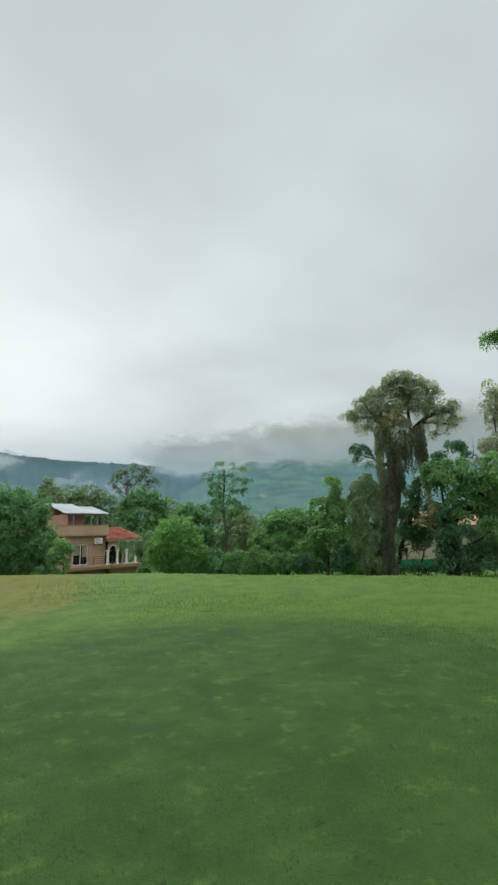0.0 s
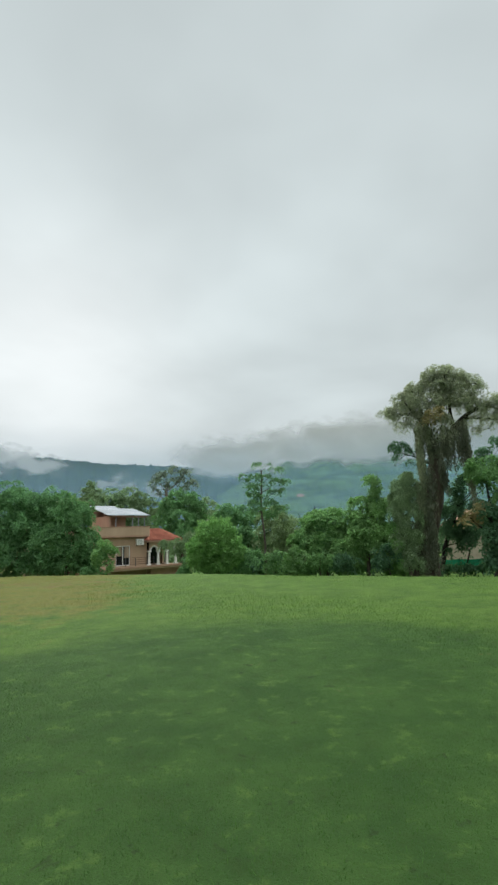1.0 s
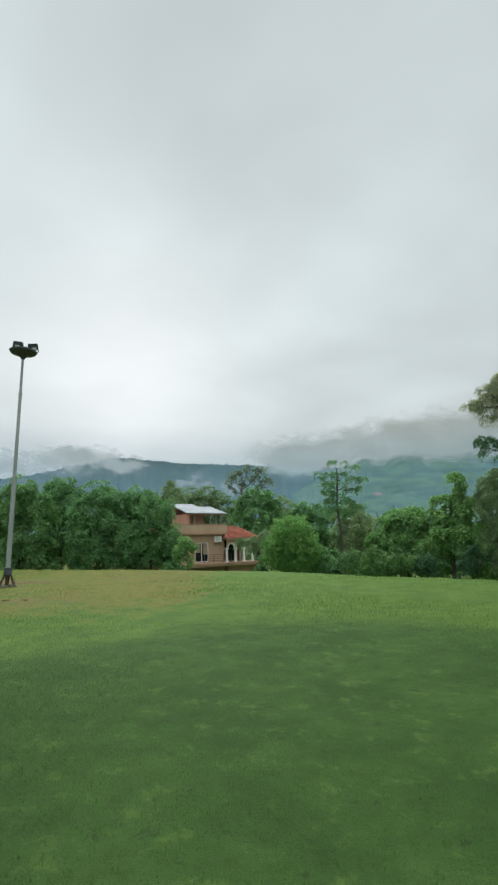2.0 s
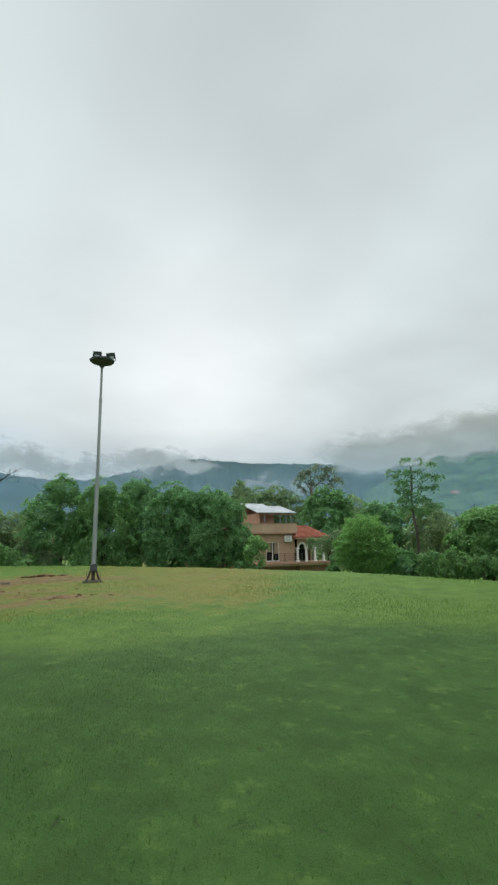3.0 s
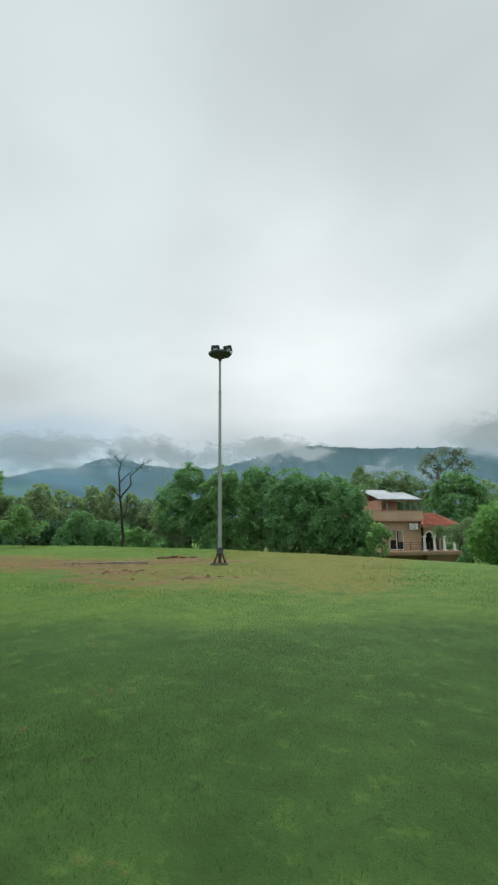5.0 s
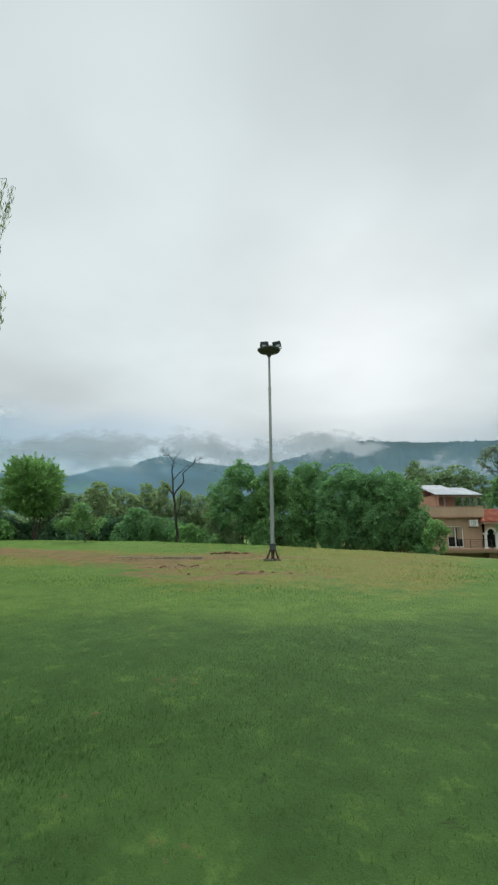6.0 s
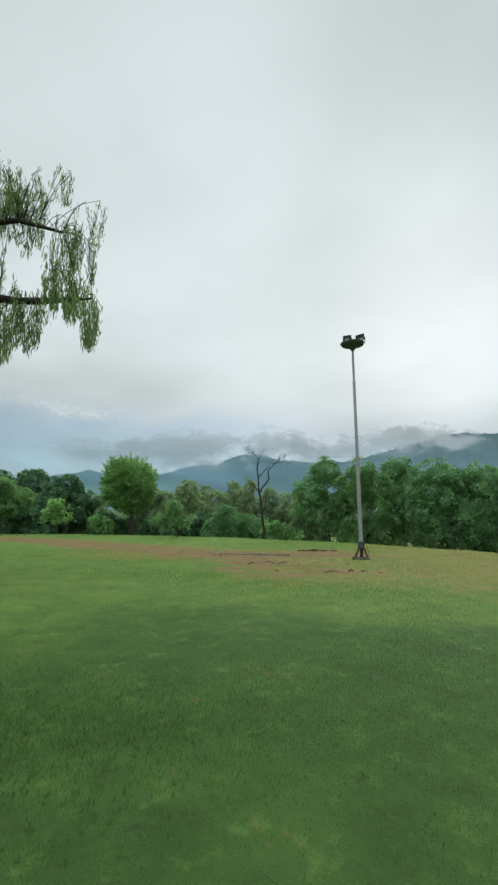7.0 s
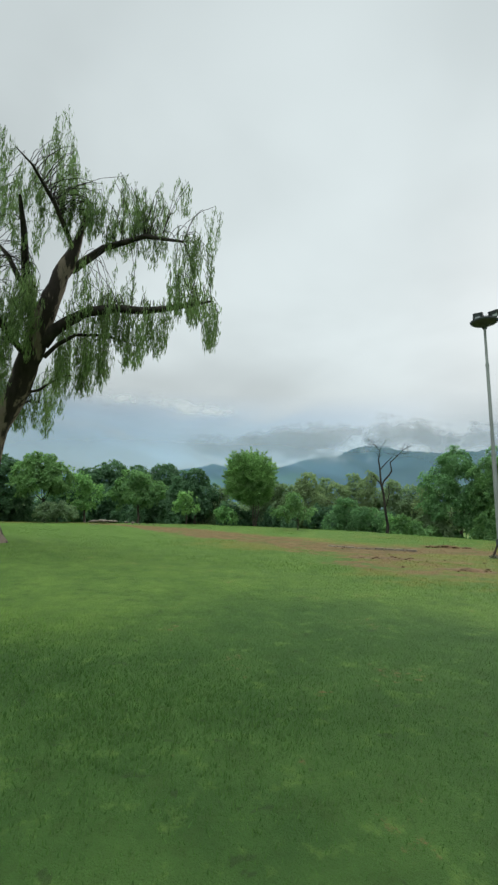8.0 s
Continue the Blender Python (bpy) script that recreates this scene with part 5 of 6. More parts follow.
tree("broadleaf_tree", "rounded fresh green tree with a forked trunk", 82.6, 58, [(82.8, 3.4, 2.1, 1.5), (84.0, 2.2, 2.0, 1.5), (81.4, 2.1, 2.0, 1.6), (82.6, 1.4, 2.8, 1.3)], LEAF_FRESH, 0.16, 0.45, 0.22, 1.4, seed=56, group=GROVE, fork=(82.6, 0.2))
tree("broadleaf_tree", "deep green tree with layered branches", 93.0, 56, [(93.6, 5.0, 1.8, 1.3), (91.9, 4.0, 1.6, 1.4), (95.0, 3.6, 1.9, 1.6), (93.2, 2.6, 2.7, 1.5)], LEAF_FRESH, 0.2, 0.5, 0.24, 1.5, seed=57, group=GROVE, bark=BARK_DARK, fork=(93.1, 0.8))
tree("broadleaf_tree", "light green feathery tree", 88.6, 58, [(89.4, 3.2, 1.5, 1.4), (88.2, 2.0, 1.6, 1.4), (89.0, 0.6, 1.9, 1.3)], LEAF_BRIGHT, 0.12, 0.5, 0.24, 0.8, seed=58, group=GROVE, gaps=0.06)
tree("bush", "broad pale-leaved bush at the lawn's edge", 91.6, 54, [(91.6, -0.1, 2.0, 0.9), (92.6, -0.5, 1.2, 0.7), (90.5, -0.5, 1.2, 0.7)], LEAF_HAZE, 0.06, 0.4, 0.22, 1.2, seed=59, category="bush")
for q, (b, d, e) in enumerate(((79.6, 76, 5.6), (85.8, 76, 5.7), (88.4, 74, 4.8), (83.0, 78, 5.2), (97.6, 60, 5.8), (101, 60, 6.0), (78, 66, 2.8), (86, 66, 2.6), (80.4, 62, 1.6), (90.5, 66, 2.8), (96, 62, 2.2))):
    tree("broadleaf_tree", "dark green tree in the row at the lawn's end", b, d, [(b, e - 1.1, 2.0, 1.2), (b + 1.2, e - 2.6, 2.1, 1.6), (b - 1.2, e - 3.0, 2.2, 1.7), (b, e - 4.8, 2.6, 1.5)], LEAF_DEEP, 0.2, 0.5, 0.26, 1.0, seed=110 + q, group=GROVE, gaps=0.08, twig=0.2, skirt=d > 60)


# far wood closing the gaps between the trunks
def far_wood():
    rng = np.random.RandomState(7)
    lob = []
    for b in np.arange(-62, 128, 1.7):
        d = rng.uniform(96, 150)
        x, y, z = spot(b + rng.uniform(-0.8, 0.8), d)
        r, h = rng.uniform(3.0, 4.5), rng.uniform(2.6, 3.8) * d / 110
        lob += [(x, y, z + h * 0.8, r, r, h), (x + rng.normal() * 3, y + rng.normal() * 3, z + h * 0.3, r * 1.2, r * 1.2, h)]
    pos, nrm, al, ln, _ = clumped_leaves(lob, rng, 1.5, 1.05, 0.24)
    ob = leaves_mesh("far_wood", pos, nrm, al, ln, ln * 0.62, LEAF_HAZE, None)
    tagged(ob, "hazy green wood in the valley behind the trees", "wood", "", "stuff")


far_wood()
# ---- the dead tree ----
def dead_tree():
    d = 44.0
    x0, y0, z0 = spot(52.6, d)
    ob = thing("dead_tree", Matrix.Translation((x0, y0, z0 - 0.05)) @ Matrix.Rotation(radians(52.6), 4, "Z"), "bare dead tree with two crooked grey limbs", "tree", GROVE)

    def p(b, e, r):
        return (d * math.tan(radians(52.6 - b)), 0.0, high(d, e) - z0, r)
    trunk = [(0, 0, -0.1, 0.17), p(52.5, -0.9, 0.12), p(52.7, 0.3, 0.115), p(52.75, 1.1, 0.11), p(52.9, 2.6, 0.105), p(53.1, 3.6, 0.10), p(53.2, 4.2, 0.08)]
    v, f = tubes([trunk], 10)
    mesh_object("trunk", v, f, BARK_DARK, ob)
    runs = [[p(53.15, 3.6, 0.09), p(53.2, 4.7, 0.085), p(53.25, 5.7, 0.075), p(53.4, 6.7, 0.06), p(53.2, 7.75, 0.045), p(53.8, 8.55, 0.03), p(54.6, 8.5, 0.012)],
            [p(53.1, 3.5, 0.085), p(52.8, 4.2, 0.08), p(52.2, 4.9, 0.075), p(51.9, 5.4, 0.07), p(52.05, 6.4, 0.06), p(51.4, 7.0, 0.048), p(50.6, 7.8, 0.035), p(49.95, 8.25, 0.015)],
            [p(53.1, 3.7, 0.07), p(53.5, 4.2, 0.055), p(53.9, 4.65, 0.03), p(54.2, 4.8, 0.012)], [p(53.15, 5.6, 0.05), p(52.6, 6.3, 0.045), p(52.1, 6.75, 0.04), p(51.7, 7.2, 0.015)],
            [p(53.3, 7.8, 0.035), p(52.9, 8.4, 0.025), p(52.5, 9.0, 0.01)], [p(53.6, 8.3, 0.025), p(54.2, 8.9, 0.015), p(54.9, 9.1, 0.008)],
            [p(50.7, 7.7, 0.03), p(50.5, 8.2, 0.02), p(50.3, 8.6, 0.01)], [p(50.9, 7.4, 0.03), p(50.2, 7.5, 0.018), p(49.6, 7.6, 0.01)],
            [p(52.6, 1.2, 0.05), p(52.25, 2.6, 0.045), p(52.3, 3.4, 0.03), p(52.2, 4.3, 0.012)]]
    rng = np.random.RandomState(12)
    for b, e in ((54.4, 8.5), (53.9, 8.5), (53.5, 8.3), (52.8, 8.6), (54.5, 9.0), (50.3, 8.0), (50.1, 7.6), (50.0, 8.2), (50.6, 7.9), (51.2, 7.2), (54.0, 4.6), (53.3, 7.0)):
        for _ in range(3):
            db, de = rng.normal() * 0.55, rng.uniform(0.1, 0.75)
            runs.append([p(b, e, 0.016), p(b + 0.45 * db, e + 0.6 * de, 0.012), p(b + db, e + de, 0.006)])
    v, f = tubes([np.array(r) + np.array([0, 0.5 * math.sin(3 * k), 0, 0]) * np.linspace(0, 1, len(r))[:, None] for k, r in enumerate(runs)], 7)
    mesh_object("bough", v, f, BARK_DARK, ob)


dead_tree()


# ---- floodlight mast ----
def mast():
    x0, y0, z0 = spot(41.0, 20.6)
    ob = thing("floodlight_mast", Matrix.Translation((x0, y0, z0)) @ Matrix.Rotation(radians(41), 4, "Z"), "tall grey steel mast with dark floodlights on a rusty foot", "street lamp")
    bm = bmesh.new()
    box(bm, -0.37, 0.37, -0.37, 0.37, -0.1, 0.04, 0.02)
    part("footing", bm, STONE, ob, "low earth-stained pad")
    bm = bmesh.new()
    box(bm, -0.31, 0.31, -0.31, 0.31, 0.045, 0.08, 0.005)
    base = part("base_plate", bm, RUST, ob, "rusted steel plate")
    for sx in (-1, 1):
        for sy in (-1, 1):
            v, f = tubes([[(0.25 * sx, 0.25 * sy, 0.07, 0.042), (0.18 * sx, 0.18 * sy, 0.25, 0.042), (0.10 * sx, 0.10 * sy, 0.50, 0.038)]], 6)
            mesh_object("strut", v, f, RUST, ob, "rusted angled strut")
            ax, ay = (0.24 * sx, 0.0) if sx == sy else (0.0, 0.24 * sy)
            v, f = tubes([[(ax, ay, 0.07, 0.024), (ax * 0.75, ay * 0.75, 0.25, 0.024), (ax * 0.4, ay * 0.4, 0.46, 0.022)]], 6)
            mesh_object("strut", v, f, RUST, ob, "rusted angled strut")
            v, f = tubes([[(0.25 * sx, 0.12 * sy, 0.07, 0.018), (0.25 * sx, 0.12 * sy, 0.16, 0.018)], [(0.25 * sx, 0.12 * sy, 0.10, 0.034), (0.25 * sx, 0.12 * sy, 0.125, 0.034)]], 6)
            mesh_object("bolt", v, f, RUST, base)
    v, f = tubes([[(0, 0, 0.08, 0.07), (0, 0, 0.22, 0.07), (0, 0, 0.36, 0.085), (0, 0, 0.52, 0.10)]], 10)
    mesh_object("stub", v, f, RUST, ob, "rusted steel stub")
    bm = bmesh.new()
    box(bm, -0.14, 0.14, -0.14, 0.14, 0.45, 0.73, 0.015)
    part("collar_box", bm, DARK_STEEL, ob, "dark grey junction collar")
    lean = -0.010

    def pole(name, z1, z2, r1, r2):
        v, f = tubes([[(lean * z, 0, z, r1 + (r2 - r1) * (z - z1) / (z2 - z1)) for z in np.linspace(z1, z2, 5)]], 16)
        return mesh_object(name, v, f, STEEL, ob)
    pole("pole_section", 0.70, 4.07, 0.090, 0.082)
    pole("pole_section", 4.02, 7.80, 0.070, 0.062)
    pole("pole_section", 7.75, 9.42, 0.054, 0.048)
    for z, r in ((4.05, 0.093), (7.78, 0.072)):
        v, f = tubes([[(lean * z, 0, z - 0.06, r), (lean * z, 0, z + 0.06, r)]], 16)
        mesh_object("joint_ring", v, f, STEEL, ob)
    # the dish-shaped head that carries the floodlights
    t = 9.38
    v, f = tubes([[(lean * t, 0, t - 0.05, 0.07), (lean * t, 0, t + 0.06, 0.12), (lean * t, 0, t + 0.15, 0.31), (lean * t, 0, t + 0.22, 0.49), (lean * t, 0, t + 0.30, 0.56), (lean * t, 0, t + 0.34, 0.53), (lean * t, 0, t + 0.30, 0.02)]], 20)
    mesh_object("head_dish", v, f, DARK_STEEL, ob, "dark dish-shaped lamp head")
    for lx, ly, lz, a, tilt, roll in ((-0.22, -0.16, 0.50, -104, 14, -3), (0.36, -0.10, 0.53, -66, 16, 19), (0.02, 0.34, 0.50, 95, 20, 0)):
        m = Matrix.Translation((lean * t + lx, ly, t + lz)) @ Matrix.Rotation(radians(a), 4, "Z") @ Matrix.Rotation(radians(tilt), 4, "Y") @ Matrix.Rotation(radians(roll), 4, "X") @ Matrix.Scale(0.98, 4)
        bm = bmesh.new()
        box(bm, -0.10, 0.08, -0.19, 0.19, -0.15, 0.15, 0.02)
        for k in range(6):
            box(bm, -0.15, -0.10, -0.16 + k * 0.06, -0.145 + k * 0.06, -0.12, 0.12)
        bm.transform(m)
        lamp = part("floodlight", bm, DARK_STEEL, ob, "dark finned floodlight housing")
        bm = bmesh.new()
        box(bm, 0.083, 0.095, -0.10, 0.10, -0.125, -0.015, 0.004)
        bm.transform(m)
        part("lens", bm, LENS, lamp, "pale glass lens")
        bm = bmesh.new()
        for s in (-0.205, 0.205):
            box(bm, -0.02, 0.02, s - 0.008, s + 0.008, -0.22, 0.03)
        box(bm, -0.02, 0.02, -0.21, 0.21, -0.235, -0.215)
        bm.transform(m)
        part("bracket", bm, DARK_STEEL, lamp)
    v, f = tubes([[(0, 0, t + 0.3, 0.012), (0, 0, t + 0.62, 0.006)]], 6)
    mesh_object("spike", v, f, STEEL, ob)


mast()
for q, (b, d) in enumerate(((41.7, 20.3), (40.3, 20.3), (41.1, 20.15))):
    e = math.degrees(math.atan2(spot(b, d)[2] + 0.04 - EYE, d))
    tree("weeds", "dark weeds grown round the mast's foot", b, d, [(b, e, 0.3, 0.13), (b + 0.15, e - 0.04, 0.25, 0.1)], LEAF_SHAG, 0.008, 0.1, 0.06, 0.8, seed=170 + q, category="bush", group="weeds round the mast")


# ---- the house ----
def house():
    d = 54.0
    b = 18.1
    x0, y0, _ = spot(b, d)
    floor = high(d, -2.5)
    land0 = -2.9
    ob = thing("house", Matrix.Translation((x0, y0, floor)) @ Matrix.Rotation(radians(b + 28), 4, "Z"), "tan two-storey house with arched porch and red tiled roof", "house")
    g = land0 - floor
    # x along the front, y back, z up from the ground floor; the AC unit hangs near x = 0
    bm = bmesh.new()
    box(bm, -10.5, 0.95, -1.7, 0.0, -0.34, 0.0, 0.02)
    box(bm, 0.97, 5.2, -1.7, 3.0, -0.34, 0.0, 0.02)
    terrace = part("terrace", bm, PLASTER, ob, "terrace slab with plastered edge")
    bm = bmesh.new()
    box(bm, 0.97, 5.0, -0.9, 2.9, g, -0.345)
    part("plinth", bm, PLASTER_RED, ob)
    bm = bmesh.new()
    box(bm, -10.55, 5.25, -1.78, -1.6, -0.14, 0.05, 0.02)
    part("coping", bm, PLASTER_RED, terrace)
    # ground floor, with the wide window cut through its front
    bm = bmesh.new()
    box(bm, -10.5, -2.75, 0.0, 0.25, g, 3.15)
    box(bm, -1.1, 0.95, 0.0, 0.25, g, 3.15)
    box(bm, -2.75, -1.1, 0.0, 0.25, g, 0.12)
    box(bm, -2.75, -1.1, 0.0, 0.25, 2.25, 3.15)
    box(bm, -10.5, -10.25, 0.25, 8.0, g, 3.15)
    box(bm, 0.70, 0.95, 0.25, 8.0, g, 3.15)
    box(bm, -10.5, 0.95, 8.0, 8.25, g, 3.15)
    part("wall", bm, PLASTER, ob, "tan plastered ground-floor walls")
    bm = bmesh.new()
    box(bm, -10.6, 1.0, -0.55, 8.3, 3.15, 3.33, 0.02)
    part("floor_slab", bm, PLASTER_RED, ob)
    bm = bmesh.new()
    box(bm, -10.6, 1.0, -0.55, -0.35, 3.33, 4.25, 0.02)
    box(bm, -10.6, -10.4, -0.35, 8.3, 3.33, 4.25, 0.02)
    box(bm, 0.8, 1.0, -0.35, 8.3, 3.33, 4.25, 0.02)
    parapet = part("parapet", bm, PLASTER, ob, "solid tan balcony parapet")
    bm = bmesh.new()
    box(bm, -10.64, 1.04, -0.59, -0.31, 4.25, 4.31, 0.015)
    part("coping", bm, PLASTER_RED, parapet)
    # window
    bm = bmesh.new()
    for x1, x2, z1, z2 in ((-2.75, -2.67, 0.12, 2.25), (-1.18, -1.1, 0.12, 2.25), (-2.67, -1.18, 0.12, 0.20), (-2.67, -1.18, 2.17, 2.25), (-1.97, -1.88, 0.20, 2.17)):
        box(bm, x1, x2, 0.06, 0.14, z1, z2, 0.008)
    frame_ob = part("window", bm, TRIM_WHITE, ob, "white-framed sliding window with tan curtains")
    for x1, x2 in ((-2.67, -1.97), (-1.88, -1.18)):
        bm = bmesh.new()
        box(bm, x1, x2, 0.095, 0.105, 0.20, 2.17)
        part("pane", bm, GLASS, frame_ob, "dark glass pane")
    for x1, x2, z1, z2 in ((-2.65, -2.05, 1.15, 2.15), (-1.73, -1.21, 0.95, 2.15)):
        bm = bmesh.new()
        n = 12
        for k in range(n):
            xa, xb = x1 + (x2 - x1) * k / n, x1 + (x2 - x1) * (k + 1) / n
            box(bm, xa, xb, 0.070 + 0.01 * (k % 2), 0.088, z1, z2)
        part("curtain", bm, CURTAIN, frame_ob, "tan curtain gathered in folds")
    # AC unit on the front
    bm = bmesh.new()
    box(bm, -0.48, 0.42, -0.36, -0.04, 2.25, 2.92, 0.03)
    ac = thing("air_conditioner", ob.matrix_world.copy(), "white outdoor air conditioner unit hung on the wall", "air conditioner")
    part("casing", bm, AC_WHITE, ac)
    ring = [(-0.12 + 0.25 * math.cos(a), -0.372, 2.58 + 0.25 * math.sin(a), 0.014) for a in np.linspace(0, 2 * math.pi, 25)]
    v, f = tubes([ring] + [[(-0.12 + r * math.cos(a), -0.372, 2.58 + r * math.sin(a), 0.006) for a in np.linspace(0, 2 * math.pi, 17)] for r in (0.07, 0.13, 0.19)], 6)
    mesh_object("fan_grille", v, f, DARK_STEEL, ac, "dark round fan grille")
    for x in (-0.35, 0.28):
        bm = bmesh.new()
        box(bm, x, x + 0.04, -0.36, -0.002, 2.19, 2.245)
        part("bracket", bm, DARK_STEEL, ac)
    # porch: arches on white columns under a hipped tiled roof
    for x in (1.0, 2.15, 3.3, 4.45):
        bm = bmesh.new()
        bmesh.ops.create_cone(bm, cap_ends=True, segments=16, radius1=0.15, radius2=0.13, depth=1.35, matrix=Matrix.Translation((x, -0.45, 0.775)))
        box(bm, x - 0.20, x + 0.20, -0.65, -0.25, 0.0, 0.12, 0.02)
        box(bm, x - 0.20, x + 0.20, -0.65, -0.25, 1.43, 1.58, 0.03)
        part("column", bm, TRIM_WHITE, ob, "white porch column with square capital")
    for x in (1.0, 2.15, 3.3):
        bm = bmesh.new()
        n, c, r = 14, x + 0.575, 0.42
        prev = None
        for k in range(n + 1):
            a = math.pi * k / n
            pt = (c - r * math.cos(a), 1.58 + r * math.sin(a) * 1.05)
            out_ = (c - 0.54 * math.cos(a), 1.58 + 0.54 * math.sin(a) * 1.05)
            row = [bm.verts.new((q[0], y, q[1])) for q in (pt, out_) for y in (-0.57, -0.33)]
            if prev:
                for i0, i1 in ((0, 1), (1, 3), (3, 2), (2, 0)):
                    bm.faces.new((prev[i0], prev[i1], row[i1], row[i0]))
            prev = row
        part("arch", bm, TRIM_WHITE, ob, "white moulded arch")
        # wall over the arch
        bm = bmesh.new()
        prev = None
        for k in range(n + 1):
            a = math.pi * k / n
            px, pz = c - 0.48 * math.cos(a), 1.58 + 0.48 * math.sin(a) * 1.05
            ex = c - 0.575 if k == 0 else c + 0.575 if k == n else px
            row = [bm.verts.new((px if k not in (0, n) else ex, y, z)) for z in (pz, 2.72) for y in (-0.55, -0.35)]
            if prev:
                for i0, i1 in ((0, 1), (1, 3), (3, 2), (2, 0)):
                    bm.faces.new((prev[i0], prev[i1], row[i1], row[i0]))
            prev = row
        part("spandrel", bm, PLASTER, ob)
    bm = bmesh.new()
    box(bm, 0.95, 4.6, 2.9, 3.1, 0.0, 2.72)
    box(bm, 4.4, 4.6, 2.5, 2.9, 0.0, 2.72)
    box(bm, 4.4, 4.6, -0.35, 2.5, 2.1, 2.72)
    part("porch_wall", bm, PLASTER, ob)
    # dark panel added over the back wall to stand in for the porch's shade
    bm = bmesh.new()
    box(bm, 1.2, 4.2, 2.86, 2.9, 0.02, 2.5, 0.01)
    part("porch_dark_panel", bm, GLASS, ob, "dark glass panel standing in for the porch's shade")
    roof(ob)
    # railing along the terrace
    rail = thing("railing", ob.matrix_world.copy(), "dark thin metal railing along the terrace", "railing")
    for k, x in enumerate((-5.2, -3.8, -2.4, -1.25, 0.0, 0.95)):
        bm = bmesh.new()
        box(bm, x - 0.025, x + 0.025, -1.62, -1.57, 0.05, 0.95)
        part("post", bm, DARK_STEEL, rail)
    for z in (0.30, 0.52, 0.74, 0.95):
        v, f = tubes([[(-5.2, -1.595, z, 0.018), (0.95, -1.595, z, 0.018)]], 6)
        mesh_object("rail", v, f, RUST, rail)
    # upper storey, set back, under a sheet roof on posts
    bm = bmesh.new()
    box(bm, -3.35, -3.15, 0.62, 5.0, 3.34, 5.52)
    box(bm, -3.15, -0.6, 2.2, 2.4, 3.34, 5.9)
    box(bm, -0.8, -0.6, 2.4, 5.0, 3.34, 5.9)
    box(bm, -3.35, -0.6, 5.0, 5.2, 3.34, 6.3)
    part("upper_wall", bm, PLASTER_RED, ob, "rose plastered upper storey")
    for x in (-2.5, -0.5, 0.25, 1.0):
        bm = bmesh.new()
        box(bm, x - 0.05, x + 0.05, 0.64, 0.74, 3.34, 5.36, 0.01)
        part("post", bm, SHEET, ob, "slim pale roof post")
    bm = bmesh.new()
    box(bm, -3.35, 1.35, 0.64, 0.78, 5.36, 5.5)
    part("beam", bm, PLASTER_RED, ob)
    sheet(ob, -3.6, -0.42, 0.3, 5.6, 5.52, 6.95)
    sheet(ob, -0.40, 1.6, 0.3, 4.6, 5.52, 6.6)
    return ob


def sheet(ob, x0, x1, y0, y1, z0, z1):
    """A ribbed metal roof sheet rising from the front eave to the back."""
    bm = bmesh.new()
    n = int((x1 - x0) / 0.2)
    prev = None
    for k in range(n * 2 + 1):
        x = x0 + (x1 - x0) * k / (n * 2)
        h = 0.03 if k % 2 else 0.0
        row = [bm.verts.new((x, y, z + h + dz)) for dz in (0.06, 0.0) for y, z in ((y0, z0), (y1, z1))]
        if prev:
            for i0, i1 in ((0, 1), (1, 3), (3, 2), (2, 0)):
                bm.faces.new((prev[i0], prev[i1], row[i1], row[i0]))
        prev = row
    part("roof_sheet", bm, SHEET, ob, "pale grey ribbed metal roof")


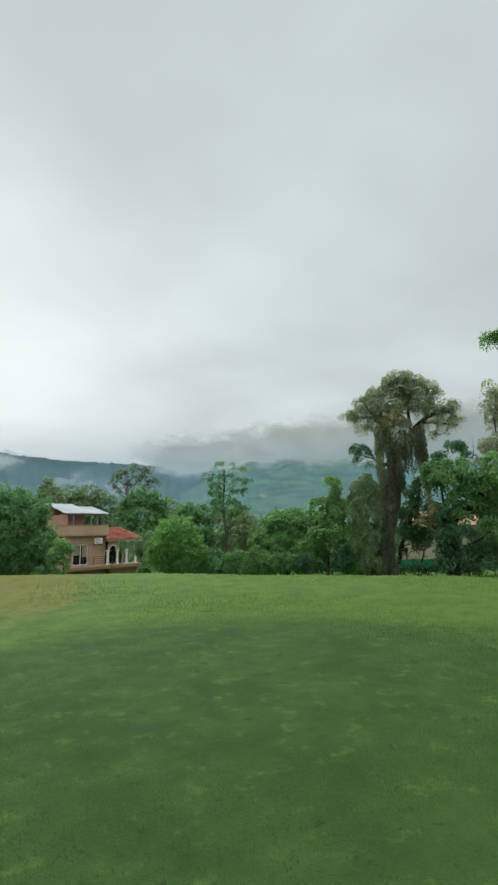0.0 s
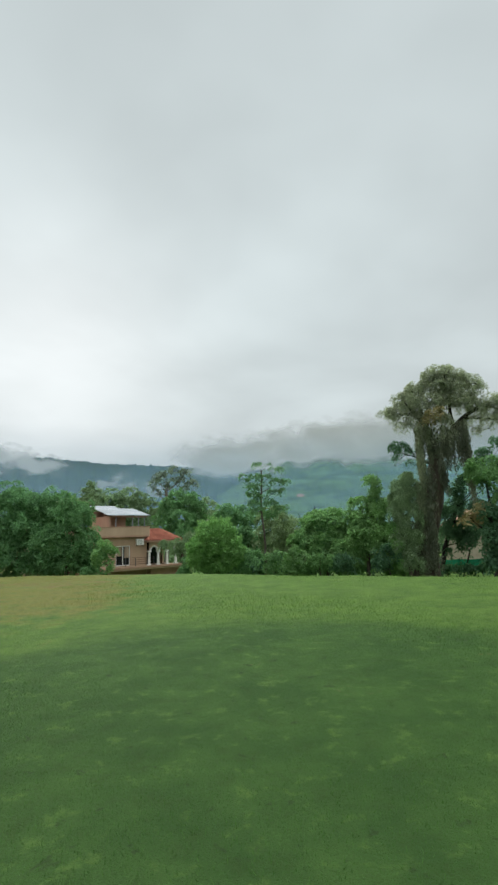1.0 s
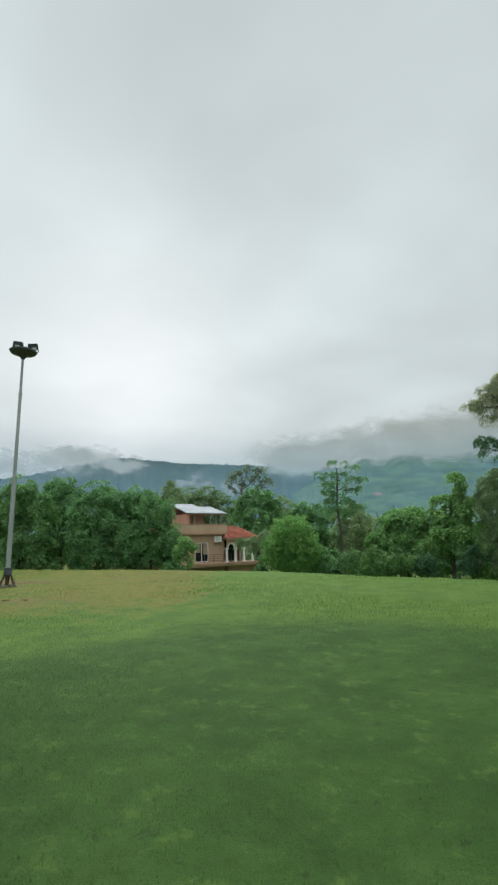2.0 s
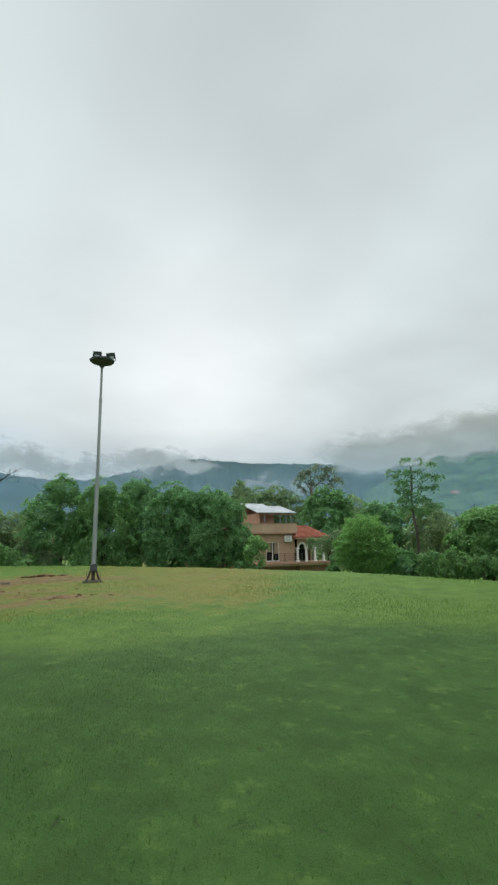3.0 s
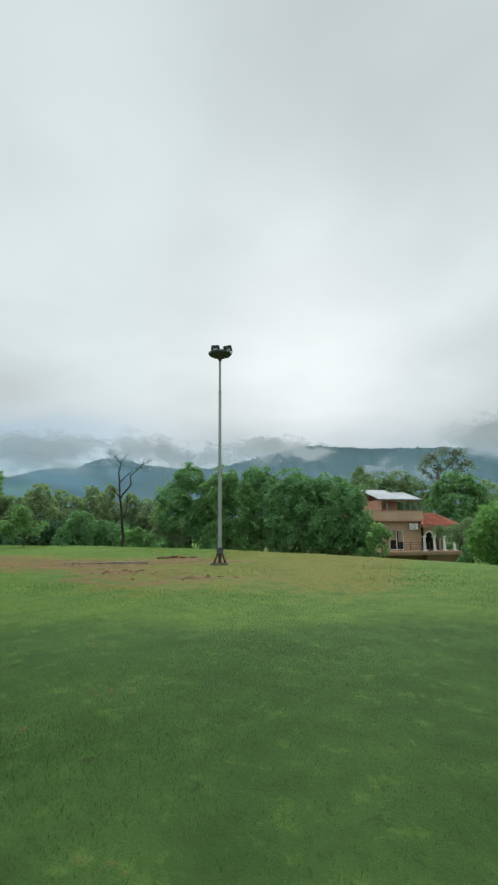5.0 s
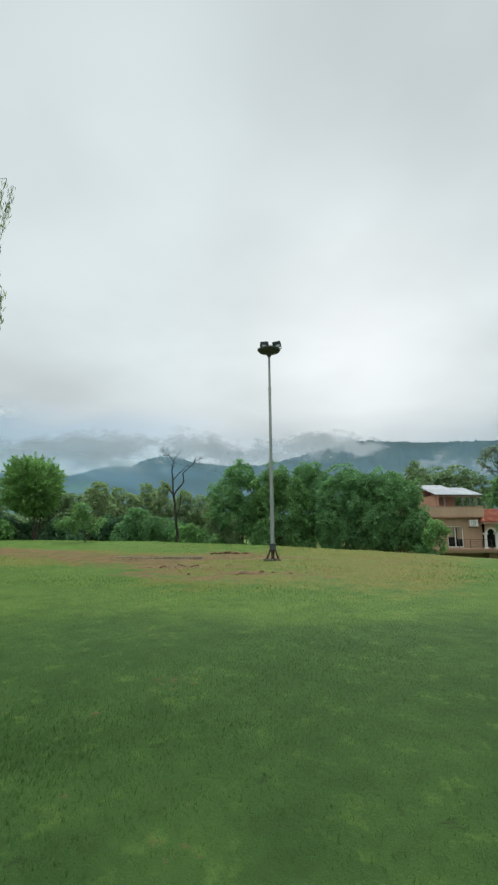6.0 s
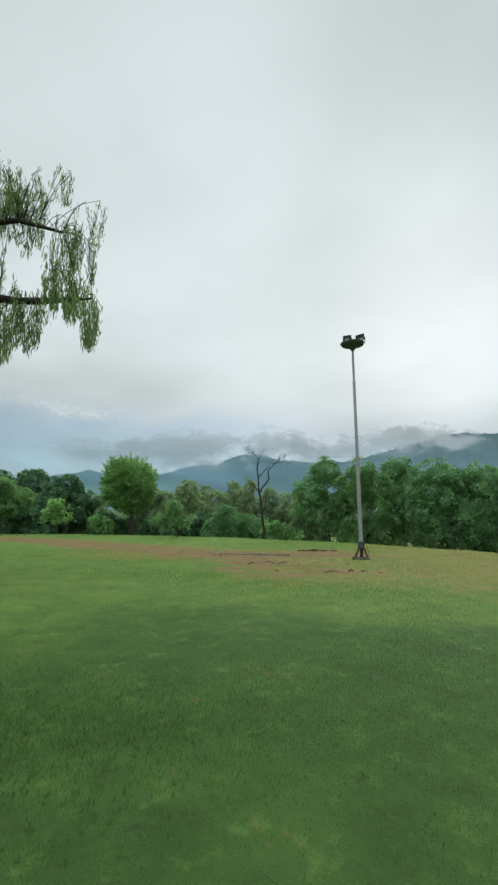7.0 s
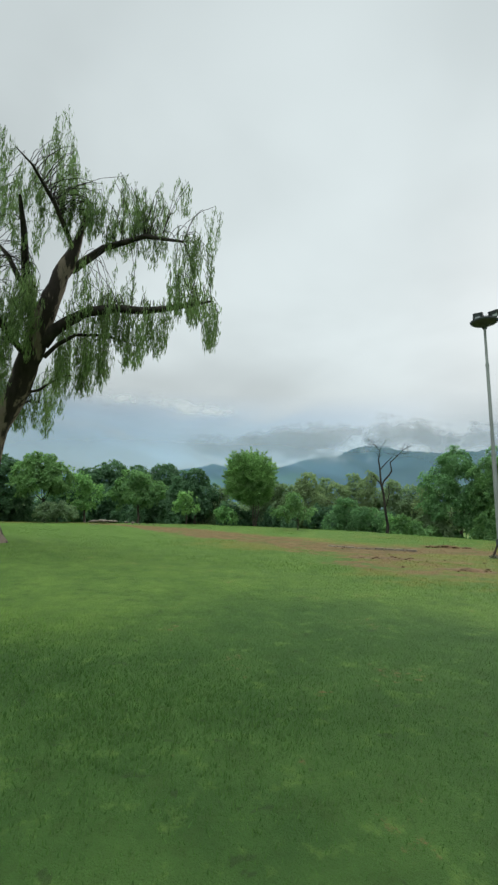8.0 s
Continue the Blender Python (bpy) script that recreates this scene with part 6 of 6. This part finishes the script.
def roof(ob):
    """The porch's hipped roof: four slopes with rows of rounded tiles, and a fascia."""
    x0, x1, y0, y1, e, top = 0.55, 5.0, -1.05, 3.3, 2.72, 3.95
    ra, rb, ry = 1.9, 3.3, 1.1
    bm = bmesh.new()
    box(bm, x0 + 0.05, x1 - 0.05, y0 + 0.05, y1 - 0.05, e - 0.22, e - 0.02, 0.02)
    part("fascia", bm, PLASTER_RED, ob)
    slopes = (((x0, y0), (x1, y0), (rb, ry), (ra, ry)), ((x1, y0), (x1, y1), (rb, ry), (rb, ry)), ((x1, y1), (x0, y1), (ra, ry), (rb, ry)), ((x0, y1), (x0, y0), (ra, ry), (ra, ry)))
    bm = bmesh.new()
    corners = [bm.verts.new((x, y, e)) for x, y in ((x0, y0), (x1, y0), (x1, y1), (x0, y1))]
    ridge = [bm.verts.new((ra, ry, top)), bm.verts.new((rb, ry, top))]
    bm.faces.new((corners[0], corners[1], ridge[1], ridge[0])), bm.faces.new((corners[1], corners[2], ridge[1]))
    bm.faces.new((corners[2], corners[3], ridge[0], ridge[1])), bm.faces.new((corners[3], corners[0], ridge[0]))
    bm.faces.new(corners[::-1])
    base = part("tiled_roof", bm, TILE_RED, ob, "red clay tile hipped roof")
    runs = []
    for a, b, c, q in slopes:
        a, b = np.array([*a, e]), np.array([*b, e])
        c, q = np.array([*c, top]), np.array([*q, top])
        n = int(np.linalg.norm(b - a) / 0.24)
        rows = 9
        for k in range(n + 1):
            u = k / n
            foot = a + (b - a) * u
            # a tile course climbs square to the eave until it meets a hip
            inward = np.cross([0, 0, 1.0], (b - a) / np.linalg.norm(b - a))
            depth = abs(np.dot(c - a, inward))
            ua = np.dot(q - a, b - a) / np.dot(b - a, b - a)
            ub = np.dot(c - a, b - a) / np.dot(b - a, b - a)
            reach = min(1.0, u / ua if ua > 0 else 1.0, (1 - u) / (1 - ub) if ub < 1 else 1.0)
            if reach < 0.06:
                continue
            head = foot + (inward * depth + np.array([0, 0, top - e])) * reach
            steps = max(2, int(rows * reach))
            for s in range(steps):
                s0, s1 = s / steps, (s + 1.12) / steps
                p0, p1 = foot + (head - foot) * s0, foot + (head - foot) * min(1.0, s1)
                runs.append([(*(p0 + (0, 0, 0.05)), 0.085), (*(p1 + (0, 0, 0.02)), 0.065)])
    hips = [[(x0, y0, e + 0.04, 0.10), (ra, ry, top + 0.04, 0.10)], [(x1, y0, e + 0.04, 0.10), (rb, ry, top + 0.04, 0.10)], [(x1, y1, e + 0.04, 0.1), (rb, ry, top + 0.04, 0.1)],
            [(x0, y1, e + 0.04, 0.1), (ra, ry, top + 0.04, 0.1)], [(ra, ry, top + 0.05, 0.1), (rb, ry, top + 0.05, 0.1)]]
    v, f = tubes(runs, 6)
    tagged(mesh_object("roof_tiles", v, f, TILE_RED, base), "rows of rounded clay tiles", "", "", "stuff")
    v, f = tubes(hips, 8)
    mesh_object("ridge_cap", v, f, TILE_RED, base)


house()


# ---- the plot behind the gum tree: green screen, low house ----
def green_fence():
    d = 50.0
    x0, y0, z0 = spot(-21, d)
    ob = thing("fence", Matrix.Translation((x0, y0, z0)) @ Matrix.Rotation(radians(-21), 4, "Z"), "bright green shade-net fence on steel posts", "fence")
    z1, z2 = high(d, -4.15) - z0, high(d, -3.05) - z0
    for k, x in enumerate(np.arange(-5.6, 8.1, 1.9)):
        v, f = tubes([[(x, 0.06, -0.1, 0.03), (x, 0.06, z2 + 0.1, 0.03)]], 6)
        mesh_object("post", v, f, RUST, ob)
        if x < 7:
            n = 16
            xs, zs = np.linspace(x, x + 1.9, n), np.linspace(z1 - 0.2, z2, 7)
            Z, X = np.meshgrid(zs, xs, indexing="ij")
            Y = 0.03 * np.sin(X * 6.1 + Z * 2) + 0.02 * np.sin(X * 17)
            Z = Z - 0.05 * np.sin((X - x) / 1.9 * np.pi) * (Z > z2 - 0.3)
            i, j = np.meshgrid(np.arange(6), np.arange(n - 1), indexing="ij")
            front = np.stack([X, Y, Z], -1).reshape(-1, 3)
            q = np.stack([i * n + j, i * n + j + 1, (i + 1) * n + j + 1, (i + 1) * n + j], -1).reshape(-1, 4)
            mesh_object("net_panel", np.concatenate([front, front + (0, 0.012, 0)]), np.concatenate([q, q[:, ::-1] + len(front)]), GREEN_NET, ob)


green_fence()


def low_house():
    d = 60.0
    x0, y0, z0 = spot(-20, d)
    ob = thing("low_house", Matrix.Translation((x0, y0, z0 - 0.1)) @ Matrix.Rotation(radians(-26), 4, "Z"), "sand-coloured low house with orange roof behind trees", "house")
    top = high(d, 0.6) - z0
    bm = bmesh.new()
    box(bm, -2.5, 9, 0, 6, 0, top)
    part("wall", bm, WALL_SAND, ob)
    bm = bmesh.new()
    vs = [bm.verts.new(p) for p in ((-3, -0.6, top), (9.5, -0.6, top), (9.5, 6.6, top), (-3, 6.6, top), (-0.5, 3, top + 1.9), (7, 3, top + 1.9))]
    for q in ((0, 1, 5, 4), (1, 2, 5), (2, 3, 4, 5), (3, 0, 4), (3, 2, 1, 0)):
        bm.faces.new([vs[i] for i in q])
    part("roof", bm, TILE_DULL, ob, "weathered orange tiled roof")


low_house()


# ---- the near leaning tree with weeping foliage ----
def weeping_tree():
    b, d = 98.1, 18.0
    x0, y0, z0 = spot(b, d)
    rng = np.random.RandomState(77)
    ob = thing("weeping_tree", Matrix.Translation((x0, y0, z0 - 0.05)) @ Matrix.Rotation(radians(b), 4, "Z"), "leaning gum tree with patchy bark and weeping leaves", "tree")

    def p(bearing, e, r, near=0.0):
        dd = d - near
        a = radians(bearing - b)
        return (-math.sin(a) * dd, math.cos(a) * dd - d, high(dd, e) - z0, r)
    trunk = [(0, 0, -0.2, 0.60), p(98.4, -2.6, 0.44), p(98.9, 0.5, 0.40), p(99.4, 4.0, 0.39), p(98.9, 8.2, 0.39, 0.2), p(97.3, 12.8, 0.37, 0.5), p(96.2, 16.8, 0.36, 0.9), p(95.5, 20.2, 0.34, 1.2), p(94.4, 24.5, 0.29, 1.6), p(92.4, 29.0, 0.20, 1.8), p(91.0, 34.0, 0.05, 2.0)]
    k = np.linspace(0, 10, 38)
    t = np.array(trunk)
    t = np.stack([np.interp(k, np.arange(11), t[:, c]) for c in range(4)], 1)
    for _ in range(3):
        t[1:-1] = 0.25 * t[:-2] + 0.5 * t[1:-1] + 0.25 * t[2:]
    v, f = tubes([t], 18)
    c = np.repeat(t[:, :3], 18, 0)
    v += unit(v - c) * (0.05 * wave_noise(v, 2.4) + 0.03 * wave_noise(v, 6.0))[:, None]
    mesh_object("trunk", v, f, BARK_PALE, ob, "patchy peeling bark")
    limbs = [[p(95.0, 18.6, 0.24, 1.2), p(94.0, 20.2, 0.21, 1.4), p(92.5, 21.5, 0.19, 1.6), p(90.4, 22.9, 0.17, 2.0), p(87.2, 23.8, 0.15, 2.6), p(83.6, 24.0, 0.12, 3.2), p(80.5, 24.6, 0.10, 3.5), p(78.0, 25.2, 0.07, 4.0), p(75.2, 25.8, 0.03, 4.4)],
             [p(94.7, 17.2, 0.08, 1.1), p(93.4, 18.8, 0.07, 1.4), p(91.5, 20.2, 0.06, 1.7), p(88.2, 20.6, 0.045, 2.1), p(86.0, 20.3, 0.035, 2.4), p(83.5, 19.6, 0.015, 2.8)],
             [p(96.2, 21.0, 0.18, 1.0), p(97.4, 25.0, 0.15, 1.6), p(98.2, 30.0, 0.10, 2.4), p(99.0, 33.0, 0.04, 3.0)],
             [p(95.6, 19.0, 0.14, 0.9), p(97.2, 23.6, 0.11, 0.8), p(99.5, 27.0, 0.08, 0.6), p(104, 30, 0.03, 0.4)],
             [p(97.6, 12.6, 0.07, 0.4), p(95.0, 13.4, 0.05, 0.2), p(93.0, 15.0, 0.03, 0.0), p(91.5, 15.6, 0.02, 0)],
             [p(92.6, 27, 0.16, 1.6), p(89, 30, 0.12, 2.2), p(84, 32, 0.08, 3.0), p(79, 32, 0.04, 3.6)],
             [p(98.0, 9.0, 0.06, 0.2), p(97.0, 11, 0.04, -0.6), p(96, 12, 0.03, -1.2), p(94.5, 12.0, 0.02, -1.6)],
             [p(96.6, 17, 0.12, 0.9), p(99.5, 20, 0.10, 2.0), p(102, 23, 0.06, 3.0), p(104, 24, 0.03, 3.6)],
             [p(92.4, 29, 0.10, 1.8), p(95, 33, 0.07, 2.6), p(98, 36, 0.04, 3.4), p(100, 37, 0.015, 3.8)]]
    # hanging sprays: from points along the limbs, thin twigs that droop with narrow leaves
    starts = []
    for q in limbs:
        q = np.array(q)
        u = np.linspace(0.25, len(q) - 1, 60)
        starts.append(np.stack([np.interp(u, np.arange(len(q)), q[:, c]) for c in range(3)], 1))
    starts = np.concatenate(starts)
    twigs, pos, al = [], [], []
    n = 0
    # curtains: bearing, elevation of the hanging tips, spread, how many, length, nearness
    for cb, tip, sp, num, length, near in ((75.1, 19.3, 0.45, 16, 2.0, 4.3), (77.2, 22.2, 1.2, 22, 1.4, 4.0), (79.5, 22.0, 1.6, 24, 1.6, 3.6), (82.5, 18.6, 1.2, 26, 2.2, 3.2), (84.4, 16.6, 0.9, 22, 2.4, 2.9), (86.6, 18.6, 1.4, 26, 2.2, 2.5),
                                           (88.8, 14.0, 1.2, 30, 3.0, 1.9), (90.6, 12.6, 1.2, 30, 3.0, 1.2), (92.4, 12.6, 1.3, 30, 2.8, 0.4), (93.4, 8.6, 1.2, 24, 2.0, -1.0), (95.4, 7.8, 1.2, 24, 1.8, -1.6),
                                           (97.0, 8.2, 1.3, 18, 1.8, -1.4), (99.0, 10.0, 1.6, 26, 3.0, 1.8), (98.0, 16.0, 1.5, 34, 2.6, 2.2), (96.5, 20.0, 1.2, 22, 2.0, 2.4), (100.5, 18.0, 2.2, 40, 3.0, 2.2), (103, 16, 2.5, 36, 3.0, 2.0),
                                           (90.5, 19.5, 2.2, 34, 1.8, 2.4), (94, 29, 3, 46, 2.0, 2.0), (86, 27, 3.5, 50, 2.0, 2.8), (79, 27, 3.0, 36, 1.8, 3.6), (90, 30, 2.5, 44, 1.8, 2.2), (100, 27, 4, 44, 2.4, 1.6), (84, 29, 2.5, 36, 1.6, 2.8), (97, 31, 3, 44, 1.8, 1.6)):
        knots = [(cb + rng.normal() * sp * 0.7, tip + abs(rng.normal()) * sp * 0.9, near + rng.normal() * 0.5) for _ in range(max(3, num // 5))]
        for q in range(num):
            tb, te, nr = knots[q % len(knots)]
            tb, te, nr = tb + rng.normal() * 0.28, te + abs(rng.normal()) * 0.8, nr + rng.normal() * 0.12
            end = np.array(p(tb, te, 0, nr)[:3])
            ln = length * rng.uniform(0.45, 1.0)
            head = end + (rng.normal() * 0.15, rng.normal() * 0.15, ln)
            s = starts[np.argmin(np.linalg.norm(starts - (head + (0, 0, 0.3)), axis=1) + rng.uniform(0, 0.5, len(starts)))]
            u = np.linspace(0, 1, 7)[:, None]
            if q % 2 == 0 and np.linalg.norm(s - head) < 3.2:
                twigs.append(np.concatenate([s + (head - s) * u + (0, 0, 0.25) * (4 * u * (1 - u)), 0.014 - 0.006 * u], 1))
            hang = head + (end - head) * u + np.array([0.10 * rng.normal(), 0.10 * rng.normal(), 0]) * (4 * u * (1 - u))
            twigs.append(np.concatenate([hang, 0.006 - 0.004 * u], 1))
            m = int(ln * 34)
            w = rng.uniform(0.02, 1.0, m) ** 0.85
            at = np.stack([np.interp(w, u[:, 0], hang[:, c]) for c in range(3)], 1) + rng.normal(size=(m, 3)) * (0.05, 0.05, 0.05)
            pos.append(at), al.append(unit(rng.normal(size=(m, 3)) * (0.22, 0.22, 0.2) + (0, 0, -1.0)))
    pos, al = np.concatenate(pos), np.concatenate(al)
    nrm = unit(np.cross(al, rng.normal(size=pos.shape)))
    ln = rng.uniform(0.15, 0.30, len(pos))
    leaves_mesh("crown", pos, nrm, al, ln, ln * 0.12, LEAF_WEEP, ob, "narrow drooping leaves in hanging sprays")
    v, f = tubes([np.array(q) for q in limbs], 9)
    mesh_object("bough", v, f, BARK_DARK, ob)
    v, f = tubes([q[::2] for q in twigs], 3)
    mesh_object("twig_spray", v, f, BARK_DARK, ob)


weeping_tree()


# ---- dead snags in the hedge row ----
def snag(bearing, distance, top, lean, seed):
    x0, y0, z0 = spot(bearing, distance)
    ob = thing("dead_snag", Matrix.Translation((x0, y0, z0)) @ Matrix.Rotation(radians(bearing), 4, "Z"), "bare dead tree stump standing above the hedge", "tree")
    h = high(distance, top) - z0
    v, f = tubes([[(lean * k * k, 0.1 * math.sin(4 * k), h * k - 0.1, 0.13 - 0.10 * k) for k in np.linspace(0, 1, 9)]], 8)
    mesh_object("trunk", v, f, BARK_DARK, ob)
    v, f = tubes([[(lean * 0.5, 0, h * 0.7, 0.05), (lean * 0.5 + 0.25, 0, h * 0.8, 0.03), (lean * 0.5 + 0.32, 0, h * 0.88, 0.01)]], 6)
    mesh_object("branch_stub", v, f, BARK_DARK, ob)


snag(-3.5, 47, 3.8, -0.15, 1)
snag(-2.4, 47, 3.0, -0.9, 2)
# ---- small things on the lawn ----
def stone_mesh(seed, size, squash=0.45):
    bm = bmesh.new()
    bmesh.ops.create_icosphere(bm, subdivisions=2, radius=size)
    off = Vector((seed * 3.1, seed * 1.7, 0))
    for v in bm.verts:
        v.co += v.co.normalized() * size * 0.45 * noise.noise(v.co * (1.4 / size) + off)
        v.co.z *= squash
    return bm


SOIL = weathered("turned_red_soil", (0.085, 0.056, 0.030), (0.175, 0.112, 0.060), 6, 0.95, 0, 0.6, 35, 0.1)


def heap(name, label, bearing, distance, n, spread, size, mat, category, seed, ridge=False):
    """A low heap of stones and clods, lying on one another."""
    rng = np.random.RandomState(seed)
    x0, y0, z0 = spot(bearing, distance)
    ob = thing(name, Matrix.Translation((x0, y0, z0)) @ Matrix.Rotation(radians(bearing), 4, "Z"), label, category)
    if ridge:
        # the trodden ridge that the clods lie in
        u, w = np.meshgrid(np.linspace(-1, 1, 44), np.linspace(-1, 1, 16), indexing="ij")
        q = np.stack([u * spread * 1.9, w * spread * 0.42 + 0.12 * spread * np.sin(3 * u + seed), 0 * u + seed], -1)
        fall = np.maximum(0, 1 - u ** 2) * np.maximum(0, 1 - w ** 2)
        q[..., 2] = size * fall * (0.75 + 0.5 * fractal(q, 2.2, 4, 0.6)) - 0.02
        i, j = np.meshgrid(np.arange(43), np.arange(15), indexing="ij")
        f = np.stack([i * 16 + j, i * 16 + j + 1, (i + 1) * 16 + j + 1, (i + 1) * 16 + j], -1).reshape(-1, 4)[:, ::-1]
        mesh_object("ridge", q.reshape(-1, 3), f, mat, ob, "low ridge of loose soil")
    for k in range(n):
        x, y = rng.normal() * spread, rng.normal() * spread * 0.35
        s = size * rng.uniform(0.5, 1.3)
        bm = stone_mesh(k + seed, s)
        bm.transform(Matrix.Translation((x, y, 0.25 * s + 0.5 * size * math.exp(-(x / spread) ** 2))) @ Matrix.Rotation(rng.uniform(0, 6), 4, "Z"))
        part("clod" if mat is not STONE else "stone", bm, mat, ob, flat=False)
    return ob


heap("earth_heap", "low heap of turned reddish soil clods", 46.2, 25.6, 34, 0.40, 0.11, SOIL, "earth heap", 5, True)
heap("earth_heap", "scattered clods of reddish soil on the track", 44.0, 15.0, 14, 0.7, 0.045, SOIL, "earth heap", 9, True)
heap("stone_heap", "low ruined heap of brown field stones", 86.2, 55.0, 26, 1.5, 0.3, STONE, "stones", 15)
heap("stone_heap", "few brown stones at the lawn's edge", 81.6, 52.0, 5, 0.7, 0.14, STONE, "stones", 25)
heap("stone_heap", "dark stones lying in the grass", 86.8, 47.0, 4, 0.5, 0.1, STONE, "stones", 35)
heap("stone_heap", "pale rubble beside the house bushes", 25.0, 40.0, 7, 0.5, 0.14, CONCRETE, "stones", 45)


def kerb_strip():
    """A worn concrete edging that lies flush in the bare track, in short cracked lengths."""
    a, b = np.array(spot(59.5, 23.6)), np.array(spot(49.4, 21.8))
    ob = thing("edging", Matrix.Identity(4), "worn pale concrete edging lying in the track", "kerb")
    n = 9
    for k in range(n):
        p, q = a + (b - a) * k / n, a + (b - a) * (k + 0.96) / n
        z = float(land((p[0] + q[0]) / 2, (p[1] + q[1]) / 2))
        bm = bmesh.new()
        L = float(np.linalg.norm((q - p)[:2]))
        box(bm, 0, L * 0.9, -0.09, 0.09, -0.12, 0.045 + 0.03 * (k > 4), 0.012)
        bm.transform(Matrix.Translation((p[0], p[1], z + 0.006 * (k % 3))) @ Matrix.Rotation(math.atan2(q[1] - p[1], q[0] - p[0]) + 0.01 * math.sin(5 * k), 4, "Z"))
        part("kerb_stone", bm, CONCRETE, ob)


kerb_strip()
heap("earth_heap", "ridge of turned soil along the edging", 52.5, 22.3, 26, 1.5, 0.05, SOIL, "earth heap", 55)
heap("earth_heap", "rough clods and torn turf on the track", 50.5, 17.6, 22, 1.2, 0.05, SOIL, "earth heap", 65, True)


# ---- grass ----
def grass():
    """Blades on the lawn: thick near the eye, thinner farther off, none on the bare track."""
    rng = np.random.RandomState(3)
    num = 640000
    r = np.exp(rng.uniform(math.log(1.5), math.log(62), num) * 0.75 + 0.25 * np.log(rng.uniform(1.5, 62, num)))
    b = np.radians(rng.uniform(-145, 215, num))
    x, y = -np.sin(b) * r, np.cos(b) * r
    away = np.abs(np.degrees(b) - 35)
    keep = ((away < 75 + 15 * rng.uniform(0, 1, num)) | ((r < 15 * rng.uniform(0.5, 1, num)) & (rng.uniform(0, 1, num) < 0.5))) & (r < np.interp(np.degrees(b), BROW[:, 0], BROW[:, 1]) + 5) & (bareness(x, y) + 0.25 * wave_noise(np.stack([x, y, 0 * x], -1), 1.0) < rng.uniform(0.25, 0.6, num))
    x, y, s = x[keep], y[keep], 0.026 + 0.0011 * r[keep]
    s = s * rng.uniform(0.5, 1.25, len(x)) * (1 + 0.35 * wave_noise(np.stack([x, y, 0 * x], -1), 0.7))
    foot = np.stack([x, y, land(x, y) - 0.004], -1)
    a = rng.uniform(0, 6.283, len(x))
    side = np.stack([np.cos(a), np.sin(a), 0 * a], -1) * (s * 0.11)[:, None]
    tip = foot + np.stack([rng.normal(size=len(x)) * 0.35 * s, rng.normal(size=len(x)) * 0.35 * s, s], -1)
    v = np.stack([foot - side, foot + side, tip], 1).reshape(-1, 3)
    ob = mesh_object("grass", v, np.arange(len(v)).reshape(-1, 3), GRASS, None, "", True)
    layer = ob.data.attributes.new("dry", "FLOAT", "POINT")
    layer.data.foreach_set("value", np.repeat(dry_and_near_dark(x, y), 3).astype(np.float32))
    tagged(ob, "short green grass blades, straw-coloured where dry", "grass", "", "stuff")


def grass_material():
    m, t = material("grass_blade")
    each = node(t, "ShaderNodeNewGeometry").outputs["Random Per Island"]
    dry = node(t, "ShaderNodeAttribute", "", "dry").outputs["Fac"]
    green = nmix(t, each, (0.070, 0.150, 0.026), (0.135, 0.235, 0.048))
    straw = nmix(t, each, (0.128, 0.142, 0.030), (0.212, 0.198, 0.050))
    k = nmath(t, "ADD", dry, nrange(t, nnoise(t, 1.1, 6, 0.65), 0.2, 0.8, -0.3, 0.3))
    # the same darkening round the eye, put into the blades' colour
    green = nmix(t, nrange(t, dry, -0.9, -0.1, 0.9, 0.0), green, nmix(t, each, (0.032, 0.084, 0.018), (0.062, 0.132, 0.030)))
    col = nmix(t, nrange(t, k, 0.3, 0.75), green, straw)
    p = node(t, "ShaderNodeBsdfPrincipled")
    setin(t, p.inputs["Base Color"], col)
    p.inputs["Roughness"].default_value, p.inputs["Specular IOR Level"].default_value = 0.6, 0.15
    tr, mx, o = node(t, "ShaderNodeBsdfTranslucent"), node(t, "ShaderNodeMixShader"), node(t, "ShaderNodeOutputMaterial")
    setin(t, tr.inputs[0], col)
    mx.inputs[0].default_value = 0.35
    t.links.new(p.outputs[0], mx.inputs[1]), t.links.new(tr.outputs[0], mx.inputs[2]), t.links.new(mx.outputs[0], o.inputs[0])
    return m


GRASS = grass_material()
grass()
